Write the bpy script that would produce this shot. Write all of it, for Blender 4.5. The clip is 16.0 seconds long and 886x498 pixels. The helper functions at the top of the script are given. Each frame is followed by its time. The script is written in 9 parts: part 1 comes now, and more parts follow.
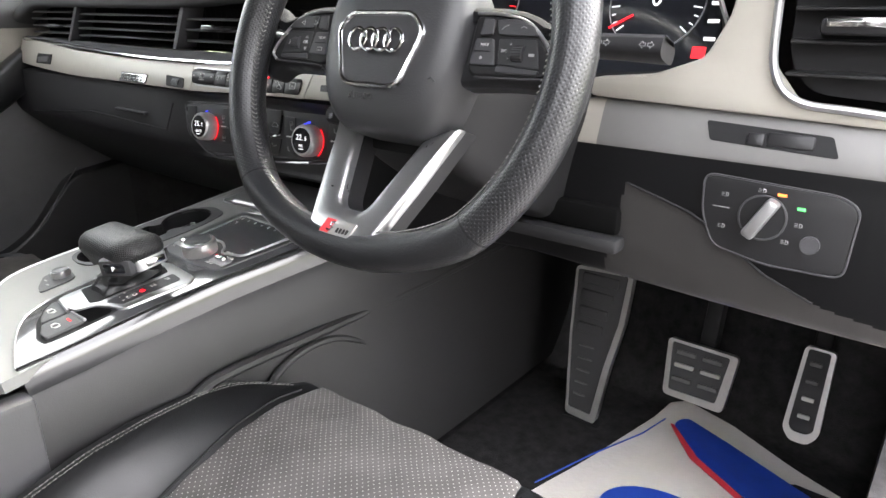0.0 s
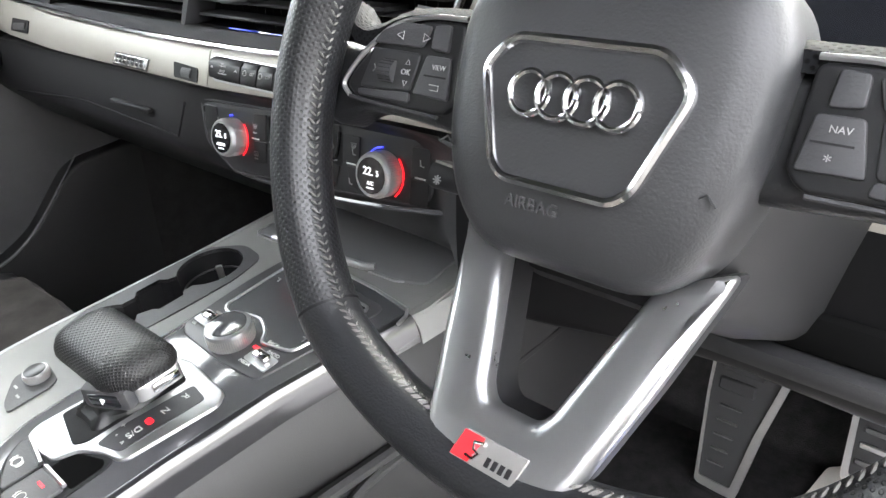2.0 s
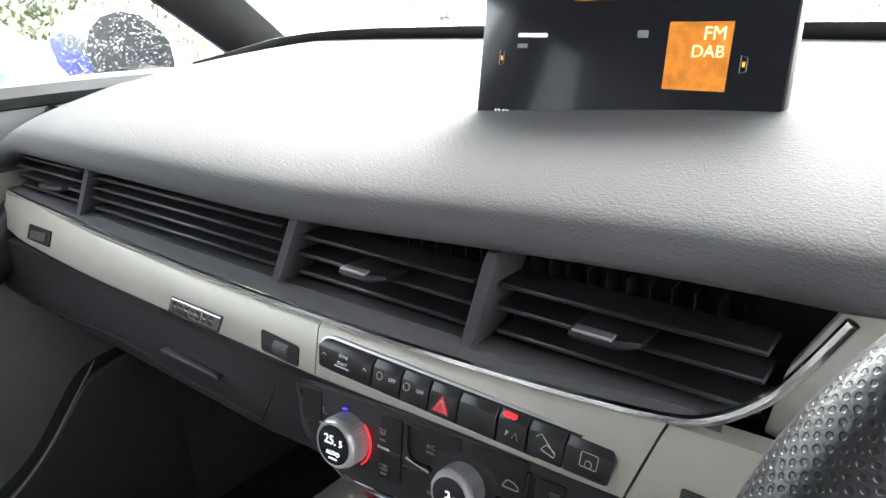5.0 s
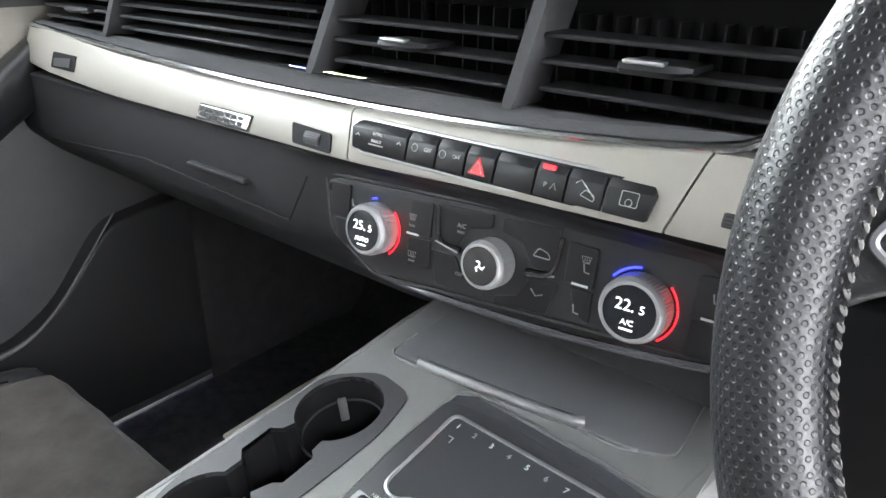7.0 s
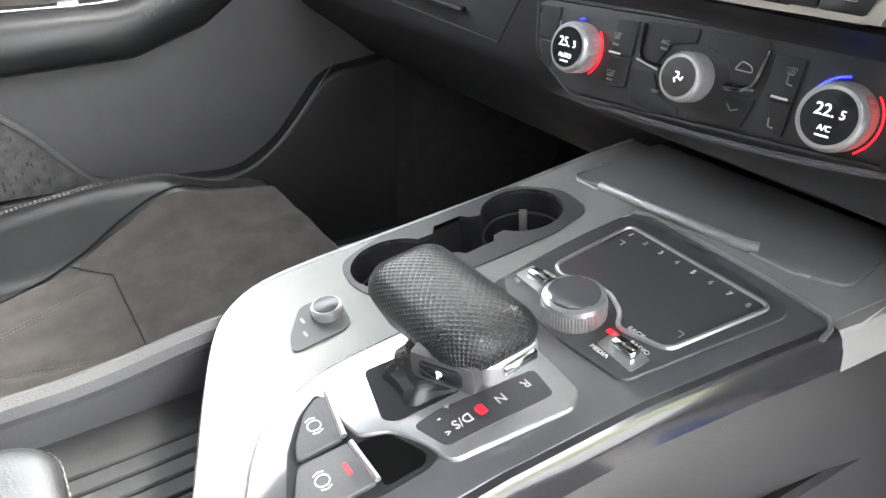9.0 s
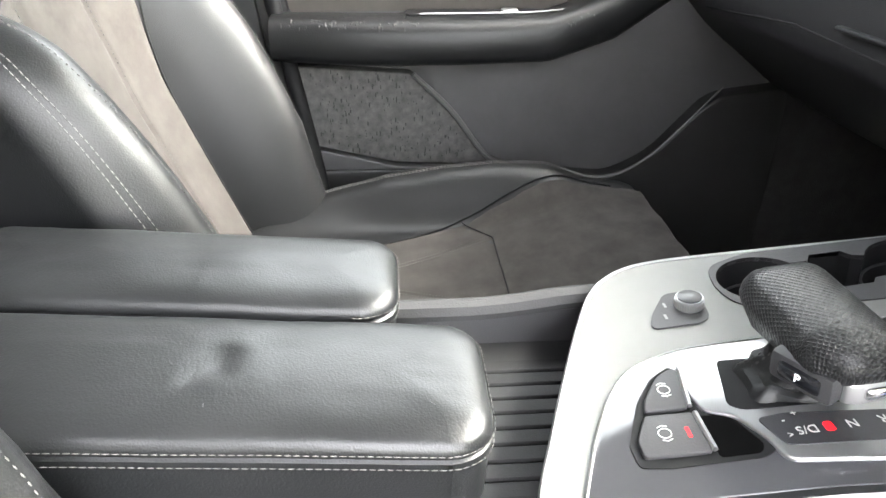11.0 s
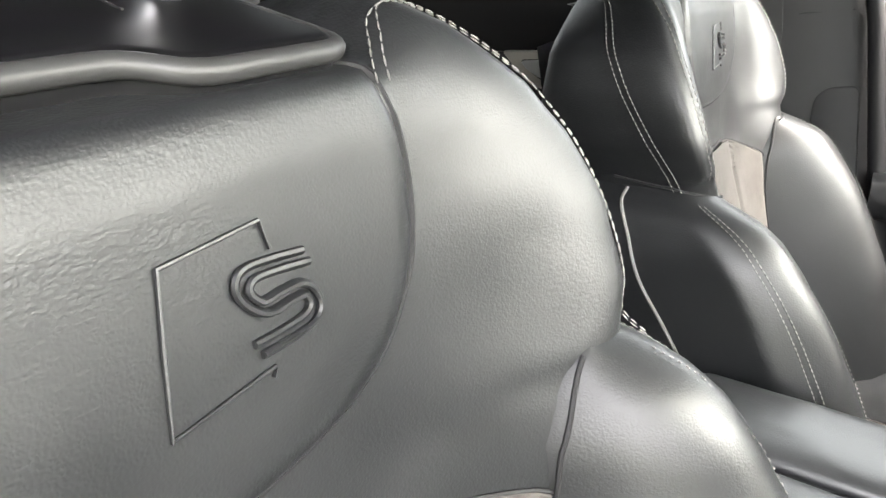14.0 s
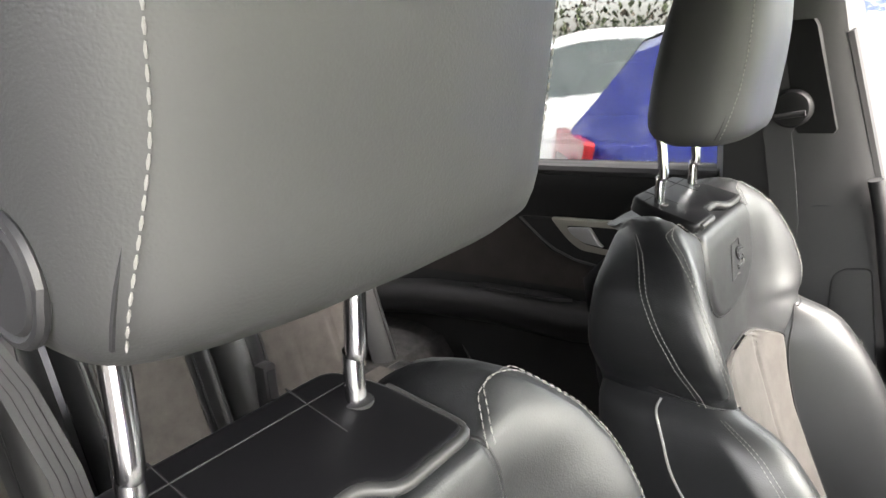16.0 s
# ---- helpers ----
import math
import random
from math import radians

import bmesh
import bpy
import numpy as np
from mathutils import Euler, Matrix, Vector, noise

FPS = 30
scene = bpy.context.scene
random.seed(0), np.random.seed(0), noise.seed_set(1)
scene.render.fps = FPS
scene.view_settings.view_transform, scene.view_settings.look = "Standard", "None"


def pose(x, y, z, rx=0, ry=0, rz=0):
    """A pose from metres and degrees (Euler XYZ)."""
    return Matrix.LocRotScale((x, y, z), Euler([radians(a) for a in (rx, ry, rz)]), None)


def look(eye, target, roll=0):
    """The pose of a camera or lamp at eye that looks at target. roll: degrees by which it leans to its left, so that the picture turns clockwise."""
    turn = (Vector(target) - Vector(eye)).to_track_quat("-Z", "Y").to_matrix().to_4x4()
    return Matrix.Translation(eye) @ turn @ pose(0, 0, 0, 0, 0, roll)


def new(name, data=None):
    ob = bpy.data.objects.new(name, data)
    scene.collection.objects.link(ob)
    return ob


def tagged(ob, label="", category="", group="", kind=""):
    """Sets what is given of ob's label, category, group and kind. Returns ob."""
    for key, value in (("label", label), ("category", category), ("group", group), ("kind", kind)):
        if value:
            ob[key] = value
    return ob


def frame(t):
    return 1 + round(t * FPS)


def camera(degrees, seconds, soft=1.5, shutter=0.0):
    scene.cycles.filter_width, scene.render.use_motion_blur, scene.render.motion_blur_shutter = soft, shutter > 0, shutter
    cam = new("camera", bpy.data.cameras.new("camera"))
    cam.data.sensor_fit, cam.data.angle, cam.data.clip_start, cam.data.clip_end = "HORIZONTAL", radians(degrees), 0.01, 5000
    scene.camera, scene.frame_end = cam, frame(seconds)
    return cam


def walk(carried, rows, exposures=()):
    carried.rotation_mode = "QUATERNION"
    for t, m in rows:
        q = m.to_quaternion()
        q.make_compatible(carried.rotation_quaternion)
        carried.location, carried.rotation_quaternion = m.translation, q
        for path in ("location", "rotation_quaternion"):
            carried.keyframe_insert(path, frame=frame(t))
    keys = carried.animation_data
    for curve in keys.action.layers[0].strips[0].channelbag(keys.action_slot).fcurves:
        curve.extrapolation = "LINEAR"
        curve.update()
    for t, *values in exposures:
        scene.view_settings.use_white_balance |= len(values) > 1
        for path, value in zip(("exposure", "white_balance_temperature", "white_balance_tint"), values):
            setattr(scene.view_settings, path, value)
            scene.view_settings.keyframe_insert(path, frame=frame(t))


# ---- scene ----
cam = camera(66.1, 16.0)
PATH = [
    (0.0, (0.7690, 0.0000, 1.1600), (0.1905, 0.7405, 0.8180), 0.00),
    (0.5, (0.6850, 0.1179, 1.1793), (0.0866, 0.7946, 0.7504), -1.96),
    (1.0, (0.6130, 0.1482, 1.1841), (0.0258, 0.8224, 0.7361), -2.49),
    (1.5, (0.5653, 0.1584, 1.1971), (-0.0092, 0.8443, 0.7505), -1.77),
    (2.0, (0.5069, 0.1826, 1.1993), (-0.0733, 0.8625, 0.7509), -1.19),
    (2.5, (0.4379, 0.1991, 1.2001), (-0.1513, 0.8728, 0.7540), -1.17),
    (3.0, (0.3709, 0.1994, 1.2066), (-0.2278, 0.8752, 0.7766), -1.52),
    (3.5, (0.2997, 0.2314, 1.2264), (-0.3026, 0.9224, 0.8266), -1.94),
    (4.0, (0.2456, 0.2641, 1.2859), (-0.3602, 0.9797, 0.9381), -2.13),
    (4.2, (0.2298, 0.2786, 1.3087), (-0.3661, 1.0043, 0.9648), -2.59),
    (6.3, (0.2305, 0.2530, 1.2345), (-0.3419, 0.9911, 0.8773), -0.52),
    (6.5, (0.2326, 0.2462, 1.2181), (-0.3385, 0.9776, 0.8454), -0.03),
    (7, (0.2388, 0.2291, 1.1868), (-0.3400, 0.9346, 0.7778), 0.57),
    (7.5, (0.2521, 0.2173, 1.1556), (-0.3465, 0.8878, 0.7173), 0.92),
    (8, (0.2669, 0.1983, 1.1318), (-0.3630, 0.8215, 0.6683), 0.83),
    (8.2, (0.2709, 0.1893, 1.1249), (-0.3728, 0.7914, 0.6526), 0.94),
    (10.3, (0.3302, 0.1263, 1.1178), (-0.5001, 0.3688, 0.6160), 1.39),
    (10.5, (0.3351, 0.1168, 1.1198), (-0.5101, 0.3136, 0.6229), 1.12),
    (11.0, (0.3497, 0.0987, 1.1341), (-0.5209, 0.1659, 0.6467), 0.63),
    (11.5, (0.3509, 0.0849, 1.1939), (-0.5312, 0.0158, 0.7279), -0.13),
    (12.0, (0.3805, 0.0373, 1.2583), (-0.4944, -0.1643, 0.8180), -0.93),
    (12.5, (0.4011, -0.0102, 1.2669), (-0.4536, -0.3195, 0.8499), -1.37),
    (13.0, (0.4172, -0.0435, 1.2607), (-0.4073, -0.4402, 0.8572), -1.69),
    (13.5, (0.4395, -0.0673, 1.2522), (-0.3558, -0.5292, 0.8595), -2.34),
    (14.0, (0.4600, -0.0841, 1.2511), (-0.3155, -0.5920, 0.8762), -2.97),
    (14.5, (0.4838, -0.0788, 1.2794), (-0.2791, -0.6269, 0.9365), -3.58),
    (15.0, (0.5114, -0.0642, 1.3382), (-0.2486, -0.6399, 1.0367), -3.92),
    (15.5, (0.5416, -0.0574, 1.4039), (-0.2213, -0.6452, 1.1347), -3.92),
    (16.0, (0.5570, -0.0433, 1.4390), (-0.2185, -0.6188, 1.1794), -3.91),
]
walk(cam, [(t, look(eye, target, roll)) for t, eye, target, roll in PATH],
     exposures=[(0.0, 5.20, 6950, 13), (0.5, 5.40, 6900, 12), (1.5, 5.65, 6850, 11), (2.5, 5.75, 6800, 11), (3.5, 6.10, 6750, 11), (4.0, 5.45, 6700, 11), (4.2, 5.35, 6700, 11), (6.3, 5.55, 6500, 10), (6.5, 5.75, 6500, 10), (7.0, 6.10, 6650, 10), (8.2, 6.10, 6750, 11), (10.5, 5.65, 6850, 11), (12.0, 5.55, 6850, 11), (13.5, 5.35, 6950, 12), (15.0, 5.42, 6950, 12), (16.0, 5.32, 7000, 13)])

# ---- light: bright overcast day, driver's door standing open ----
world = bpy.data.worlds.new("overcast_sky")
scene.world = world
world.use_nodes = True
_nt = world.node_tree
_bg = _nt.nodes["Background"]
_sky = _nt.nodes.new("ShaderNodeTexSky")
_sky.sky_type = "NISHITA"
_sky.sun_disc = False
_sky.sun_elevation, _sky.sun_rotation = radians(42), radians(-10)
_sky.air_density, _sky.dust_density, _sky.ozone_density = 1.0, 4.0, 1.0
_hsv = _nt.nodes.new("ShaderNodeHueSaturation")
_hsv.inputs["Saturation"].default_value = 0.25
_nt.links.new(_sky.outputs[0], _hsv.inputs["Color"])
_nt.links.new(_hsv.outputs[0], _bg.inputs["Color"])
_bg.inputs["Strength"].default_value = 0.15
sun_data = bpy.data.lights.new("sun", "SUN")
sun_data.energy, sun_data.angle, sun_data.color = 0.20, radians(36), (1.0, 0.97, 0.93)
sun = new("sun", sun_data)
sun.matrix_world = look((-0.39, 2.19, 2.0), (0, 0, 0))

from mathutils import geometry

# ---- materials ----
def mat(name, color, rough=0.5, metal=0.0, grain=0.0, grain_size=0.002, vary=0.0, vary_size=0.05, coat=0.0, sheen=0.0, spec=0.5, rough_vary=0.0, kind="noise"):
    m = bpy.data.materials.new(name)
    m.use_nodes = True
    n, l = m.node_tree.nodes, m.node_tree.links
    b = n["Principled BSDF"]
    b.inputs["Roughness"].default_value, b.inputs["Metallic"].default_value = rough, metal
    b.inputs["Coat Weight"].default_value, b.inputs["Coat Roughness"].default_value = coat, 0.06
    b.inputs["Sheen Weight"].default_value, b.inputs["Specular IOR Level"].default_value = sheen, spec
    b.inputs["Sheen Roughness"].default_value = 0.4
    b.inputs["Base Color"].default_value = (*color, 1)
    tc = n.new("ShaderNodeTexCoord")
    if vary or rough_vary:
        nz = n.new("ShaderNodeTexNoise")
        nz.inputs["Scale"].default_value, nz.inputs["Detail"].default_value, nz.inputs["Roughness"].default_value = 1 / vary_size, 6, 0.65
        l.new(tc.outputs["Object"], nz.inputs["Vector"])
        if vary:
            ramp = n.new("ShaderNodeMapRange")
            ramp.inputs["From Min"].default_value, ramp.inputs["From Max"].default_value = 0.3, 0.7
            ramp.inputs["To Min"].default_value, ramp.inputs["To Max"].default_value = 1 - vary, 1 + vary
            l.new(nz.outputs["Fac"], ramp.inputs["Value"])
            mul = n.new("ShaderNodeVectorMath")
            mul.operation = "SCALE"
            mul.inputs[0].default_value = color
            l.new(ramp.outputs[0], mul.inputs["Scale"])
            l.new(mul.outputs[0], b.inputs["Base Color"])
        if rough_vary:
            rr = n.new("ShaderNodeMapRange")
            rr.inputs["From Min"].default_value, rr.inputs["From Max"].default_value = 0.3, 0.7
            rr.inputs["To Min"].default_value, rr.inputs["To Max"].default_value = max(0.02, rough - rough_vary), rough + rough_vary
            l.new(nz.outputs["Fac"], rr.inputs["Value"])
            l.new(rr.outputs[0], b.inputs["Roughness"])
    if grain:
        bump = n.new("ShaderNodeBump")
        bump.inputs["Strength"].default_value, bump.inputs["Distance"].default_value = grain, grain_size * 0.4
        if kind == "leather":
            vo = n.new("ShaderNodeTexVoronoi")
            vo.feature = "SMOOTH_F1"
            vo.inputs["Scale"].default_value = 1 / grain_size
            wob = n.new("ShaderNodeTexNoise")
            wob.inputs["Scale"].default_value = 0.25 / grain_size
            mixv = n.new("ShaderNodeVectorMath")
            mixv.operation = "MULTIPLY_ADD"
            l.new(tc.outputs["Object"], wob.inputs["Vector"])
            l.new(wob.outputs["Color"], mixv.inputs[0])
            mixv.inputs[1].default_value = (grain_size * 2,) * 3
            l.new(tc.outputs["Object"], mixv.inputs[2])
            l.new(mixv.outputs[0], vo.inputs["Vector"])
            cr, add, st = n.new("ShaderNodeTexNoise"), n.new("ShaderNodeMath"), n.new("ShaderNodeMapping")
            st.inputs["Scale"].default_value, st.inputs["Rotation"].default_value = (0.45, 1.0, 1.5), (0.1, 0.12, 0.1)
            cr.inputs["Scale"].default_value, cr.inputs["Detail"].default_value = 0.75 / grain_size, 3
            l.new(tc.outputs["Object"], st.inputs["Vector"])
            l.new(st.outputs[0], cr.inputs["Vector"])
            add.operation = "MULTIPLY_ADD"
            l.new(cr.outputs["Fac"], add.inputs[0])
            add.inputs[1].default_value = 1.1
            l.new(vo.outputs["Distance"], add.inputs[2])
            l.new(add.outputs[0], bump.inputs["Height"])
        else:
            g = n.new("ShaderNodeTexNoise")
            g.inputs["Scale"].default_value, g.inputs["Detail"].default_value = 1 / grain_size, 3
            l.new(tc.outputs["Object"], g.inputs["Vector"])
            l.new(g.outputs["Fac"], bump.inputs["Height"])
        l.new(bump.outputs[0], b.inputs["Normal"])
    return m


def dotted(m, pitch, radius, dot, depth=0.5):
    """Adds a staggered pattern of punched holes to a material, laid out on the mesh's UV map in metres."""
    n, l = m.node_tree.nodes, m.node_tree.links
    b = n["Principled BSDF"]
    uv = n.new("ShaderNodeUVMap")
    dist = []
    for off in ((0.0, 0.0, 0.0), (0.5, 0.5, 0.0)):
        a = n.new("ShaderNodeVectorMath")
        a.operation = "MULTIPLY_ADD"
        l.new(uv.outputs[0], a.inputs[0])
        a.inputs[1].default_value, a.inputs[2].default_value = (1 / pitch, 1 / pitch, 0), off
        f = n.new("ShaderNodeVectorMath")
        f.operation = "FRACTION"
        l.new(a.outputs[0], f.inputs[0])
        s = n.new("ShaderNodeVectorMath")
        s.operation = "DISTANCE"
        l.new(f.outputs[0], s.inputs[0])
        s.inputs[1].default_value = (0.5, 0.5, 0)
        dist.append(s)
    mn = n.new("ShaderNodeMath")
    mn.operation = "MINIMUM"
    l.new(dist[0].outputs["Value"], mn.inputs[0]), l.new(dist[1].outputs["Value"], mn.inputs[1])
    edge = n.new("ShaderNodeMapRange")
    edge.inputs["From Min"].default_value, edge.inputs["From Max"].default_value = radius * 0.7 / pitch, radius * 1.2 / pitch
    l.new(mn.outputs[0], edge.inputs["Value"])
    mix = n.new("ShaderNodeMix")
    mix.data_type = "RGBA"
    mix.inputs["A"].default_value = (*dot, 1)
    old = b.inputs["Base Color"].links
    if old:
        l.new(old[0].from_socket, mix.inputs["B"])
    else:
        mix.inputs["B"].default_value = b.inputs["Base Color"].default_value
    l.new(edge.outputs[0], mix.inputs["Factor"])
    l.new(mix.outputs["Result"], b.inputs["Base Color"])
    bump = n.new("ShaderNodeBump")
    bump.inputs["Strength"].default_value, bump.inputs["Distance"].default_value = depth, 0.0006
    l.new(edge.outputs[0], bump.inputs["Height"])
    if b.inputs["Normal"].links:
        l.new(b.inputs["Normal"].links[0].from_socket, bump.inputs["Normal"])
    l.new(bump.outputs[0], b.inputs["Normal"])
    return m


def glow(name, color, strength):
    m = bpy.data.materials.new(name)
    m.use_nodes = True
    b = m.node_tree.nodes["Principled BSDF"]
    b.inputs["Base Color"].default_value = (*color, 1)
    b.inputs["Emission Color"].default_value, b.inputs["Emission Strength"].default_value = (*color, 1), strength
    return m


LEATHER = mat("black_leather", (0.0075, 0.0080, 0.0088), 0.43, grain=0.24, grain_size=0.0012, vary=0.12, vary_size=0.07, rough_vary=0.06, spec=0.48, kind="leather")
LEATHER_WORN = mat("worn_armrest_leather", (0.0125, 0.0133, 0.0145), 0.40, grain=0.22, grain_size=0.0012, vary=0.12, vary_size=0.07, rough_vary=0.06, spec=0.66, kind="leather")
SUEDE = mat("grey_brown_suede", (0.058, 0.0535, 0.050), 0.95, grain=0.4, grain_size=0.0012, vary=0.22, vary_size=0.035, sheen=0.08, spec=0.1)
SUEDE_DOT = dotted(mat("perforated_suede", (0.086, 0.081, 0.078), 0.95, grain=0.3, grain_size=0.0012, vary=0.3, vary_size=0.06, sheen=0.3, spec=0.1), 0.0075, 0.00072, (0.34, 0.33, 0.31), 0.3)
THREAD = mat("pale_grey_thread", (0.115, 0.112, 0.106), 0.8)
DOOR_SUEDE = mat("door_suede", (0.088, 0.080, 0.073), 0.95, grain=0.4, grain_size=0.0012, vary=0.10, vary_size=0.05, sheen=0.3, spec=0.1)
THREAD_DARK = mat("dark_thread", (0.05, 0.05, 0.05), 0.8)
PIPING = mat("grey_piping", (0.15, 0.15, 0.145), 0.6)
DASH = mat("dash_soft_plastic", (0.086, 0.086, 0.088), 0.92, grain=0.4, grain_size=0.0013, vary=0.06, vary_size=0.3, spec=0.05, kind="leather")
BLACK = mat("black_plastic", (0.012, 0.012, 0.013), 0.45, grain=0.2, grain_size=0.0008, rough_vary=0.05, spec=0.4)
MATT = mat("matt_black_plastic", (0.011, 0.011, 0.012), 0.7, grain=0.2, grain_size=0.001, spec=0.25)
GREY = mat("dark_grey_plastic", (0.045, 0.045, 0.048), 0.5, grain=0.3, grain_size=0.001, vary=0.08, vary_size=0.08, kind="leather")
GLOSS = mat("gloss_grey_lacquer", (0.070, 0.071, 0.076), 0.12, coat=0.8, vary=0.05, vary_size=0.1)
SILVER = mat("satin_aluminium_trim", (0.34, 0.322, 0.282), 0.5, metal=0.25, grain=0.05, grain_size=0.001, vary=0.04, vary_size=0.05, rough_vary=0.04)
# cooler than the dash trim, and darkened to offset strong light from above
CONSOLE_SILVER = mat("darkened_console_aluminium", (0.218, 0.218, 0.212), 0.5, metal=0.08, spec=0.35, grain=0.05, grain_size=0.001, vary=0.05, vary_size=0.04, rough_vary=0.05)
SATIN = mat("bright_satin_silver", (0.44, 0.443, 0.446), 0.34, metal=0.8, rough_vary=0.01)
CHROME = mat("polished_chrome", (0.70, 0.70, 0.71), 0.14, metal=1.0)
STEEL = mat("brushed_steel", (0.50, 0.49, 0.475), 0.35, metal=0.75, grain=0.1, grain_size=0.0008, vary=0.06, vary_size=0.02)
RUBBER = mat("black_rubber", (0.026, 0.026, 0.027), 0.75, grain=0.3, grain_size=0.0015)
CARPET = mat("charcoal_carpet", (0.032, 0.0312, 0.032), 0.98, grain=1.0, grain_size=0.002, vary=0.35, vary_size=0.02, spec=0.05)
PAPER = mat("cream_paper", (0.66, 0.62, 0.565), 0.7, grain=0.3, grain_size=0.012, vary=0.04, vary_size=0.06)
BLUE_INK = mat("blue_ink", (0.012, 0.055, 0.36), 0.6, vary=0.08, vary_size=0.03)
RED_INK = mat("red_ink", (0.70, 0.04, 0.06), 0.6)
RED = mat("red_enamel", (0.62, 0.03, 0.04), 0.35)
WHITE_PRINT = mat("white_print", (0.62, 0.62, 0.60), 0.6)
MARK = mat("button_print", (0.38, 0.38, 0.37), 0.6)
GREY_PRINT = mat("grey_print", (0.25, 0.25, 0.25), 0.6)
DOOR_GREY = mat("door_card_plastic", (0.064, 0.064, 0.066), 0.5, grain=0.3, grain_size=0.001, vary=0.1, vary_size=0.06, kind="leather")
HEADLINER = mat("headliner_fabric", (0.032, 0.032, 0.032), 0.95, grain=0.5, grain_size=0.002)
SCREEN = mat("dark_screen_glass", (0.012, 0.013, 0.016), 0.1, coat=0.4)
RED_GLOW = glow("red_light", (1.0, 0.012, 0.02), 0.06)
BLUE_GLOW = glow("blue_light", (0.02, 0.03, 1.0), 0.10)
WHITE_GLOW = glow("white_display", (0.9, 0.92, 0.95), 0.035)
AMBER_GLOW = glow("amber_display", (1.0, 0.35, 0.02), 0.03)
GREEN_GLOW = glow("green_light", (0.1, 0.9, 0.2), 0.03)
ORANGE_GLOW = glow("orange_light", (1.0, 0.25, 0.05), 0.03)
RIM_LEATHER = mat("smooth_rim_leather", (0.014, 0.0145, 0.016), 0.33, grain=0.3, grain_size=0.0014, rough_vary=0.05, kind="leather")
RIM_DOTS = dotted(mat("perforated_rim_leather", (0.012, 0.0125, 0.014), 0.36, grain=0.2, grain_size=0.0014, kind="leather"), 0.0043, 0.00085, (0.004, 0.004, 0.004), 0.45)
SPOKE_DOTS = dotted(mat("perforated_spoke_leather", (0.013, 0.0135, 0.015), 0.8, grain=0.2, grain_size=0.0014, spec=0.06, kind="leather"), 0.0043, 0.00085, (0.004, 0.004, 0.004), 0.45)
KNOB_DOTS = dotted(mat("perforated_knob_leather", (0.014, 0.0145, 0.016), 0.38, spec=0.45), 0.0046, 0.0013, (0.003, 0.003, 0.003), 0.75)
PAD = mat("airbag_pad_plastic", (0.027, 0.0275, 0.029), 0.48, grain=0.22, grain_size=0.0011, kind="leather")


# ---- mesh helpers ----
def part(name, bm, material, parent=None, label="", smooth=True, kind=""):
    me = bpy.data.meshes.new(name)
    bmesh.ops.recalc_face_normals(bm, faces=bm.faces[:])
    bm.to_mesh(me)
    bm.free()
    for mt in (material if isinstance(material, (list, tuple)) else [material]):
        me.materials.append(mt)
    if smooth:
        me.polygons.foreach_set("use_smooth", [True] * len(me.polygons))
        me.set_sharp_from_angle(angle=radians(38))
    ob = new(name, me)
    if parent is not None:
        ob.parent = parent
    return tagged(ob, label, kind=kind)


def thing(name, label, category, m=None, group="", kind=""):
    ob = new(name)
    ob.empty_display_size = 0.05
    if m is not None:
        ob.matrix_basis = m
    return tagged(ob, label, category, group, kind)


def box(bm, x0, x1, y0, y1, z0, z1, bevel=0.0, m=None, seg=2):
    r = bmesh.ops.create_cube(bm, size=1)
    vs = r["verts"]
    for v in vs:
        v.co = Vector(((x0 + x1) / 2 + v.co.x * (x1 - x0), (y0 + y1) / 2 + v.co.y * (y1 - y0), (z0 + z1) / 2 + v.co.z * (z1 - z0)))
    if bevel:
        es = list({e for v in vs for e in v.link_edges})
        g = bmesh.ops.bevel(bm, geom=es, offset=bevel, segments=seg, affect="EDGES", profile=0.5)
        vs = list({v for f in g["faces"] for v in f.verts} | {v for v in vs if v.is_valid})
    if m is not None:
        bmesh.ops.transform(bm, matrix=m, verts=[v for v in vs if v.is_valid])
    return bm


def cbox(*a, **k):
    return box(bmesh.new(), *a, **k)


def round_poly(pts, r, n=4):
    """A 2D outline with its corners rounded."""
    out, k = [], len(pts)
    for i in range(k):
        p, a, b = Vector(pts[i]), Vector(pts[i - 1]), Vector(pts[(i + 1) % k])
        da, db = (a - p), (b - p)
        ra = min(r[i] if isinstance(r, (list, tuple)) else r, da.length * 0.45, db.length * 0.45)
        if ra < 1e-5:
            out.append(p)
            continue
        p0, p1 = p + da.normalized() * ra, p + db.normalized() * ra
        for j in range(n + 1):
            t = j / n
            out.append(p0 * (1 - t) ** 2 + p * 2 * t * (1 - t) + p1 * t * t)
    return [(q.x, q.y) for q in out]


def ellipse(cx, cy, rx, ry, n=28):
    return [(cx + rx * math.cos(2 * math.pi * i / n), cy + ry * math.sin(2 * math.pi * i / n)) for i in range(n)]


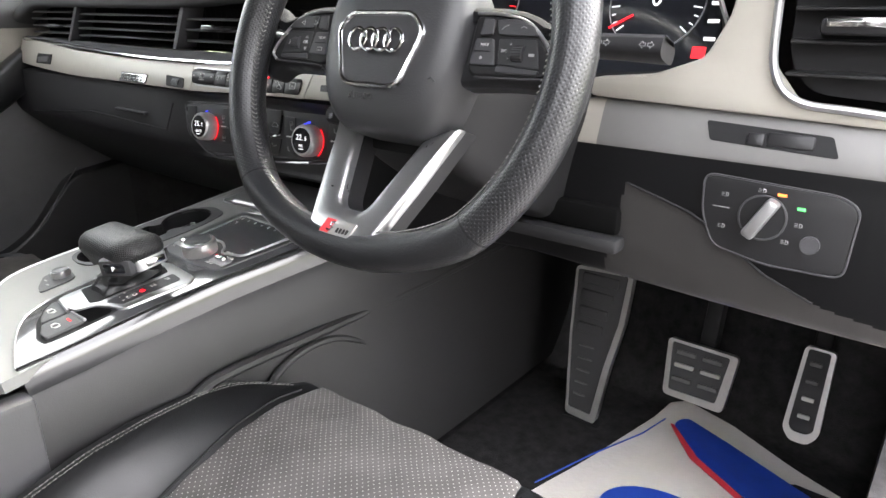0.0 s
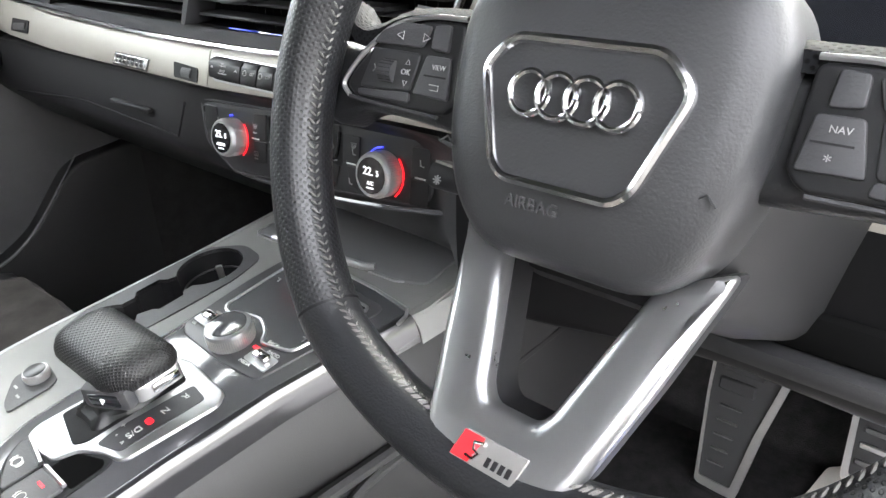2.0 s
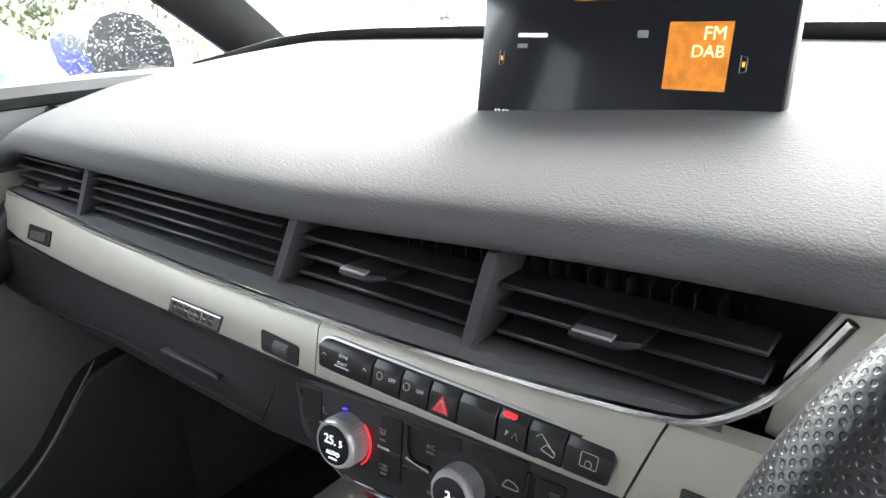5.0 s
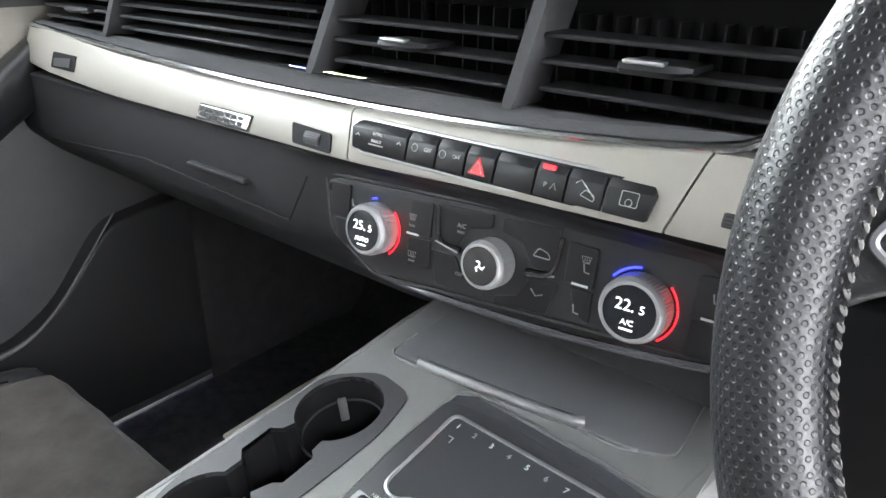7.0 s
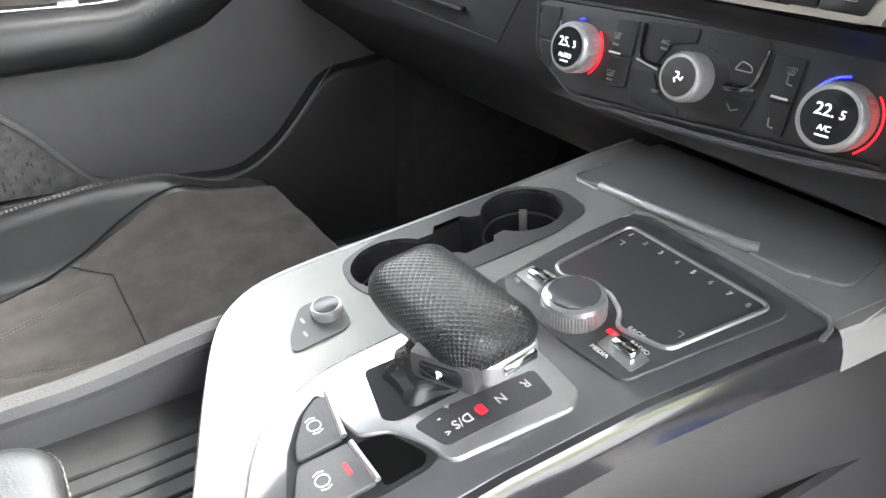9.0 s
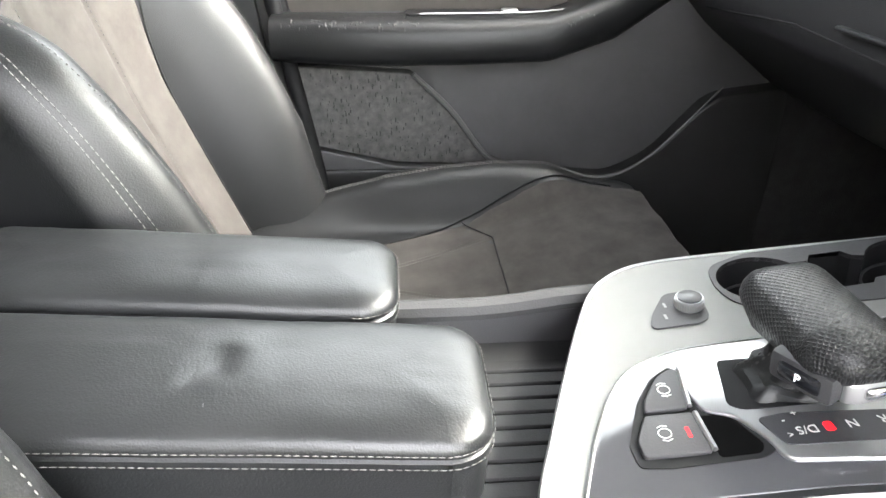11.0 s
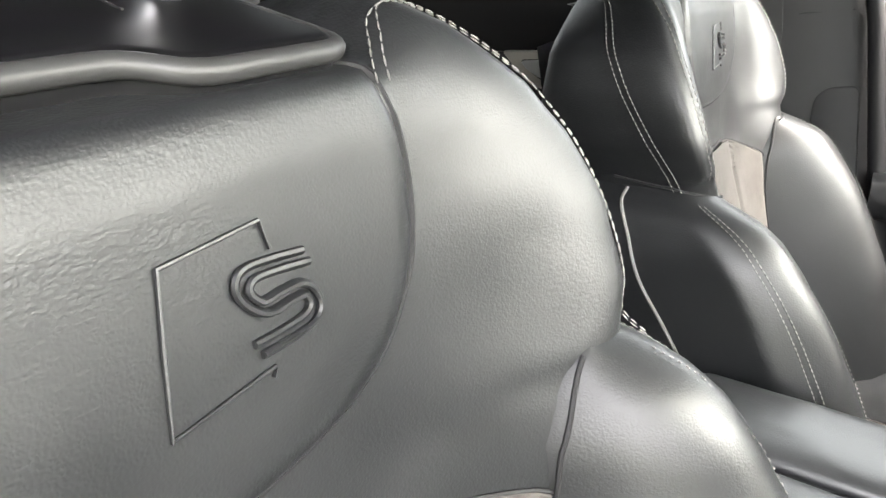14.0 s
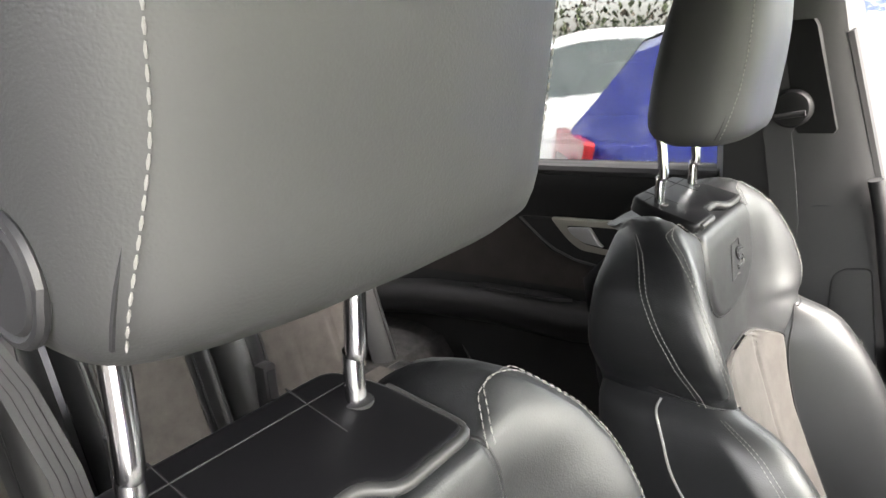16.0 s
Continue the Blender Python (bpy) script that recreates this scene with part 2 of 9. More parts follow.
def plate(outline, h0, h1, m=None, holes=(), bevel=0.0, bm=None):
    """A plate with the 2D outline (and holes through it) between the heights h0 and h1, its upper edge rounded."""
    bm = bm or bmesh.new()
    m = m or Matrix()
    tops = []
    for k, loop in enumerate((outline, *holes)):
        P = [Vector((p[0], p[1])) for p in loop]
        P = [p for i, p in enumerate(P) if (p - P[i - 1]).length > 1e-6]
        area = sum(P[i - 1].x * P[i].y - P[i].x * P[i - 1].y for i in range(len(P)))
        if (area < 0) != (k > 0):
            P.reverse()
        nrm = []
        for i in range(len(P)):
            d0, d1 = (P[i] - P[i - 1]).normalized(), (P[(i + 1) % len(P)] - P[i]).normalized()
            n0, n1 = Vector((-d0.y, d0.x)), Vector((-d1.y, d1.x))
            nn = (n0 + n1)
            nn = nn.normalized() if nn.length > 1e-4 else n0
            nrm.append(nn / max(0.6, nn.dot(n0)))
        steps = [(0.0, h0)] if h1 != h0 else []
        b = bevel if k == 0 else 0.0
        steps += [(0.0, h1 - b), (b * 0.12, h1 - b * 0.5), (b * 0.5, h1 - b * 0.12), (b, h1)] if b else [(0.0, h1)]
        rings = [[bm.verts.new(m @ Vector((p.x + q.x * o, p.y + q.y * o, z))) for p, q in zip(P, nrm)] for o, z in steps]
        for A, B in zip(rings, rings[1:]):
            for i in range(len(P)):
                bm.faces.new((A[i - 1], A[i], B[i], B[i - 1]))
        tops.append((rings[-1], [Vector((p.x + q.x * b, p.y + q.y * b, 0)) for p, q in zip(P, nrm)]))
    flat = [v for t in tops for v in t[0]]
    for tri in geometry.tessellate_polygon([t[1] for t in tops]):
        try:
            bm.faces.new([flat[i] for i in tri])
        except ValueError:
            pass
    return bm


def grid_mesh(rows, closed=False, cap=False, cap_end=False, bm=None, uvs=None):
    """Skin over rows of points (all of one length). uvs: the same rows of (u, v)."""
    bm = bm or bmesh.new()
    vs = [[bm.verts.new(p) for p in r] for r in rows]
    uvl = bm.loops.layers.uv.verify() if uvs else None
    k = len(rows[0])
    for i in range(len(rows) - 1):
        for j in range(k if closed else k - 1):
            a, b = j, (j + 1) % k
            f = bm.faces.new((vs[i][a], vs[i][b], vs[i + 1][b], vs[i + 1][a]))
            if uvs:
                q = (uvs[i][a], uvs[i][b if b else k] if closed else uvs[i][b], uvs[i + 1][b if b else k] if closed else uvs[i + 1][b], uvs[i + 1][a])
                for lp, t in zip(f.loops, q):
                    lp[uvl].uv = t
    for ok, i in ((cap, 0), (cap or cap_end, len(rows) - 1)):
        if ok:
            f = bm.faces.new(vs[i])
            if uvs:
                for lp, t in zip(f.loops, uvs[i]):
                    lp[uvl].uv = t
    return bm


def soft_block(x0, x1, y0, y1, r, profile, shape=None, step=0.008):
    """A padded block: rounded rectangles, inset and stacked by rows of (inset, z), bottom first. shape moves each point."""
    rows, uvs = [], []
    cx, cy, s = (x0 + x1) / 2, (y0 + y1) / 2, 0.0
    rmax = r if isinstance(r, (list, tuple)) else [r] * 4
    nx, ny = max(2, int((x1 - x0) / step)), max(2, int((y1 - y0) / step))
    run = [0.0]
    for (a, za), (b, zb) in zip(profile[::-1], profile[-2::-1]):
        run.append(run[-1] + math.hypot(a - b, za - zb))
    run = run[::-1]
    for (ins, z), s in zip(profile, run):
        hx, hy = (x1 - x0) / 2 - ins, (y1 - y0) / 2 - ins
        ring = []
        for (sx, sy, a0), rr in zip(((1, 1, 0), (-1, 1, 90), (-1, -1, 180), (1, -1, 270)), rmax):
            q = max(0.0005, min(rr - ins * 0.8, hx * 0.95, hy * 0.95)) if rr > ins * 0.8 else 0.0005
            for k in range(7):
                a = radians(a0 + 15 * k)
                ring.append(Vector((cx + sx * (hx - q) + q * math.cos(a), cy + sy * (hy - q) + q * math.sin(a), z)))
            n = (nx, ny)[(a0 // 90) % 2]
            e = (cx - sx * (hx - q) if a0 in (0, 180) else cx + sx * hx, cy + sy * hy if a0 in (0, 180) else cy - sy * (hy - q))
            last = ring[-1].copy()
            for k in range(1, n):
                ring.append(last.lerp(Vector((e[0], e[1], z)), k / n))
        uvs.append([(p.x + (p.x - cx) / max(0.004, hx) * 0.9 * s, p.y + (p.y - cy) / max(0.004, hy) * 0.9 * s) for p in ring])
        uvs[-1].append(uvs[-1][0])
        rows.append([shape(p) for p in ring] if shape else ring)
    bm = grid_mesh(rows, closed=True, cap=True, uvs=uvs)
    bm.verts.ensure_lookup_table()
    top = [v for v in bm.verts[:] if v.index >= len(rows[0]) * (len(rows) - 5)]
    for _ in range(30):
        bmesh.ops.smooth_vert(bm, verts=top, factor=0.5, use_axis_x=False, use_axis_y=False, use_axis_z=True)
    if min((x1 - x0), (y1 - y0)) / 2 - profile[-1][0] < 0.001:
        crown = bm.verts[-len(rows[-1]):]
        bmesh.ops.delete(bm, geom=[f for f in bm.faces if len(f.verts) > 30 and all(v in crown for v in f.verts)], context="FACES_ONLY")
        bmesh.ops.remove_doubles(bm, verts=[v for v in bm.verts if v.index >= len(rows[0]) * (len(rows) - 1)], dist=0.0012)
    return bm, rows


def smooth_path(pts, n=8, closed=False):
    """Catmull-Rom through points."""
    P = [Vector(p) for p in pts]
    out, k = [], len(P)
    for i in range(k if closed else k - 1):
        p0 = P[i - 1] if closed or i else P[0] * 2 - P[1]
        p1, p2 = P[i], P[(i + 1) % k]
        p3 = P[(i + 2) % k] if closed or i + 2 < k else P[-1] * 2 - P[-2]
        for j in range(n):
            t = j / n
            out.append(0.5 * (2 * p1 + (p2 - p0) * t + (2 * p0 - 5 * p1 + 4 * p2 - p3) * t * t + (3 * p1 - p0 - 3 * p2 + p3) * t ** 3))
    if not closed:
        out.append(P[-1])
    return out


def tube(pts, r, n=8, closed=False, bm=None, flat=1.0, cap=True):
    """A round bar along points. r: radius, or one per point."""
    P = [Vector(p) for p in pts]
    k = len(P)
    rows, side = [], None
    for i in range(k):
        d = (P[(i + 1) % k] - P[i - 1]) if closed else (P[min(i + 1, k - 1)] - P[max(i - 1, 0)])
        d.normalize()
        if side is None:
            side = d.orthogonal()
        side = (side - d * side.dot(d)).normalized()
        up = d.cross(side)
        rr = r[i] if isinstance(r, (list, tuple)) else r
        rows.append([P[i] + (side * math.cos(a) + up * math.sin(a) * flat) * rr for a in (2 * math.pi * j / n for j in range(n))])
    if closed:
        rows.append(rows[0])
    return grid_mesh(rows, closed=True, cap=cap and not closed, bm=bm)


def resample(pts, step):
    P = [Vector(p) for p in pts]
    out, rest = [P[0].copy()], step
    for a, b in zip(P, P[1:]):
        L, s = (b - a).length, 0.0
        while L - s >= rest:
            s += rest
            out.append(a.lerp(b, s / L))
            rest = step
        rest -= L - s
    return out


def stitches(pts, length=0.0042, gap=0.0022, r=0.0007, lift=None, bm=None):
    """A row of thread stitches along a path."""
    bm = bm or bmesh.new()
    Q = resample(pts, min((length + gap) / 4, sum((Vector(q) - Vector(p)).length for p, q in zip(pts, pts[1:])) / 4.01))
    n = max(1, round(4 * length / (length + gap)))
    for i in range(0, len(Q) - n, 4):
        a, b = Q[i], Q[i + n]
        d = b - a
        if d.length < 1e-5:
            continue
        d.normalize()
        s = d.orthogonal().normalized()
        u = d.cross(s)
        m = (a + b) / 2
        ring = lambda c, k: [bm.verts.new(c + (s * math.cos(t) + u * math.sin(t)) * r * k) for t in (0.785, 2.356, 3.927, 5.498)]
        R = [ring(a, 0.6), ring(m, 1.25), ring(b, 0.6)]
        for A, B in zip(R, R[1:]):
            for j in range(4):
                bm.faces.new((A[j], A[(j + 1) % 4], B[(j + 1) % 4], B[j]))
        bm.faces.new(R[0][::-1]), bm.faces.new(R[2])
    return bm


sstep = lambda a, b, t: (lambda s: s * s * (3 - 2 * s))(min(1, max(0, (t - a) / (b - a))))


def lerp_keys(keys, t):
    """Piecewise smooth interpolation in rows of (t, values...)."""
    if t <= keys[0][0]:
        return list(keys[0][1:])
    for a, b in zip(keys, keys[1:]):
        if t <= b[0]:
            s = (t - a[0]) / (b[0] - a[0])
            s = s * s * (3 - 2 * s)
            return [p + (q - p) * s for p, q in zip(a[1:], b[1:])]
    return list(keys[-1][1:])


def words(text, size, material, parent, m, name="lettering", depth=0.0002, label=""):
    c = bpy.data.curves.new(name, "FONT")
    c.body, c.size, c.extrude, c.align_x, c.align_y = text, size, depth, "CENTER", "CENTER"
    tmp = bpy.data.objects.new("tmp", c)
    me = bpy.data.meshes.new_from_object(tmp)
    bpy.data.objects.remove(tmp)
    bpy.data.curves.remove(c)
    me.name = name
    me.materials.clear()
    me.materials.append(material)
    ob = new(name, me)
    ob.parent = parent
    ob.matrix_basis = m
    return tagged(ob, label)


def frame_at(origin, xdir, up):
    """A matrix whose x runs along xdir and whose z is near up."""
    x = Vector(xdir).normalized()
    z = Vector(up)
    z = (z - x * z.dot(x)).normalized()
    y = z.cross(x)
    return Matrix.Translation(origin) @ Matrix((x, y, z)).transposed().to_4x4()

# ---- outdoors ----
ASPHALT = mat("wet_asphalt", (0.10, 0.10, 0.105), 0.45, grain=0.8, grain_size=0.01, vary=0.25, vary_size=0.6, rough_vary=0.15)
GRASS = mat("meadow_grass", (0.085, 0.12, 0.035), 0.9, grain=1.0, grain_size=0.03, vary=0.4, vary_size=0.25)
HEDGE = mat("hedge_leaves", (0.055, 0.07, 0.03), 0.8, vary=0.5, vary_size=0.2)
TWIG = mat("bare_twigs", (0.10, 0.08, 0.06), 0.9, vary=0.3, vary_size=0.1)
WHITE_PAINT = mat("white_car_paint", (0.78, 0.79, 0.80), 0.2, coat=0.8)
BLUE_PAINT = mat("blue_car_paint", (0.015, 0.03, 0.30), 0.25, metal=0.2, coat=0.8, vary=0.05, vary_size=0.2)
GREY_PAINT = mat("dark_grey_car_paint", (0.05, 0.055, 0.06), 0.25, coat=0.8)
CAR_GLASS = mat("tinted_car_glass", (0.10, 0.12, 0.12), 0.08, coat=0.5)
LAMP_RED = mat("red_lamp_plastic", (0.55, 0.02, 0.03), 0.15, coat=0.5)
LAMP_CLEAR = mat("clear_lamp_plastic", (0.7, 0.7, 0.68), 0.15, coat=0.5)

bm = bmesh.new()
bmesh.ops.create_grid(bm, x_segments=60, y_segments=60, size=400)
for v in bm.verts:
    v.co.z = -0.01 + 0.0 * v.co.x
tagged(part("ground", bm, ASPHALT), "wet grey asphalt car park surface", "ground", kind="structure")

# grass verge with a low bank in front of the car
rng = random.Random(4)
rows = []
for i in range(25):
    y = 3.2 + i * 1.1
    rows.append([(-40 + 2.0 * j, y, 0.02 + min(2.6, (y - 3.2) * 0.13) + 0.06 * noise.noise((j * 0.5, y * 0.4, 0))) for j in range(41)])
tagged(part("grass_verge", grid_mesh(rows), GRASS), "rough green grass bank in front of the car", "grass", kind="structure")
me_v, me_f = [], []
for i in range(9000):
    x, y = rng.uniform(-16, 6), 3.3 + rng.random() ** 1.5 * 14
    z = 0.02 + min(2.6, (y - 3.2) * 0.13)
    h, a = rng.uniform(0.05, 0.16), rng.uniform(0, 6.28)
    w = 0.012 + 0.0008 * y
    dx, dy = math.cos(a) * w, math.sin(a) * w
    k = len(me_v)
    me_v += [(x - dx, y - dy, z - 0.02), (x + dx, y + dy, z - 0.02), (x + rng.uniform(-0.05, 0.05), y + rng.uniform(-0.05, 0.05), z + h)]
    me_f.append((k, k + 1, k + 2))
me = bpy.data.meshes.new("grass_blades")
me.from_pydata(me_v, [], me_f)
me.materials.append(GRASS)
tagged(new("grass_blades", me), "tufts of long green grass on the bank", "grass", kind="stuff")


def hedge(name, x0, x1, y0, y1, h, count, seed, label, material):
    r = random.Random(seed)
    V, F = [], []
    for i in range(count):
        x, y = r.uniform(x0, x1), r.uniform(y0, y1)
        top = h * (0.75 + 0.3 * noise.noise((x * 0.7, y * 0.7, seed)))
        z = top * r.random() ** 0.6
        s = r.uniform(0.04, 0.11)
        a, b = r.uniform(0, 6.28), r.uniform(-1.2, 1.2)
        u = Vector((math.cos(a), math.sin(a), 0)) * s
        w = Vector((-math.sin(a) * math.sin(b), math.cos(a) * math.sin(b), math.cos(b))) * s * 1.5
        p = Vector((x, y, z))
        k = len(V)
        V += [p - u * 0.5, p + w * 0.5, p + u * 0.5, p - w * 0.5]
        F.append((k, k + 1, k + 2, k + 3))
    me = bpy.data.meshes.new(name)
    me.from_pydata(V, [], F)
    me.materials.append(material)
    return tagged(new(name, me), label, "hedge", kind="stuff")


hedge("hedge", -11.5, -9.8, -14, 6, 2.6, 9000, 1, "dark green and brown overgrown hedge beyond the parked cars", HEDGE)
hedge("winter_thicket", -13.5, -11.5, -16, 9, 4.5, 7000, 2, "bare brown winter thicket behind the hedge", TWIG)
hedge("field_hedge", -30, 12, 26, 29, 4.6, 9000, 3, "far low green hedge beyond the grass", HEDGE)


def parked_car(name, paint, m, L, W, H, roofkeys, label, group=""):
    """A parked car: body, glasshouse with panes, wheels and lamps. Its nose points along +y."""
    car = thing(name, label, "car", m, group)
    n = 40
    body, top = [], []
    for i in range(n + 1):
        y = -L / 2 + L * i / n
        hood, roof = lerp_keys(roofkeys, y / L)
        end = 1 - 0.16 * max(0, abs(y) / (L / 2) - 0.8) ** 2 / 0.04
        w = W / 2 * end
        body.append([(-w * 0.96, y, 0.22), (-w, y, 0.42), (-w, y, 0.62), (-w * 0.985, y, hood * 0.94), (-w * 0.93, y, hood), (0, y, hood + 0.03), (w * 0.93, y, hood), (w * 0.985, y, hood * 0.94), (w, y, 0.62), (w, y, 0.42), (w * 0.96, y, 0.22)])
        t = max(roof, hood + 0.031)
        k = 0.93 - 0.22 * (t - hood) / max(0.1, H - 0.9)
        top.append([(-w * 0.93, y, hood + 0.001), (-w * k, y, hood + (t - hood) * 0.9), (-w * (k - 0.1), y, t), (0, y, t + 0.02), (w * (k - 0.1), y, t), (w * k, y, hood + (t - hood) * 0.9), (w * 0.93, y, hood + 0.001)])
    part("body", grid_mesh(body, closed=True, cap=True), paint, car)
    part("roof", grid_mesh(top, cap=True), paint, car)
    # panes laid a few millimetres proud of the glasshouse
    for s in (-1, 1):
        for a, b in ((0.14, 0.50), (0.53, 0.96)):
            idx = [i for i in range(n + 1) if lerp_keys(roofkeys, (-L / 2 + L * i / n) / L)[1] > H - 0.22]
            i0, i1 = idx[0], idx[-1]
            ia, ib = int(i0 + (i1 - i0) * a), int(i0 + (i1 - i0) * b)
            rows = []
            for i in range(ia, ib + 1):
                p, q = Vector(top[i][0 if s < 0 else 6]), Vector(top[i][1 if s < 0 else 5])
                rows.append([p.lerp(q, 0.08) + Vector((s * 0.008, 0, 0)), p.lerp(q, 0.92) + Vector((s * 0.008, 0, 0))])
            if len(rows) > 1:
                part("side_window", grid_mesh(rows), CAR_GLASS, car, "dark tinted side window")
    idx = [i for i in range(n + 1) if lerp_keys(roofkeys, (-L / 2 + L * i / n) / L)[1] > H - 0.06]
    for nm, ia, step in (("rear_window", idx[0], -1), ("windscreen", idx[-1], 1)):
        rows = []
        i = ia
        while 0 < i < n:
            hood, roof = lerp_keys(roofkeys, (-L / 2 + L * i / n) / L)
            if roof - hood < 0.06:
                break
            p, q = Vector(top[i][2]), Vector(top[i][4])
            c = Vector((0, 0, 0.012)) + Vector((0, step * 0.012, 0))
            rows.append([p.lerp(q, f) + c + Vector((0, 0, 0.02 * (1 - (2 * f - 1) ** 2))) for f in (0.04, 0.3, 0.5, 0.7, 0.96)])
            i += step
        if len(rows) > 1:
            part(nm, grid_mesh(rows), CAR_GLASS, car, "sloping tinted window glass")
    for s in (-1, 1):
        for y in (-L * 0.3, L * 0.31):
            wh = part("tyre", tube([(s * (W / 2 - 0.11), y, 0.33), (s * (W / 2 + 0.005), y, 0.33)], 0.33, 28), RUBBER, car)
            part("rim", tube([(s * (W / 2 - 0.02), y, 0.33), (s * (W / 2 + 0.012), y, 0.33)], 0.23, 24), STEEL, wh)
        b = plate(round_poly([(-0.36, -0.09), (0.30, -0.1), (0.38, 0.09), (-0.30, 0.10)], 0.04), 0, 0.05)
        part("tail_lamp", b, LAMP_RED, car, "red tail lamp").matrix_basis = frame_at((s * (W / 2 - 0.16), -L / 2 + 0.12, 0.97), (s * 0.8, 0.6, 0), (s * 0.6, -0.8, 0.1))
        b = plate(round_poly([(-0.30, -0.03), (0.16, -0.04), (0.18, 0.02), (-0.24, 0.03)], 0.02), 0.0, 0.056)
        part("reversing_lamp", b, LAMP_CLEAR, car, "clear reversing lamp").matrix_basis = frame_at((s * (W / 2 - 0.16), -L / 2 + 0.12, 0.925), (s * 0.8, 0.6, 0), (s * 0.6, -0.8, 0.1))
        b = plate(round_poly([(-0.3, -0.08), (0.2, -0.1), (0.24, 0.08), (-0.2, 0.06)], 0.04), 0, 0.05)
        part("headlamp", b, LAMP_CLEAR, car).matrix_basis = frame_at((s * (W / 2 - 0.2), L / 2 - 0.14, 0.72), (-s * 0.8, 0.6, 0), (s * 0.6, 0.8, 0.1))
        part("door_mirror", cbox(s * W / 2 - 0.02 if s > 0 else s * W / 2 - 0.18, s * W / 2 + 0.18 if s > 0 else s * W / 2 + 0.02, L * 0.13, L * 0.13 + 0.1, 0.95, 1.1, 0.03), paint, car)
    return car


HATCH = [(-0.5, 0.80, 0.83), (-0.48, 0.98, 1.03), (-0.45, 1.0, 1.18), (-0.36, 1.0, 1.44), (-0.28, 1.0, 1.52), (-0.1, 0.98, 1.52), (0.06, 0.96, 1.46), (0.24, 0.94, 0.99), (0.45, 0.78, 0.81), (0.5, 0.62, 0.65)]
SUV = [(-0.5, 0.90, 0.93), (-0.48, 1.05, 1.10), (-0.44, 1.06, 1.45), (-0.38, 1.06, 1.64), (-0.05, 1.05, 1.68), (0.07, 1.04, 1.60), (0.22, 1.02, 1.07), (0.45, 0.92, 0.95), (0.5, 0.7, 0.73)]
TALL_HATCH = [(-0.5, 0.85, 0.88), (-0.485, 1.02, 1.06), (-0.46, 1.04, 1.20), (-0.39, 1.04, 1.50), (-0.32, 1.04, 1.62), (-0.1, 1.02, 1.64), (0.06, 1.0, 1.56), (0.24, 0.96, 1.01), (0.45, 0.80, 0.83), (0.5, 0.64, 0.67)]
parked_car("blue_hatchback", BLUE_PAINT, pose(-3.35, 0.46, 0), 4.2, 1.8, 1.64, TALL_HATCH, "bright blue hatchback parked beside the car, rain on its panels")
parked_car("white_suv", WHITE_PAINT, pose(-6.3, -3.3, 0, 0, 0, 205), 4.6, 1.9, 1.68, SUV, "white car parked beyond the blue hatchback")
parked_car("white_estate", WHITE_PAINT, pose(-6.2, 1.6, 0), 4.6, 1.9, 1.6, SUV, "white car parked further along the row")
parked_car("grey_hatchback", GREY_PAINT, pose(-5.2, 9.0, 0, 0, 0, 60), 4.2, 1.8, 1.5, HATCH, "dark grey wet car parked ahead on the grass edge")

# ---- car shell ----
# floor with toe board
prof = [(-1.6, 0.78), (-1.02, 0.78), (-0.98, 0.49), (-0.4, 0.48), (0.6, 0.485), (1.0, 0.49), (1.09, 0.51), (1.20, 0.70), (1.34, 1.15)]
rows = []
for y, z in smooth_path([(0, p[0], p[1]) for p in prof], 5) and [(q.y, q.z) for q in smooth_path([(0, p[0], p[1]) for p in prof], 5)]:
    rows.append([(x, y, z + 0.004 * noise.noise((x * 6, y * 6, 0))) for x in [-0.80 + 0.064 * i for i in range(26)]])
tagged(part("floor", grid_mesh(rows), CARPET), "charcoal carpet of the car's footwells", "floor", kind="structure")
# door sill on the open side
tagged(part("trim_sill", cbox(0.725, 0.80, -0.6, 0.72, 0.30, 0.56, 0.02), BLACK), "black plastic sill of the open doorway", "sill", kind="structure")
# roof lining
rows = []
for i in range(15):
    y = -2.9 + i * 0.27
    rows.append([(x, y, 1.66 - 0.06 * (x / 0.6) ** 2 - 0.05 * max(0, y - 0.2) ** 2) for x in [-0.6 + 0.1 * j for j in range(13)]])
rows2 = [[(x, y, z + 0.03) for x, y, z in r] for r in rows]
bm = grid_mesh(rows)
grid_mesh(rows2, bm=bm)
tagged(part("ceiling", bm, HEADLINER), "dark fabric roof lining", "ceiling", kind="structure")


def rail(name, pts, w, material, label, kind="structure"):
    return tagged(part(name, tube(smooth_path(pts, 6), w, 10, flat=0.6), material), label, "pillar", kind=kind)


rail("trim_roof_rail", [(-0.60, -2.8, 1.57), (-0.61, -1.2, 1.60), (-0.61, -0.2, 1.61), (-0.60, 0.3, 1.58), (-0.59, 0.5, 1.55)], 0.05, HEADLINER, "fabric-covered roof rail above the windows")
rail("trim_roof_rail", [(0.60, -2.8, 1.57), (0.61, -1.2, 1.60), (0.61, -0.2, 1.61), (0.60, 0.3, 1.58), (0.59, 0.5, 1.55)], 0.05, HEADLINER, "fabric-covered roof rail above the open doorway")
rail("windscreen_pillar", [(-0.59, 0.45, 1.57), (-0.68, 0.80, 1.37), (-0.77, 1.02, 1.25), (-0.80, 1.12, 1.18)], 0.052, MATT, "black windscreen pillar")
rail("windscreen_pillar", [(0.59, 0.45, 1.57), (0.68, 0.80, 1.37), (0.77, 1.10, 1.22), (0.79, 1.2, 1.12)], 0.045, MATT, "black windscreen pillar")
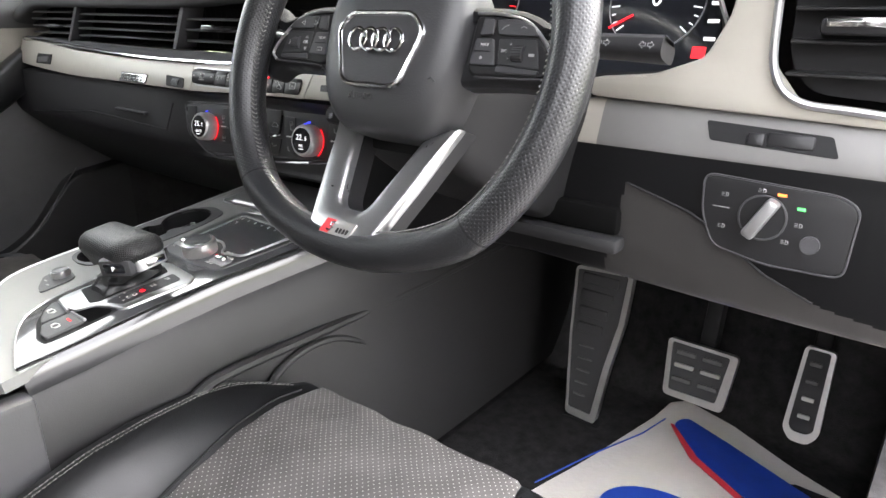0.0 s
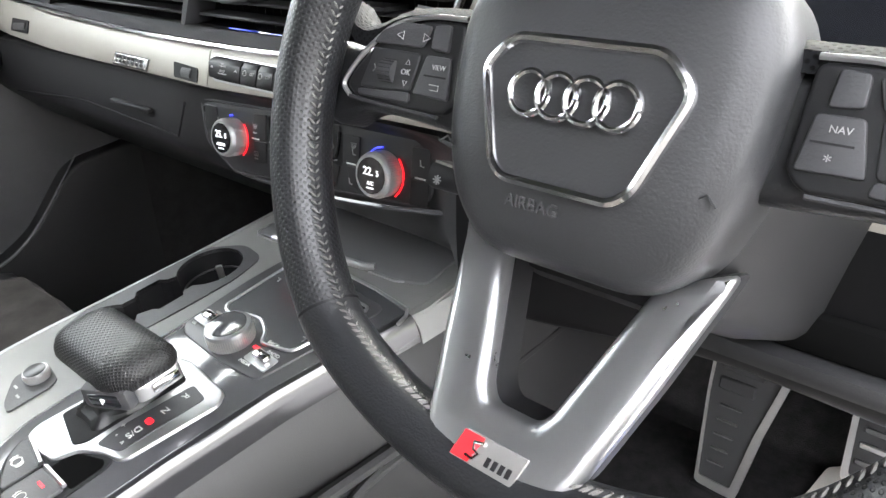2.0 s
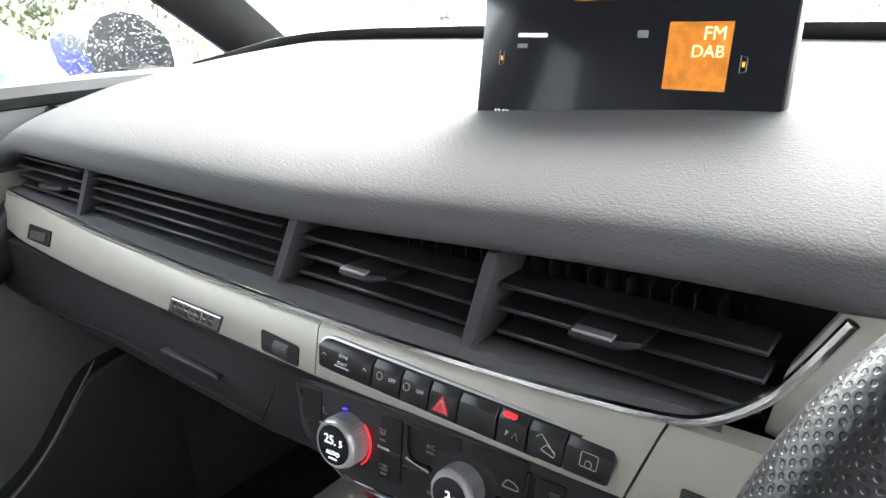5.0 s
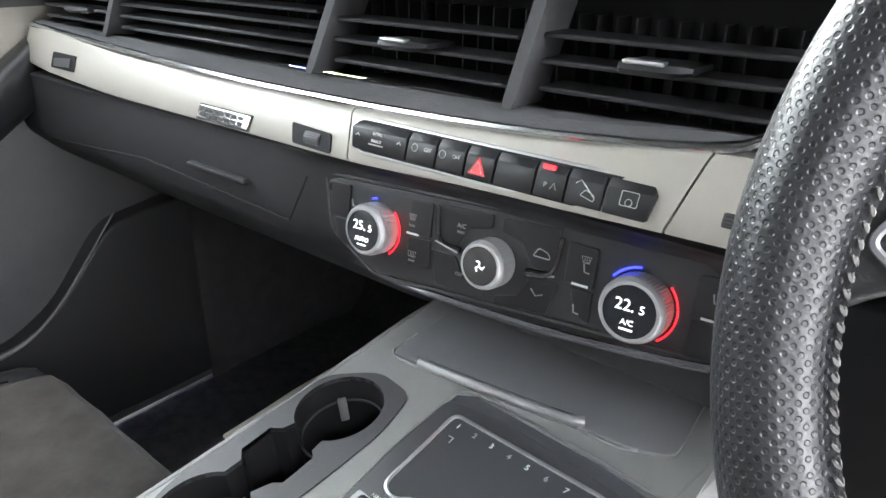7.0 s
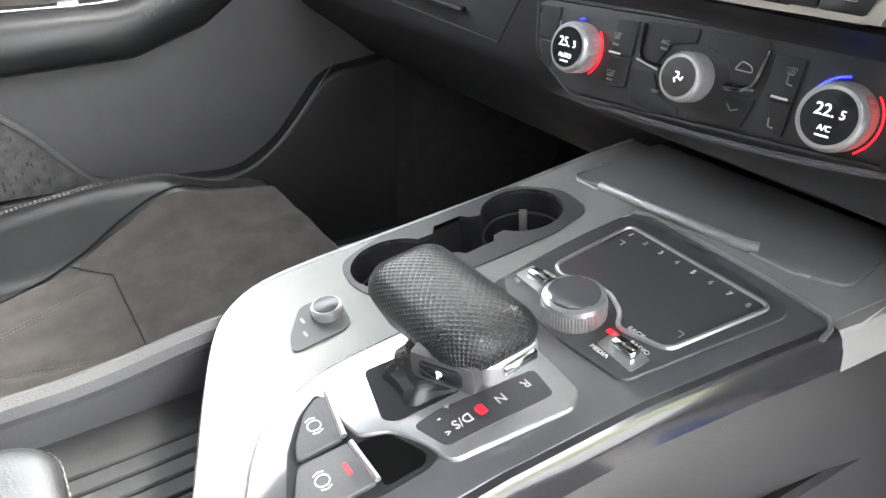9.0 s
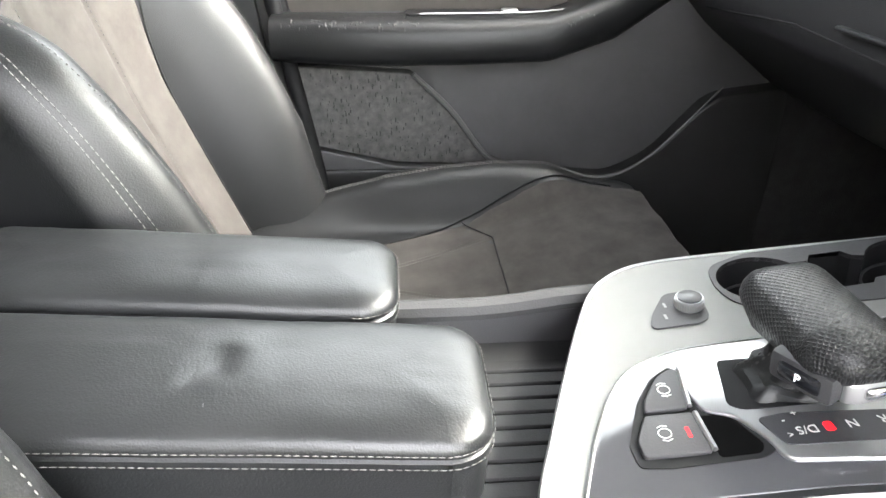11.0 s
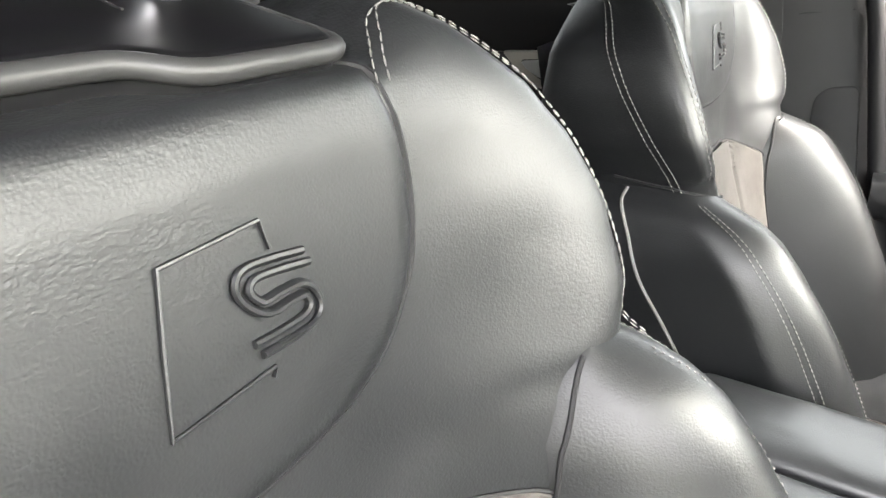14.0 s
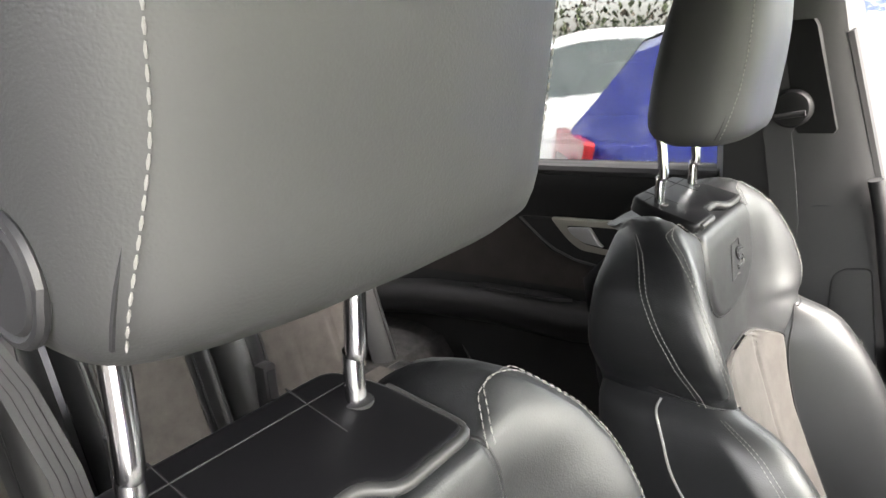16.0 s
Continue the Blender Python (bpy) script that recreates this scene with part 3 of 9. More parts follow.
rail("trim_header", [(-0.6, 0.47, 1.60), (0, 0.52, 1.62), (0.6, 0.47, 1.60)], 0.04, HEADLINER, "fabric-covered header rail over the windscreen")

# rain on glass: clear panes with beads of water
def wet_glass(name, drops, size, tint=0.85, strength=0.45):
    m = bpy.data.materials.new(name)
    m.use_nodes = True
    n, l = m.node_tree.nodes, m.node_tree.links
    n.remove(n["Principled BSDF"])
    out = n["Material Output"]
    tr, gl, rf, mx, mx2 = n.new("ShaderNodeBsdfTransparent"), n.new("ShaderNodeBsdfGlossy"), n.new("ShaderNodeBsdfTranslucent"), n.new("ShaderNodeMixShader"), n.new("ShaderNodeMixShader")
    tr.inputs[0].default_value = (tint * 0.97, tint, tint * 0.99, 1)
    gl.inputs["Roughness"].default_value = 0.02
    rf.inputs[0].default_value = (0.75, 0.77, 0.78, 1)
    mx.inputs[0].default_value = 0.05
    tc, vo, nz, mr, mm = n.new("ShaderNodeTexCoord"), n.new("ShaderNodeTexVoronoi"), n.new("ShaderNodeTexNoise"), n.new("ShaderNodeMapRange"), n.new("ShaderNodeMath")
    vo.inputs["Scale"].default_value = 1 / size
    nz.inputs["Scale"].default_value = 18
    l.new(tc.outputs["Object"], vo.inputs["Vector"]), l.new(tc.outputs["Object"], nz.inputs["Vector"])
    mm.operation = "MULTIPLY_ADD"
    l.new(nz.outputs["Fac"], mm.inputs[0])
    mm.inputs[1].default_value, mm.inputs[2].default_value = -0.5, 0.55
    ad = n.new("ShaderNodeMath")
    ad.operation = "ADD"
    l.new(vo.outputs["Distance"], ad.inputs[0]), l.new(mm.outputs[0], ad.inputs[1])
    mr.inputs["From Min"].default_value, mr.inputs["From Max"].default_value = drops, drops + 0.12
    mr.inputs["To Min"].default_value, mr.inputs["To Max"].default_value = strength, 0.0
    l.new(ad.outputs[0], mr.inputs["Value"])
    l.new(tr.outputs[0], mx.inputs[1]), l.new(gl.outputs[0], mx.inputs[2])
    l.new(mr.outputs[0], mx2.inputs[0]), l.new(mx.outputs[0], mx2.inputs[1]), l.new(rf.outputs[0], mx2.inputs[2])
    l.new(mx2.outputs[0], out.inputs["Surface"])
    return m


WET = wet_glass("rain_beaded_glass", 0.46, 0.005, 0.74, 0.15)
TINTED = wet_glass("tinted_rain_beaded_glass", 0.36, 0.004, 0.28, 0.09)
WET2 = wet_glass("heavily_rained_glass", 0.66, 0.008, 0.90, 0.16)


def pane(name, pts, material, label):
    bm = bmesh.new()
    f = bm.faces.new([bm.verts.new(p) for p in pts])
    r = bmesh.ops.extrude_face_region(bm, geom=[f])
    nn = f.normal if f.normal.length else Vector((1, 0, 0))
    bm.normal_update()
    for v in [g for g in r["geom"] if isinstance(g, bmesh.types.BMVert)]:
        v.co += f.normal * 0.004
    ob = part(name, bm, material, smooth=False)
    ob.visible_shadow = False
    return tagged(ob, label, "window", kind="structure")


pane("window_1", [(-0.80, 1.12, 1.22), (0.80, 1.2, 1.22), (0.6, 0.50, 1.60), (-0.6, 0.50, 1.60)], WET2, "windscreen covered with rain drops").visible_shadow = True
pane("window_2", [(-0.79, -0.12, 1.19), (-0.79, 1.04, 1.17), (-0.66, 0.46, 1.56), (-0.66, -0.2, 1.60)], WET, "front passenger window beaded with rain")
pane("window_3", [(-0.79, -1.22, 1.21), (-0.79, -0.30, 1.21), (-0.66, -0.34, 1.59), (-0.66, -1.18, 1.58)], TINTED, "tinted rear passenger window beaded with rain")
pane("window_4", [(0.79, -1.22, 1.21), (0.79, -0.40, 1.21), (0.66, -0.40, 1.59), (0.66, -1.18, 1.58)], TINTED, "tinted rear window on the driver's side")

# B pillars
DEEP = mat("deep_black_plastic", (0.005, 0.005, 0.0055), 0.6, grain=0.2, grain_size=0.001, spec=0.15)
PILLAR = mat("pillar_trim_plastic", (0.020, 0.020, 0.021), 0.55, grain=0.3, grain_size=0.001, vary=0.08, vary_size=0.08, spec=0.3, kind="leather")


def b_pillar(s, label):
    p = thing("door_pillar", label, "pillar", kind="structure")
    rows = []
    for z, ya, yb, x in ((0.46, -0.02, -0.36, 0.735), (0.8, -0.07, -0.36, 0.735), (1.0, -0.10, -0.36, 0.73), (1.2, -0.14, -0.36, 0.715), (1.4, -0.19, -0.35, 0.66), (1.58, -0.22, -0.34, 0.62)):
        rows.append([(s * (x + 0.06), ya + 0.05, z), (s * (x + 0.012), ya + 0.03, z), (s * (x - 0.008), ya - 0.005, z), (s * (x - 0.018), (ya + yb) / 2, z), (s * (x - 0.008), yb + 0.01, z), (s * (x + 0.03), yb - 0.01, z), (s * (x + 0.08), yb - 0.02, z)])
    part("pillar_cover", grid_mesh(rows), PILLAR, p)
    part("door_seal", tube([(s * 0.735, 0.015, 0.52), (s * 0.742, -0.055, 0.9), (s * 0.735, -0.115, 1.2), (s * 0.67, -0.17, 1.45)], 0.011, 8), MATT, p, "black rubber door seal")
    strap = [[(s * x, y - 0.021, z), (s * x, y + 0.021, z), (s * (x - 0.002), y + 0.021, z), (s * (x - 0.002), y - 0.021, z)] for z, y, x in ((1.335, -0.238, 0.640), (1.30, -0.256, 0.652), (1.22, -0.248, 0.672), (1.15, -0.243, 0.690), (0.9, -0.25, 0.700), (0.6, -0.27, 0.70))]
    part("belt_strap", grid_mesh(strap, closed=True, cap=True), mat("dark_webbing", (0.022, 0.022, 0.023), 0.75, grain=0.5, grain_size=0.002), p, "black woven seat belt")
    part("belt_anchor", tube([(s * 0.665, -0.236, 1.338), (s * 0.640, -0.236, 1.338), (s * 0.634, -0.236, 1.338), (s * 0.632, -0.236, 1.338)], [0.030, 0.030, 0.026, 0.018], 24), DEEP, p, "round black belt anchor")
    part("belt_slot", tube([(s * 0.631, -0.258, 1.326), (s * 0.631, -0.214, 1.332)], 0.005, 8), MATT, p)
    rows = []
    for z, y0, y1 in ((1.296, -0.232, -0.176), (1.302, -0.236, -0.172), (1.46, -0.256, -0.203), (1.47, -0.252, -0.208)):
        x = 0.66 - 0.275 * (z - 1.4) - 0.016
        rows.append([(s * (x + 0.010), y0, z), (s * x, y0 + 0.003, z), (s * x, y1 - 0.003, z), (s * (x + 0.012), y1, z)])
    part("belt_slider_cover", grid_mesh(rows, cap=True), DEEP, p, "black belt height slider")
    part("trim_joint", tube([(s * 0.706, -0.250, 1.165), (s * 0.704, -0.20, 1.172), (s * 0.712, -0.135, 1.176)], 0.0016, 5), MATT, p)
    part("lower_cover", plate(round_poly([(-0.175, 0.62), (-0.170, 1.050), (-0.155, 1.066), (-0.112, 1.070), (-0.080, 0.80), (-0.060, 0.62)], 0.012), -0.006, 0.004, Matrix(((0, 0, -s, s * 0.717), (1, 0, 0, 0), (0, 1, 0, 0), (0, 0, 0, 1))), bevel=0.003), PILLAR, p)
    return p


b_pillar(-1, "grey plastic door pillar with a black seat belt")

FOOT_TRIM = mat("footwell_carpet", (0.045, 0.044, 0.045), 0.95, grain=0.8, grain_size=0.002, vary=0.2, vary_size=0.03, spec=0.1)
# added footwell side walls (the left one covers a lit pocket) and bulkhead behind the dashboard
for s in (-1, 1):
    tagged(part("wall_footwell", grid_mesh([[(s * (0.755 if s > 0 else 0.694), y, 0.42), (s * (0.765 if s > 0 else 0.696), y, 0.8), (s * (0.785 if s > 0 else 0.72), y, 1.17 if s > 0 else 0.95)] for y in ((0.72 if s > 0 else 0.74), 1.1, 1.4)]), FOOT_TRIM), "charcoal carpeted side wall added to darken the footwell", "trim", kind="structure")
tagged(part("wall_bulkhead", cbox(-0.80, 0.80, 1.30, 1.36, 0.40, 1.20), CARPET), "dark bulkhead behind the dashboard", "trim", kind="structure")

# unseen panel added under the dashboard pad; closes the footwells to light from above
tagged(part("wall_light_seal", cbox(-0.80, 0.80, 0.66, 1.34, 1.176, 1.186), MATT), "unseen black panel added under the dashboard pad to stop stray light", "trim", kind="structure")

# unseen wall added close outside the open doorway to hold back daylight
tagged(part("light_block_open_side", cbox(1.15, 1.20, -3.2, 0.12, 0.0, 1.70, 0.01), mat("light_block_grey", (0.07, 0.07, 0.07), 0.8, vary=0.1, vary_size=0.3)), "unseen grey wall added beside the open doorway to block daylight", "wall", kind="structure")

# ---- passenger door ----
door = thing("door_1", "black and grey front passenger door card, damp with rain", "door", kind="structure")
prof = [(0.50, -0.70), (0.60, -0.715), (0.70, -0.728), (0.80, -0.735), (0.86, -0.738), (0.955, -0.74), (1.00, -0.748), (1.09, -0.742), (1.12, -0.725), (1.15, -0.722), (1.185, -0.728), (1.20, -0.75), (1.205, -0.80)]
rows = []
for i in range(22):
    t = i / 21
    rows.append([(x, (-0.02 - (z - 0.6) * 0.163) * (1 - t) + 1.0 * t, z) for z, x in prof])
part("door_panel", grid_mesh(rows), DOOR_GREY, door)
part("window_ledge", tube(smooth_path([(-0.735, -0.11, 1.195), (-0.735, 0.4, 1.20), (-0.735, 0.75, 1.20), (-0.74, 1.0, 1.19)], 5), 0.018, 8), BLACK, door, "black plastic window ledge")
yz = lambda x: Matrix(((0, 0, 1, x), (1, 0, 0, 0), (0, 1, 0, 0), (0, 0, 0, 1)))
part("suede_insert", plate(round_poly([(-0.07, 1.052), (0.20, 1.095), (0.27, 1.055), (0.33, 1.03), (0.52, 1.025), (0.52, 0.95), (-0.055, 0.942)], 0.012), -0.01, 0.006, yz(-0.745)), DOOR_SUEDE, door, "grey-brown suede insert")
part("trim_panel", plate(round_poly([(0.22, 1.118), (0.29, 1.075), (0.36, 1.050), (0.56, 1.046), (0.98, 1.040), (0.98, 1.200), (0.80, 1.196), (0.66, 1.178), (0.58, 1.165), (0.40, 1.138)], 0.012), -0.01, 0.012, yz(-0.742), bevel=0.003), SILVER, door, "pale satin aluminium trim panel")
hb = part("handle_recess", plate(round_poly([(0.285, 1.105), (0.34, 1.07), (0.48, 1.06), (0.50, 1.10), (0.40, 1.12)], 0.012), 0, 0.004, yz(-0.729)), MATT, door, "black handle recess")
part("door_handle", tube(smooth_path([(-0.722, 0.30, 1.10), (-0.70, 0.34, 1.095), (-0.70, 0.42, 1.085), (-0.722, 0.475, 1.08)], 5), 0.009, 8), SATIN, hb, "satin silver door handle")
arm = []
for y, x, z, w, h in ((-0.075, -0.70, 0.915, 0.045, 0.032), (0.05, -0.685, 0.913, 0.05, 0.034), (0.2, -0.68, 0.915, 0.052, 0.034), (0.33, -0.685, 0.918, 0.05, 0.034), (0.43, -0.70, 0.945, 0.04, 0.034), (0.52, -0.715, 1.00, 0.032, 0.036), (0.60, -0.725, 1.05, 0.026, 0.04), (0.68, -0.735, 1.09, 0.02, 0.03)):
    arm.append([(x + w * math.copysign(abs(math.cos(a)) ** 0.6, math.cos(a)), y, z + h * math.copysign(abs(math.sin(a)) ** 0.6, math.sin(a))) for a in (2 * math.pi * j / 20 for j in range(20))])
dense = []
for a, b in zip(arm, arm[1:]):
    for t in (0, 0.33, 0.66):
        dense.append([tuple(Vector(p).lerp(Vector(q), t)) for p, q in zip(a, b)])
dense.append(arm[-1])
part("armrest", grid_mesh(dense, closed=True, cap=True), LEATHER, door, "black leather door armrest, wet on top")
sw = part("switch_plate", plate(round_poly([(0.10, -0.022), (0.33, -0.026), (0.36, 0.0), (0.33, 0.02), (0.10, 0.014)], 0.01), 0, 0.006, Matrix(((0, 1, 0, -0.688), (1, 0, 0, 0.02), (0, 0, 1, 0.945), (0, 0, 0, 1)))), BLACK, door)
part("switch_trim", tube([(-0.664, 0.14, 0.953), (-0.662, 0.30, 0.955), (-0.678, 0.36, 0.957)], 0.0012, 6), SATIN, sw, "thin chrome strip")
part("window_switch", cbox(-0.69, -0.676, 0.26, 0.285, 0.948, 0.957, 0.003), SATIN, sw)
# darker than the door card: the dashboard's shade is in this colour
part("map_pocket", plate(round_poly([(-0.06, 0.70), (0.26, 0.70), (0.31, 0.697), (0.46, 0.680), (0.53, 0.715), (0.62, 0.815), (0.99, 0.86), (0.99, 0.50), (-0.03, 0.52)], 0.03), -0.03, 0.014, yz(-0.715), bevel=0.006), mat("shaded_pocket_plastic", (0.020, 0.020, 0.0207), 0.5, grain=0.2, grain_size=0.001, vary=0.1, vary_size=0.08), door, "plastic map pocket, darkened for the dashboard's shade")
# lip in a paler grey that paints the highlight along its edge
part("pocket_lip", tube(smooth_path([(-0.697, 0.13, 0.858), (-0.697, 0.19, 0.80), (-0.697, 0.25, 0.722), (-0.697, 0.30, 0.702), (-0.697, 0.38, 0.686), (-0.697, 0.46, 0.682), (-0.697, 0.53, 0.722), (-0.700, 0.63, 0.832)], 6), [0.0045] * 22 + [0.0045 - 0.00016 * k for k in range(21)], 8), mat("lip_highlight_grey", (0.11, 0.11, 0.11), 0.45), door, "pocket lip with its highlight painted paler")
PANEL_WET = mat("damp_grey_panel", (0.088, 0.087, 0.085), 0.8, grain=0.3, grain_size=0.001, vary=0.35, vary_size=0.012)
part("pocket_panel", plate(round_poly([(-0.055, 0.868), (0.128, 0.855), (0.19, 0.79), (0.25, 0.715), (0.29, 0.70), (0.10, 0.708), (-0.04, 0.742)], 0.008), -0.02, 0.012, yz(-0.722), bevel=0.003), PANEL_WET, door, "grey lower panel marked by rain drips")
part("pocket_panel_base", plate(round_poly([(-0.038, 0.738), (0.10, 0.704), (0.24, 0.698), (0.24, 0.54), (-0.02, 0.54)], 0.008), -0.02, 0.018, yz(-0.722), bevel=0.003), DOOR_GREY, door)
DROP = mat("dark_water_drop", (0.026, 0.026, 0.027), 0.3, spec=0.35)
_r = random.Random(12)


def drops(count, place, long):
    """Beads and short runs of rain water lying on a surface."""
    V, F = [], []
    for _ in range(count):
        c, nrm, s = place(_r)
        dn = (Vector((0, 0, -1)) + nrm * nrm.z)
        dn = dn.normalized() if dn.length > 0.01 else Vector((0, 1, 0))
        sd = nrm.cross(dn)
        L = s * (1 + long * _r.random())
        k = len(V)
        V += [c + (sd * math.cos(t) * s + dn * math.sin(t) * L) for t in (math.tau * j / 8 for j in range(8))] + [c + nrm * s * 0.5]
        F += [(k + j, k + (j + 1) % 8, k + 8) for j in range(8)]
    bm = bmesh.new()
    vs = [bm.verts.new(v) for v in V]
    for f in F:
        bm.faces.new([vs[i] for i in f])
    return bm


def on_arm(r):
    y, a = r.uniform(-0.06, 0.40), r.uniform(0.5, 1.5)
    w, h = 0.051, 0.034
    x = -0.682 + w * abs(math.cos(a)) ** 0.6
    z = 0.914 + h * math.sin(a) ** 0.6 + 0.03 * max(0, (y - 0.33) / 0.1) ** 1.5
    return Vector((x - 0.015 * max(0, (y - 0.33) / 0.1), y, z)), Vector((math.cos(a), 0, math.sin(a))).normalized(), r.uniform(0.0009, 0.0022)


def on_pocket(r):
    while True:
        y, z = r.uniform(-0.03, 0.24), r.uniform(0.715, 0.86)
        if y < 0.13 + (0.855 - z) * 0.85 - 0.012 and z > 0.745 - 0.25 * (y + 0.04):
            return Vector((-0.7095, y, z)), Vector((1, 0, 0)), r.uniform(0.0005, 0.0012)


part("rear_seal", tube([(-0.688, 0.004, 0.52), (-0.704, -0.035, 0.75), (-0.712, -0.072, 0.95), (-0.706, -0.105, 1.16), (-0.70, -0.118, 1.22)], 0.012, 10), MATT, door, "black rubber door seal")
part("rain_drops", drops(170, on_arm, 1.2), DROP, door, "beads of rain water", kind="stuff")
part("rain_drops", drops(200, on_pocket, 4.0), DROP, door, "dark runs of rain water", kind="stuff")
tagged(part("door_mirror", tube(smooth_path([(-0.98, 0.92, 1.22), (-1.08, 0.93, 1.23), (-1.18, 0.95, 1.22)], 4), [0.07] * 9, 14, flat=1.2), GREY_PAINT), "dark door mirror housing beaded with rain", "mirror")
part("mirror_stem", tube([(-0.80, 0.88, 1.18), (-1.0, 0.92, 1.18)], 0.03, 8), BLACK, door)

# ---- rear door ----
rdoor = thing("door_2", "dark rear passenger door card with silver handle", "door", kind="structure")
prof = [(0.50, -0.70), (0.62, -0.72), (0.84, -0.735), (0.95, -0.74), (1.09, -0.742), (1.14, -0.735), (1.175, -0.715), (1.205, -0.715), (1.222, -0.735), (1.225, -0.80)]
rows = [[(x, -0.335 - 1.15 * i / 14, z) for z, x in prof] for i in range(15)]
# black plastic set darker, to put the rear cabin's shade into its colour
REAR_SHADE_BLACK = mat("rear_shade_black", (0.007, 0.007, 0.0075), 0.6, grain=0.2, grain_size=0.0008, spec=0.25)
part("door_panel", grid_mesh(rows), REAR_SHADE_BLACK, rdoor)
# suede darker here than on the front door
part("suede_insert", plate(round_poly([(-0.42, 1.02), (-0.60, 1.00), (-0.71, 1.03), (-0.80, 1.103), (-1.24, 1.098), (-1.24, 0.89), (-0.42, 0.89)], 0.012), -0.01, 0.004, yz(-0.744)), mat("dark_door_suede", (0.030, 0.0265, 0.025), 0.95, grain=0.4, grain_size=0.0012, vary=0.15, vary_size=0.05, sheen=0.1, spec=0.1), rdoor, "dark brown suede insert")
part("handle_trim", plate(round_poly([(-0.42, 1.112), (-0.782, 1.107), (-0.735, 1.065), (-0.700, 1.040), (-0.65, 1.020), (-0.588, 1.010), (-0.42, 1.008)], 0.008), -0.004, 0.008, yz(-0.742), bevel=0.002), BLACK, rdoor, "black handle trim")
part("trim_line", tube([(-0.733, y, z) for y, z in ((-0.782, 1.105), (-0.735, 1.064), (-0.700, 1.039), (-0.65, 1.019), (-0.588, 1.009), (-0.42, 1.007))], 0.0028, 6), GREY, rdoor)
part("handle_surround", plate(round_poly([(-0.42, 1.113), (-0.707, 1.110), (-0.679, 1.077), (-0.660, 1.058), (-0.636, 1.043), (-0.582, 1.037), (-0.42, 1.035)], 0.010), 0, 0.010, yz(-0.738), bevel=0.003), SILVER, rdoor, "satin aluminium handle surround")
hb = part("handle_recess", plate(round_poly([(-0.44, 1.099), (-0.666, 1.095), (-0.655, 1.080), (-0.625, 1.059), (-0.579, 1.052), (-0.44, 1.050)], 0.008), 0, 0.003, yz(-0.7275)), MATT, rdoor)
part("door_handle", plate(round_poly([(-0.610, 1.096), (-0.661, 1.093), (-0.650, 1.079), (-0.622, 1.063), (-0.580, 1.057), (-0.590, 1.066)], 0.005), 0, 0.010, yz(-0.7245), bevel=0.003), SATIN, hb, "satin silver door handle")
rows = []
for i in range(25):
    y = -1.24 + 0.84 * i / 24
    zt = lerp_keys([(-1.24, 0.905), (-1.0, 0.928), (-0.85, 0.934), (-0.64, 0.926), (-0.52, 0.945), (-0.40, 0.99)], y)[0]
    w = 0.010 * sstep(-0.62, -0.42, y)
    rows.append([(-0.745, y, zt - 0.002), (-0.715 - w, y, zt), (-0.690 - w, y, zt - 0.006), (-0.676 - w, y, zt - 0.020), (-0.672 - w, y, zt - 0.040), (-0.682 - w, y, zt - 0.066), (-0.700 - w, y, zt - 0.082), (-0.745, y, zt - 0.095)])
part("armrest", grid_mesh(rows), mat("rear_armrest_vinyl", (0.008, 0.008, 0.0085), 0.5, grain=0.2, grain_size=0.001, spec=0.3), rdoor, "black leather armrest")
part("grip_slot", plate(round_poly([(-0.90, -0.738), (-0.70, -0.738), (-0.645, -0.715), (-0.70, -0.700), (-0.90, -0.706)], 0.008), 0.929, 0.936, Matrix(((0, 1, 0, 0), (1, 0, 0, 0), (0, 0, 1, 0), (0, 0, 0, 1)))), MATT, rdoor, "dark grip hollow")
part("pocket_edge", tube([(-0.742, -1.02, 0.835), (-0.735, -0.965, 0.775), (-0.728, -0.93, 0.725), (-0.722, -0.90, 0.62)], 0.004, 6), GREY, rdoor)
part("window_ledge", tube([(-0.725, -0.36, 1.215), (-0.725, -1.25, 1.215)], 0.012, 8), BLACK, rdoor)
# rear quarter, far wall and driver's side behind the opening, in the shaded black
tagged(part("wall_rear_quarter", grid_mesh([[(-0.72, -1.22, z), (-0.70, -1.5, z), (-0.66, -2.2, z), (-0.6, -3.0, z)] for z in (0.5, 0.9, 1.2, 1.4, 1.6)]), REAR_SHADE_BLACK), "black plastic rear side trim", "trim", kind="structure")
tagged(part("wall_driver_side", grid_mesh([[(0.74, -0.40, z), (0.74, -1.22, z), (0.70, -1.6, z), (0.6, -3.0, z)] for z in (0.5, 0.9, 1.21)]), REAR_SHADE_BLACK), "black rear door card on the driver's side", "trim", kind="structure")
tagged(part("wall_tailgate", grid_mesh([[(-0.62, -3.0, z), (0.0, -3.05, z), (0.62, -3.0, z)] for z in (0.5, 0.9, 1.15)]), REAR_SHADE_BLACK), "black tailgate trim", "trim", kind="structure")
tagged(part("wall_driver_quarter", grid_mesh([[(0.72, -1.22, z), (0.70, -1.5, z), (0.66, -2.2, z), (0.6, -3.0, z)] for z in (1.2, 1.3, 1.45, 1.62)]), REAR_SHADE_BLACK), "black plastic rear side trim on the driver's side", "trim", kind="structure")
DARK_GLASS = wet_glass("dark_rain_beaded_glass", 0.42, 0.004, 0.12, 0.12)
pane("window_5", [(-0.62, -3.0, 1.15), (0.62, -3.0, 1.15), (0.58, -2.85, 1.60), (-0.58, -2.85, 1.60)], DARK_GLASS, "dark tinted tailgate window beaded with rain")
b_pillar_r = thing("door_pillar", "grey door pillar beside the driver's seat", "pillar", kind="structure")
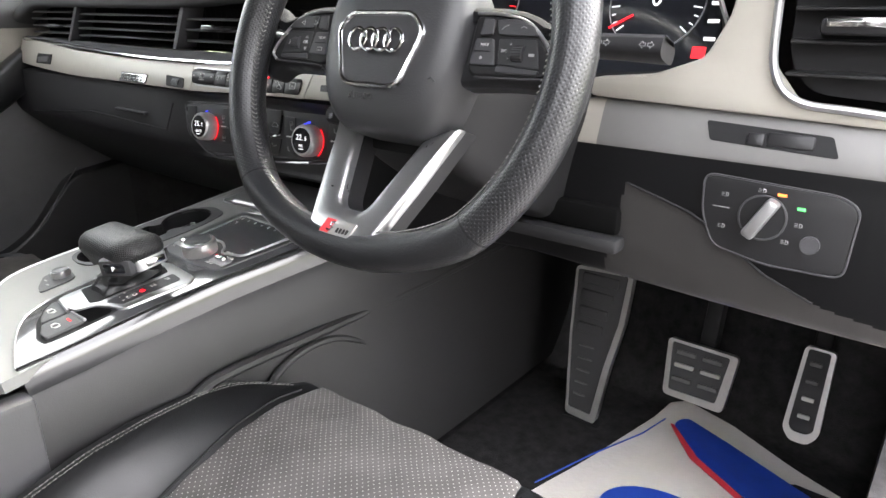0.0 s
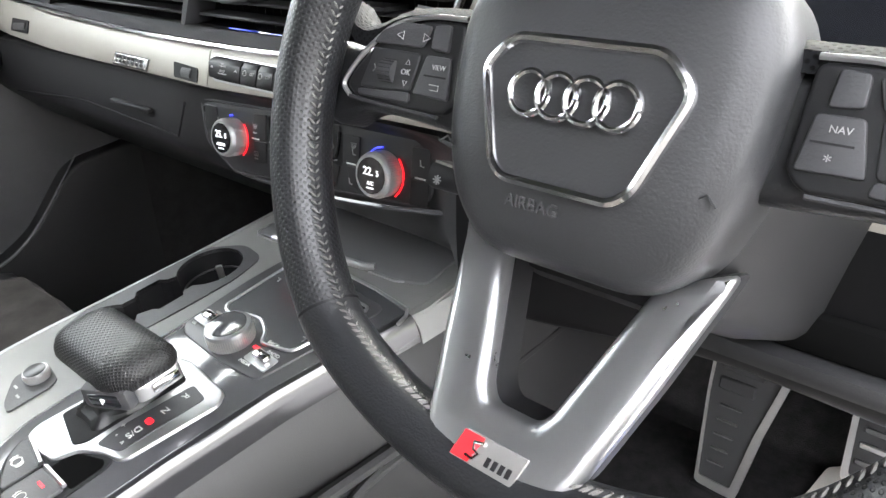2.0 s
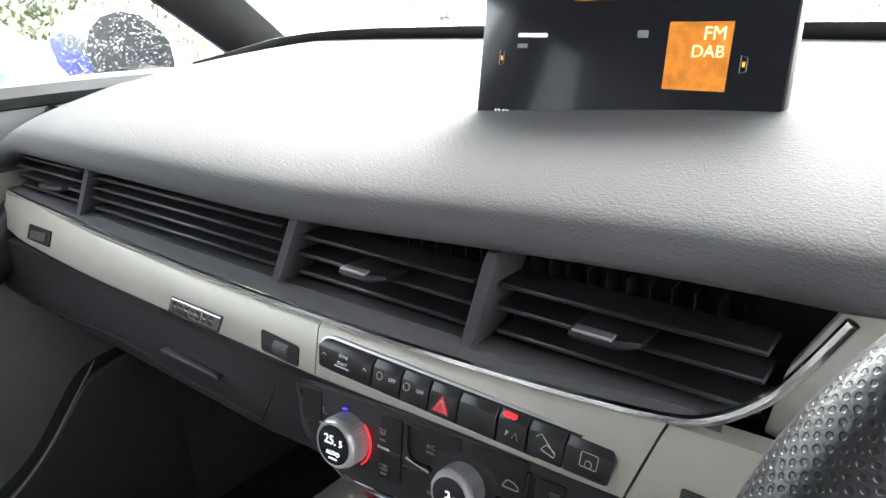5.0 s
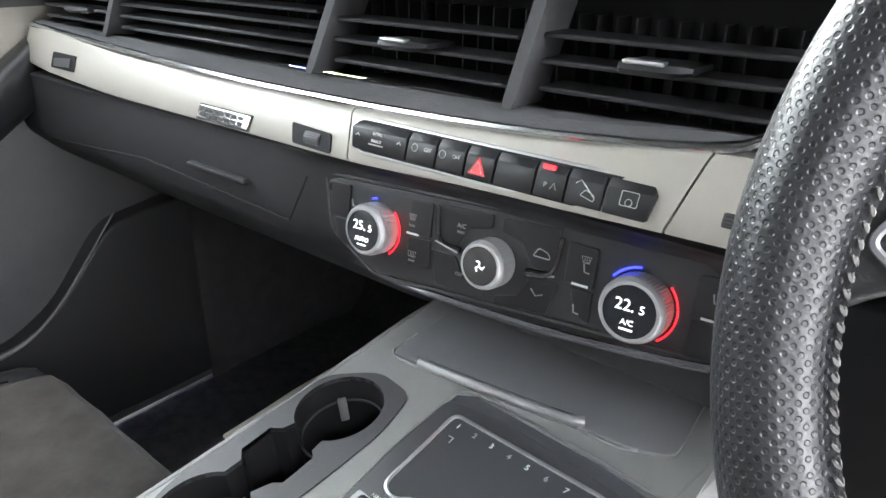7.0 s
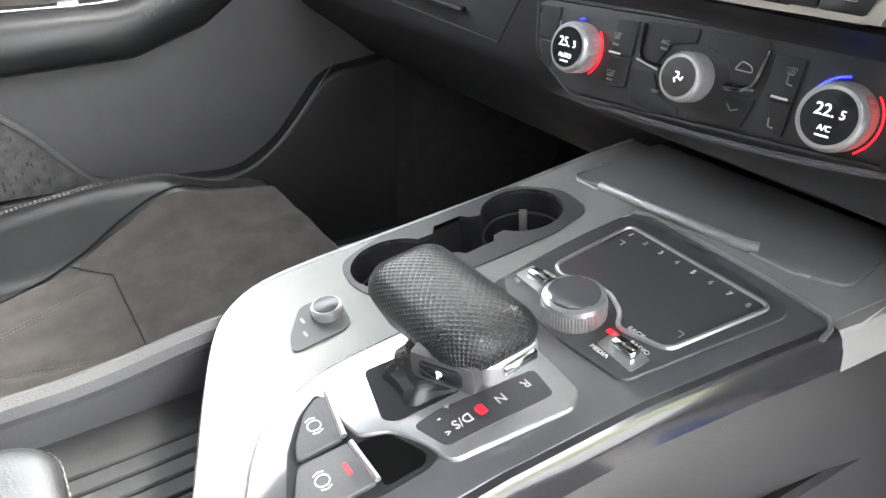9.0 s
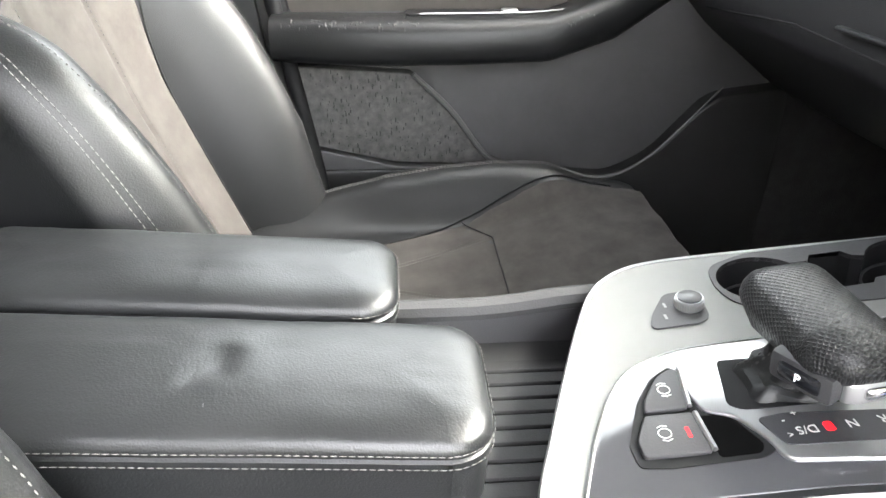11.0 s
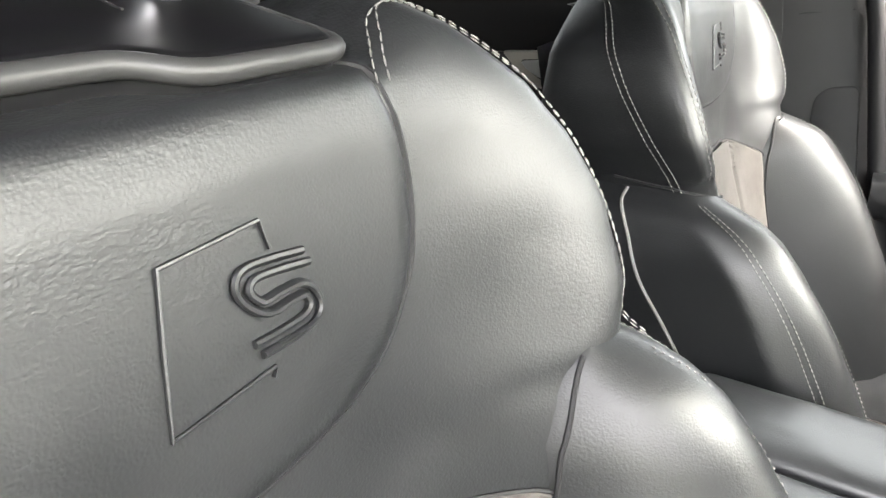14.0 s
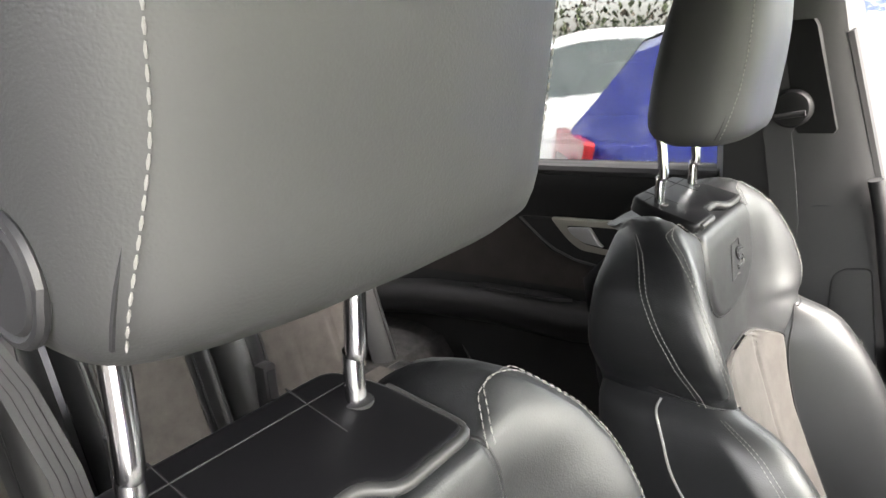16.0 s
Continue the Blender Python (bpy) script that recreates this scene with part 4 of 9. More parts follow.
part("pillar_cover", grid_mesh([[(x + 0.06, -0.34, z), (x, -0.38, z), (x - 0.015, -0.48, z), (x, -0.58, z), (x + 0.05, -0.6, z)] for z, x in ((0.5, 0.735), (0.9, 0.735), (1.2, 0.715), (1.4, 0.66), (1.58, 0.62))]), GREY, b_pillar_r)

# ---- dashboard ----
dash = thing("dashboard", "black soft-touch dashboard with satin aluminium trim", "dashboard", kind="")
xs = [-0.765 + 0.0225 * i for i in range(69)]


def pad_profile(x):
    """The top pad's section at x: y, z."""
    hump = 0.075 * sstep(0.19, 0.30, x) * (1 - 0.8 * sstep(0.55, 0.70, x))
    drop = 0.035 * sstep(-0.60, -0.76, x) + 0.02 * sstep(0.66, 0.78, x)
    back = 0.035 * sstep(0.2, 0.3, x) - 0.0 * x
    fr = 0.012 * sstep(-0.58, -0.74, x)
    pts = [(0.60, 1.149), (0.573, 1.152), (0.566, 1.160), (0.568, 1.170), (0.580, 1.181), (0.62, 1.195), (0.70, 1.214), (0.72, 1.216), (0.76, 1.222), (0.85, 1.232), (1.0, 1.242), (1.22, 1.250)]
    out = []
    rise = 0.021 * sstep(-0.22, 0.19, x)
    for y, z in pts:
        k = 1 - sstep(0.65, 0.95, y)
        out.append((x, y + back * k + fr, z + max(hump, rise) * k - drop * (1 - 0.3 * sstep(0.6, 1.2, y))))
    return out


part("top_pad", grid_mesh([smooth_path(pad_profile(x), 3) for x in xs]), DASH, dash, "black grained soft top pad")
part("windscreen_vent", tube(smooth_path([(-0.70, 0.86, 1.213), (-0.62, 1.02, 1.245), (-0.3, 1.08, 1.252), (0.2, 1.09, 1.253), (0.6, 1.06, 1.248)], 6), 0.016, 8, flat=0.35), MATT, dash, "black demister slot")
MESH = dotted(mat("speaker_mesh", (0.05, 0.05, 0.052), 0.6), 0.004, 0.0011, (0.005, 0.005, 0.005), 0.8)
rows, uv = [], []
for i in range(9):
    y = 0.80 + 0.02 * i
    rows.append([(0.08 + 0.02 * j, y, 1.231 + 0.06 * (y - 0.8) + 0.003 + 0.012 * sstep(0.17, 0.30, 0.08 + 0.02 * j)) for j in range(11)])
    uv.append([(0.02 * j, y) for j in range(11)])
part("speaker_grille", grid_mesh(rows, uvs=uv), MESH, dash, "fine black speaker mesh")

def trim_y(x):
    return 0.045 * sstep(0.22, 0.42, x)


def trim_top(x):
    """How far the top edge of the trim band rises or dips at x."""
    return float(np.interp(x, [-0.7, -0.6, -0.33, -0.16, -0.03, 0.068, 0.131, 0.2, 0.3], [0.003, 0.001, -0.006, -0.0065, -0.004, 0.001, 0.007, 0.008, 0.0]))


# vent bank
part("vent_cavity", grid_mesh([[(x, 0.60, 1.152 + h), (x, 0.635, 1.150 + h), (x, 0.635, 1.093), (x, 0.602, 1.092)] for x, h in ((-0.70, 0.0), (-0.3, 0.0), (-0.1, 0.008), (0.0, 0.014), (0.10, 0.02), (0.19, 0.024))]), MATT, dash)
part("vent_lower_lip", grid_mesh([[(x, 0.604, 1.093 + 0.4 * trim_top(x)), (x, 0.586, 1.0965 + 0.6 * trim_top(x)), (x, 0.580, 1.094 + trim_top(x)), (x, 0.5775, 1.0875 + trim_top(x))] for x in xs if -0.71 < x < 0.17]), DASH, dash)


def slat(x0, x1, z):
    return part("vent_slat", cbox(x0, x1, 0.585, 0.612, z - 0.0016, z + 0.0016, 0.001, seg=1), BLACK, dash)


for x0, x1, zs in ((-0.665, -0.505, (1.106, 1.118, 1.130, 1.142)), (-0.488, -0.178, (1.105, 1.1165, 1.128, 1.1395)), (-0.162, 0.004, (1.106, 1.121, 1.136)), (0.020, 0.172, (1.108, 1.124, 1.139))):
    for z in zs:
        slat(x0, x1, z)
fin = part("vent_fin", cbox(0, 0.0012, 0.612, 0.630, 1.096, 1.149), MATT, dash, smooth=False)
fin.location.x = -0.66
for k in range(1, 66):
    ob = new("vent_fin", fin.data)
    ob.parent, ob.location.x = dash, -0.66 + 0.0125 * k
for xt, xb in ((-0.470, -0.516), (-0.153, -0.186), (0.022, 0.001)):
    rows = []
    for t in (0, 0.08, 0.92, 1):
        xx, z = xb + (xt - xb) * t, 1.094 + (0.0575 + 0.010 * sstep(-0.2, 0.05, xt)) * t
        w = 0.0062 if 0.05 < t < 0.95 else 0.0045
        rows.append([(xx - w, 0.612, z), (xx - w, 0.583, z), (xx - w * 0.7, 0.579, z), (xx + w * 0.7, 0.579, z), (xx + w, 0.583, z), (xx + w, 0.612, z)])
    part("vent_divider", grid_mesh(rows, closed=True, cap=True), GREY, dash, "dark grey slanted vent divider")
for xx, z, chrome in ((-0.561, 1.119, False), (-0.083, 1.1250, True), (0.094, 1.1290, True)):
    rows = []
    for t, w in ((-0.018, 0.7), (-0.016, 1.0), (0.010, 1.0), (0.015, 0.85), (0.020, 0.5)):
        rows.append([(xx + t, y + 0.007 * max(0.0, t - 0.008) / 0.012, z + h * w) for y, h in ((0.600, 0.002), (0.576, 0.0035), (0.5715, 0.0025), (0.5705, -0.001), (0.573, -0.004), (0.600, -0.004))])
    tb = part("vent_tab", grid_mesh(rows, closed=True, cap=True), BLACK, dash, "black air-direction tab")
    if chrome:
        part("tab_trim", cbox(xx - 0.0155, xx + 0.0075, 0.5698, 0.5765, z + 0.0018, z + 0.0042, 0.0008), SATIN, tb, "chrome strip")
part("chrome_strip", tube(smooth_path([(-0.70, 0.580, 1.094), (-0.60, 0.578, 1.0895), (-0.33, 0.5765, 1.0795), (-0.16, 0.5765, 1.0785), (-0.03, 0.577, 1.081), (0.068, 0.577, 1.0865), (0.131, 0.577, 1.0935), (0.155, 0.578, 1.102), (0.176, 0.580, 1.120), (0.190, 0.580, 1.142), (0.203, 0.581, 1.166)], 8), 0.0032, 8), CHROME, dash, "thin chrome strip under the vents")

# aluminium trim band, in three lengths
def trim_band(x0, x1, slant0=0.0, slant1=0.0, m=None):
    n = max(2, int((x1 - x0) / 0.03))
    rows = []
    for i in range(n + 1):
        t = i / n
        r = []
        for y, z, s in ((0.590, 1.081, 0), (0.575, 1.0812, 0), (0.5715, 1.078, 0.1), (0.565, 1.062, 0.5), (0.558, 1.043, 0.95), (0.5585, 1.040, 1), (0.59, 1.038, 1)):
            x = (x0 + slant0 * s) * (1 - t) + (x1 + slant1 * s) * t
            r.append((x, y + trim_y(x) + 0.012 * sstep(-0.62, -0.74, x), z + trim_top(x) * (1 - s) + 0.006 * s * sstep(-0.14, 0.03, x) * (1 - sstep(0.30, 0.45, x)) + 0.010 * sstep(-0.45, -0.72, x) + 0.004 * sstep(0.0, 0.2, x) - 0.013 * sstep(0.25, 0.45, x)))
        rows.append(r)
    return part("trim_band", grid_mesh(rows, cap=True), m or SILVER, dash, "satin aluminium trim, darkened where it faces down" if m else "pale satin aluminium trim")


trim_band(-0.715, -0.1315, 0, 0.008)
trim_band(-0.130, 0.1315, 0.008, -0.014)
trim_band(0.133, 0.485, -0.014, 0)
# same trim, its downward-facing shade put into a duller colour
trim_band(0.485, 0.775, 0, 0, mat("shaded_silver_trim", (0.150, 0.148, 0.143), 0.45, metal=0.2, vary=0.05, vary_size=0.05))


def on_trim(x, s, out=0.0):
    """A place on the trim band: s from its top edge (0) to its bottom (1)."""
    y, z = 0.5725 - 0.0145 * s, 1.079 - 0.036 * s - 0.013 * sstep(0.25, 0.45, x)
    return (x, y + trim_y(x) - out + 0.012 * sstep(-0.62, -0.74, x), z - out * 0.3 + 0.7 * trim_top(x) * (1 - s) + 0.010 * sstep(-0.45, -0.72, x) + 0.004 * sstep(0.0, 0.2, x))


TRIM_M = lambda x, s, out=0.0: frame_at(on_trim(x, s, out), (1, 0, 0), (0, -0.93, 0.36))
# button row
panel = thing("button_row", "row of black dashboard buttons with a red hazard switch", "buttons", TRIM_M(-0.004, 0.50))
part("bezel", plate(round_poly([(-0.1215, 0.003), (-0.112, 0.0132), (0.108, 0.0132), (0.1205, -0.002), (0.113, -0.0132), (-0.110, -0.0132)], 0.008), -0.004, 0.0026, bevel=0.001), SATIN, panel, "satin metal surround")
part("button_bed", plate(round_poly([(-0.1190, 0.003), (-0.1105, 0.0112), (0.1068, 0.0112), (0.1182, -0.002), (0.1115, -0.0112), (-0.1090, -0.0112)], 0.007), -0.004, 0.003), MATT, panel)
edges = [-0.116, -0.061, -0.035, -0.011, 0.012, 0.041, 0.062, 0.086, 0.116]
for a, b in zip(edges, edges[1:]):
    la, lb = (0.005 if a == edges[0] else 0.0), (0.004 if b == edges[-1] else 0.0)
    rows = [[(a + 0.0008 + la * q, y, 0.0), (a + 0.0009 + la * q, y, z - 0.0004 if z else 0.0), (a + 0.0014 + la * q, y, z), (b - 0.0014 - lb * q, y, z), (b - 0.0009 - lb * q, y, z - 0.0004 if z else 0.0), (b - 0.0008 - lb * q, y, 0.0)] for y, z, q in ((-0.0105, 0.0, 1), (-0.0102, 0.0046, 1), (-0.0092, 0.0054, 0.6), (0.0040, 0.0062, 0), (0.0050, 0.0060, 0), (0.0096, 0.0036, 0.6), (0.0106, 0.0, 1))]
    part("button", grid_mesh(rows, cap=False), BLACK, panel)
TOP = lambda x, y, z=0.0064: Matrix.Translation((x, y, z))
words("drive", 0.0044, MARK, panel, TOP(-0.089, 0.003))
words("SELECT", 0.0030, MARK, panel, TOP(-0.089, -0.0025))
part("button_line", plate([(-0.096, -0.0055), (-0.082, -0.0055), (-0.082, -0.0045), (-0.096, -0.0045)], 0.006, 0.0062), MARK, panel)
for sx in (-0.108, -0.068):
    part("arrow_mark", tube([(sx - 0.0018, -0.001, 0.0062), (sx, 0.001, 0.0062), (sx + 0.0018, -0.001, 0.0062)], 0.0003, 4), MARK, panel)
words("OFF", 0.0036, MARK, panel, TOP(-0.042, 0.0))
words("OFF", 0.0036, MARK, panel, TOP(-0.018, 0.0))
for cx in (-0.0535, -0.0295):
    part("round_mark", tube([(x, y, 0.0062) for x, y in ellipse(cx, 0, 0.0026, 0.0026, 14)], 0.0003, 4, closed=True), MARK, panel)
part("hazard_mark", plate([(-0.0065, -0.0075), (0.0065, -0.0075), (0.0, 0.0035)], 0.0050, 0.0066), RED, panel, "red hazard triangle")
part("hazard_line", tube([(-0.0040, -0.0062, 0.0066), (0.0040, -0.0062, 0.0066), (0.0, 0.0008, 0.0067)], 0.00035, 4, closed=True), MARK, panel)
part("warning_light", plate(round_poly([(0.0445, 0.0060), (0.0530, 0.0060), (0.0530, 0.0088), (0.0445, 0.0088)], 0.001), 0.0040, 0.0058), RED_GLOW, panel, "small red indicator light")
words("P", 0.0042, MARK, panel, TOP(0.049, -0.003))
part("sensor_mark", tube([(0.0525, -0.005, 0.0062), (0.0545, -0.001, 0.0062), (0.0565, -0.005, 0.0062)], 0.00028, 4), MARK, panel)
part("slope_mark", tube([(0.068, 0.002, 0.0062), (0.071, 0.0045, 0.0062), (0.075, 0.001, 0.0062), (0.081, -0.004, 0.0062)], 0.0003, 4), MARK, panel)
part("car_mark", tube([(x, y, 0.0062) for x, y in round_poly([(0.072, -0.004), (0.081, -0.0062), (0.081, -0.003), (0.075, -0.0005)], 0.001)], 0.00028, 4, closed=True), MARK, panel)
part("screen_mark", tube([(x, y, 0.0062) for x, y in round_poly([(0.096, -0.004), (0.106, -0.004), (0.106, 0.004), (0.096, 0.004)], 0.001)], 0.00028, 4, closed=True), MARK, panel)
part("clock_mark", tube([(x, y, 0.0062) for x, y in ellipse(0.101, -0.002, 0.002, 0.002, 10)], 0.00028, 4, closed=True), MARK, panel)

# thumb wheels, side switch and badge in the trim
for xx, hw in ((-0.166, 0.024), (0.152, 0.020)):
    tw = thing("vent_thumbwheel", "black ribbed thumbwheel in the aluminium trim", "switch", TRIM_M(xx, 0.80 if xx < 0 else 0.62), "thumbwheels")
    part("recess", plate(round_poly([(-hw, 0.009), (hw * 0.9, 0.007), (hw * 1.05, -0.008), (-hw * 0.8, -0.007)], 0.003), -0.004, 0.0012), MATT, tw)
    wl = part("wheel", tube([(-0.006, 0, -0.004), (0.011, 0, -0.004)], 0.0070, 20), GREY, tw)
    rb = bmesh.new()
    for k in range(24):
        a = math.tau * k / 24
        tube([(-0.005, 0.0071 * math.cos(a), -0.004 + 0.0071 * math.sin(a)), (0.010, 0.0071 * math.cos(a), -0.004 + 0.0071 * math.sin(a))], 0.0004, 4, bm=rb)
    part("ribbing", rb, BLACK, wl)
sw = thing("side_switch", "small black switch in the aluminium trim", "switch", TRIM_M(-0.590, 0.66))
part("recess", plate(round_poly([(-0.028, 0.010), (0.028, 0.010), (0.028, -0.008), (-0.028, -0.008)], 0.002), -0.004, 0.0012), MATT, sw)
part("rocker", plate(round_poly([(-0.020, 0.003), (0.020, 0.006), (0.020, -0.004), (-0.018, -0.006)], 0.002), 0.0, 0.003), GREY, sw)
bd = thing("trim_badge", "chrome model badge with dark raised marks on the trim", "badge", TRIM_M(-0.280, 0.84))
part("badge_plate", plate(round_poly([(-0.038, -0.0058), (0.036, -0.0058), (0.038, 0.0058), (-0.036, 0.0058)], 0.001), -0.001, 0.0018, bevel=0.0005), CHROME, bd)
part("badge_rim", plate(round_poly([(-0.0395, -0.0072), (0.0375, -0.0072), (0.0395, 0.0072), (-0.0375, 0.0072)], 0.001), -0.001, 0.0009), BLACK, bd)
for k in range(7):
    for y0, y1 in ((-0.0042, -0.0008), (0.0006, 0.0040)):
        part("badge_mark", plate(round_poly([(-0.033 + 0.0093 * k, y0), (-0.0265 + 0.0093 * k, y0), (-0.0265 + 0.0093 * k, y1), (-0.033 + 0.0093 * k, y1)], 0.0012), 0.001, 0.0023), BLACK, bd)
slot = thing("dimmer_slot", "black recessed dimmer wheel in the driver's trim", "switch", TRIM_M(0.635, 0.5))
part("recess", plate(round_poly([(-0.052, 0.011), (0.048, 0.007), (0.055, -0.010), (-0.046, -0.006)], 0.003), -0.004, 0.0012), MATT, slot)
part("wheel", cbox(0.0, 0.036, -0.006, 0.006, -0.004, 0.003, 0.002), BLACK, slot)
part("wheel_rest", cbox(-0.016, -0.002, -0.007, 0.004, -0.004, 0.003, 0.002), BLACK, slot)

# lower dashboard
def lower_profile(x):
    c = 1 - sstep(0.14, 0.20, abs(x + 0.0))
    dy = trim_y(x)
    up = 0.006 * sstep(-0.14, 0.03, x)
    if x < 0.2:
        pts = [(0.585, 1.039 + up), (0.563, 1.0375 + up), (0.562 + (0.016 + 0.05 * x) * c, 1.030), (0.560 + (0.022 + 0.05 * x) * c, 1.0), (0.561 + (0.022 + 0.05 * x) * c, 0.965), (0.577 + 0.008 * c, 0.945), (0.61 - 0.02 * c, 0.915 + 0.02 * c), (0.665, 0.875 + 0.03 * c), (0.74, 0.82 + 0.06 * c), (0.84, 0.77 + 0.10 * c)]
    else:
        pts = [(0.585, 1.041), (0.562, 1.039), (0.558, 1.028), (0.556, 1.0), (0.556, 0.96), (0.560, 0.925), (0.570, 0.905), (0.60, 0.900), (0.68, 0.905), (0.80, 0.92)]
    return [(x, y + dy, z - (0.012 * sstep(0.3, 0.75, x) if z < 1.03 and x > 0.2 else 0)) for y, z in pts]


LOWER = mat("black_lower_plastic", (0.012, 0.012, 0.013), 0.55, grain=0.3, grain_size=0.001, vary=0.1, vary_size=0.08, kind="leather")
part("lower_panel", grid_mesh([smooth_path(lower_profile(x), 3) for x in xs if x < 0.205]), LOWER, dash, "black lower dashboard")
KNEE = mat("warm_grey_plastic", (0.024, 0.0226, 0.022), 0.5, grain=0.3, grain_size=0.001, vary=0.1, vary_size=0.05, kind="leather")
SURROUND = mat("black_switch_surround", (0.0045, 0.0045, 0.005), 0.42, grain=0.2, grain_size=0.001, spec=0.18)
for nm, grey, m, lb in (("switch_surround", False, SURROUND, "black lower dashboard round the light switch"), ("knee_panel", True, KNEE, "grey plastic knee panel with dust marks")):
    bm = grid_mesh([smooth_path(lower_profile(x), 14) for x in [0.2025 + 0.0028 * i for i in range(202)]])
    edge_z = lambda x: float(np.interp(x, [0.50, 0.52, 0.585, 0.617, 0.65, 0.70, 0.78], [0.90, 0.999, 0.980, 0.961, 0.938, 0.918, 0.905]))
    bmesh.ops.delete(bm, geom=[f for f in bm.faces if (f.calc_center_median().z < edge_z(f.calc_center_median().x)) != grey], context="FACES")
    part(nm, bm, m, dash, lb)
part("knee_edge", tube([(x, 0.5535 + trim_y(x), edge_z(x) + 0.001) for x in [0.522 + 0.01 * i for i in range(18)]], 0.0012, 5), MATT, dash)
part("glovebox_seam", tube([(-0.66, 0.559, 0.962), (-0.42, 0.5525, 0.985), (-0.19, 0.552, 0.978), (-0.165, 0.553, 1.02)], 0.0011, 5), MATT, dash)
part("glovebox_handle", cbox(-0.34, -0.25, 0.5515, 0.560, 0.9935, 0.9985, 0.002), BLACK, dash)
# solid block in near-black that paints the shade inside the slot
cub = part("cubby", cbox(0.385, 0.518, 0.592, 0.62, 0.945, 0.974, 0.006), mat("slot_shade_black", (0.004, 0.004, 0.004), 0.9, spec=0.03), dash, "storage slot under the column, its inner shade painted on a block")
part("cubby_lip", cbox(0.382, 0.524, 0.580, 0.606, 0.930, 0.946, 0.006), LOWER, cub)

# driver's aluminium panel round the instruments
xz = lambda y: Matrix(((1, 0, 0, 0), (0, 0, -1, y), (0, 1, 0, 0), (0, 0, 0, 1)))
part("instrument_panel", plate(round_poly([(0.47, 1.075), (0.80, 1.066), (0.80, 1.075), (0.652, 1.083), (0.628, 1.112), (0.626, 1.215), (0.60, 1.215), (0.592, 1.15), (0.575, 1.115), (0.53, 1.098), (0.47, 1.092)], 0.008), -0.01, 0.006, xz(0.617), bevel=0.002), SILVER, dash, "pale satin aluminium panel beside the instruments")
part("instrument_panel", plate(round_poly([(0.172, 1.088), (0.30, 1.075), (0.28, 1.090), (0.225, 1.096), (0.209, 1.112), (0.208, 1.126), (0.2105, 1.141), (0.216, 1.158), (0.217, 1.164), (0.1965, 1.162), (0.178, 1.126)], 0.003), -0.01, 0.0, xz(0.600), bevel=0.001), SILVER, dash, "pale satin aluminium panel beside the instruments")
vent = thing("side_vent", "black side air vent in a satin silver frame", "air vent")
part("vent_cavity", plate(round_poly([(0.633, 1.215), (0.635, 1.113), (0.657, 1.088), (0.80, 1.080), (0.80, 1.215)], 0.018), -0.03, -0.02, xz(0.62)), MATT, vent)
part("vent_frame", tube(smooth_path([(0.626, 0.609, 1.215), (0.628, 0.609, 1.15), (0.632, 0.609, 1.108), (0.652, 0.609, 1.085), (0.70, 0.609, 1.080), (0.80, 0.609, 1.073)], 6), 0.0034, 8), SATIN, vent, "satin silver frame")
for z in (1.105, 1.130, 1.155, 1.180):
    part("vent_slat", cbox(0.638, 0.80, 0.618, 0.64, z - 0.0016, z + 0.0016, 0.001, seg=1), BLACK, vent)
tb = part("vent_tab", cbox(0.66, 0.725, 0.598, 0.63, 1.136, 1.149, 0.005), BLACK, vent)
part("tab_trim", cbox(0.665, 0.705, 0.595, 0.60, 1.142, 1.149, 0.0015), CHROME, tb, "chrome strip")

# instrument cluster
clus = thing("instrument_cluster", "dark digital instrument display with white scales", "instruments", frame_at((0.395, 0.655, 1.155), (1, 0, 0), (0, -0.94, 0.34)))
CLI = frame_at((0.395, 0.655, 1.155), (1, 0, 0), (0, -0.94, 0.34)).inverted()
rim_in = [(-0.178, -0.050), (-0.1755, -0.035), (-0.171, -0.012), (-0.160, 0.015), (-0.140, 0.055), (-0.12, 0.075), (0.15, 0.075), (0.17, 0.02), (0.183, -0.030), (0.165, -0.056), (0.06, -0.066), (-0.06, -0.066), (-0.15, -0.060)]
rim_out = [CLI @ Vector(p) for p in ((0.2065, 0.600, 1.100), (0.2070, 0.600, 1.124), (0.2100, 0.601, 1.141), (0.2155, 0.603, 1.156), (0.228, 0.606, 1.178), (0.245, 0.61, 1.20), (0.56, 0.62, 1.215), (0.574, 0.625, 1.17), (0.588, 0.63, 1.125), (0.566, 0.63, 1.095), (0.46, 0.63, 1.084), (0.33, 0.63, 1.084), (0.225, 0.61, 1.088))]
part("display", plate(rim_in, -0.006, 0.0), SCREEN, clus, "glossy black display")
part("bezel", tube(smooth_path(rim_out, 4, closed=True), 0.0022, 6, closed=True), SATIN, clus, "satin silver edge")
part("hood", grid_mesh([[Vector((p[0], p[1], 0.0)) * (1 - k) + q * k for k in (0.0, 0.1, 0.5, 1.0)] for p, q in zip(rim_in + rim_in[:1], rim_out + rim_out[:1])]), MATT, clus)
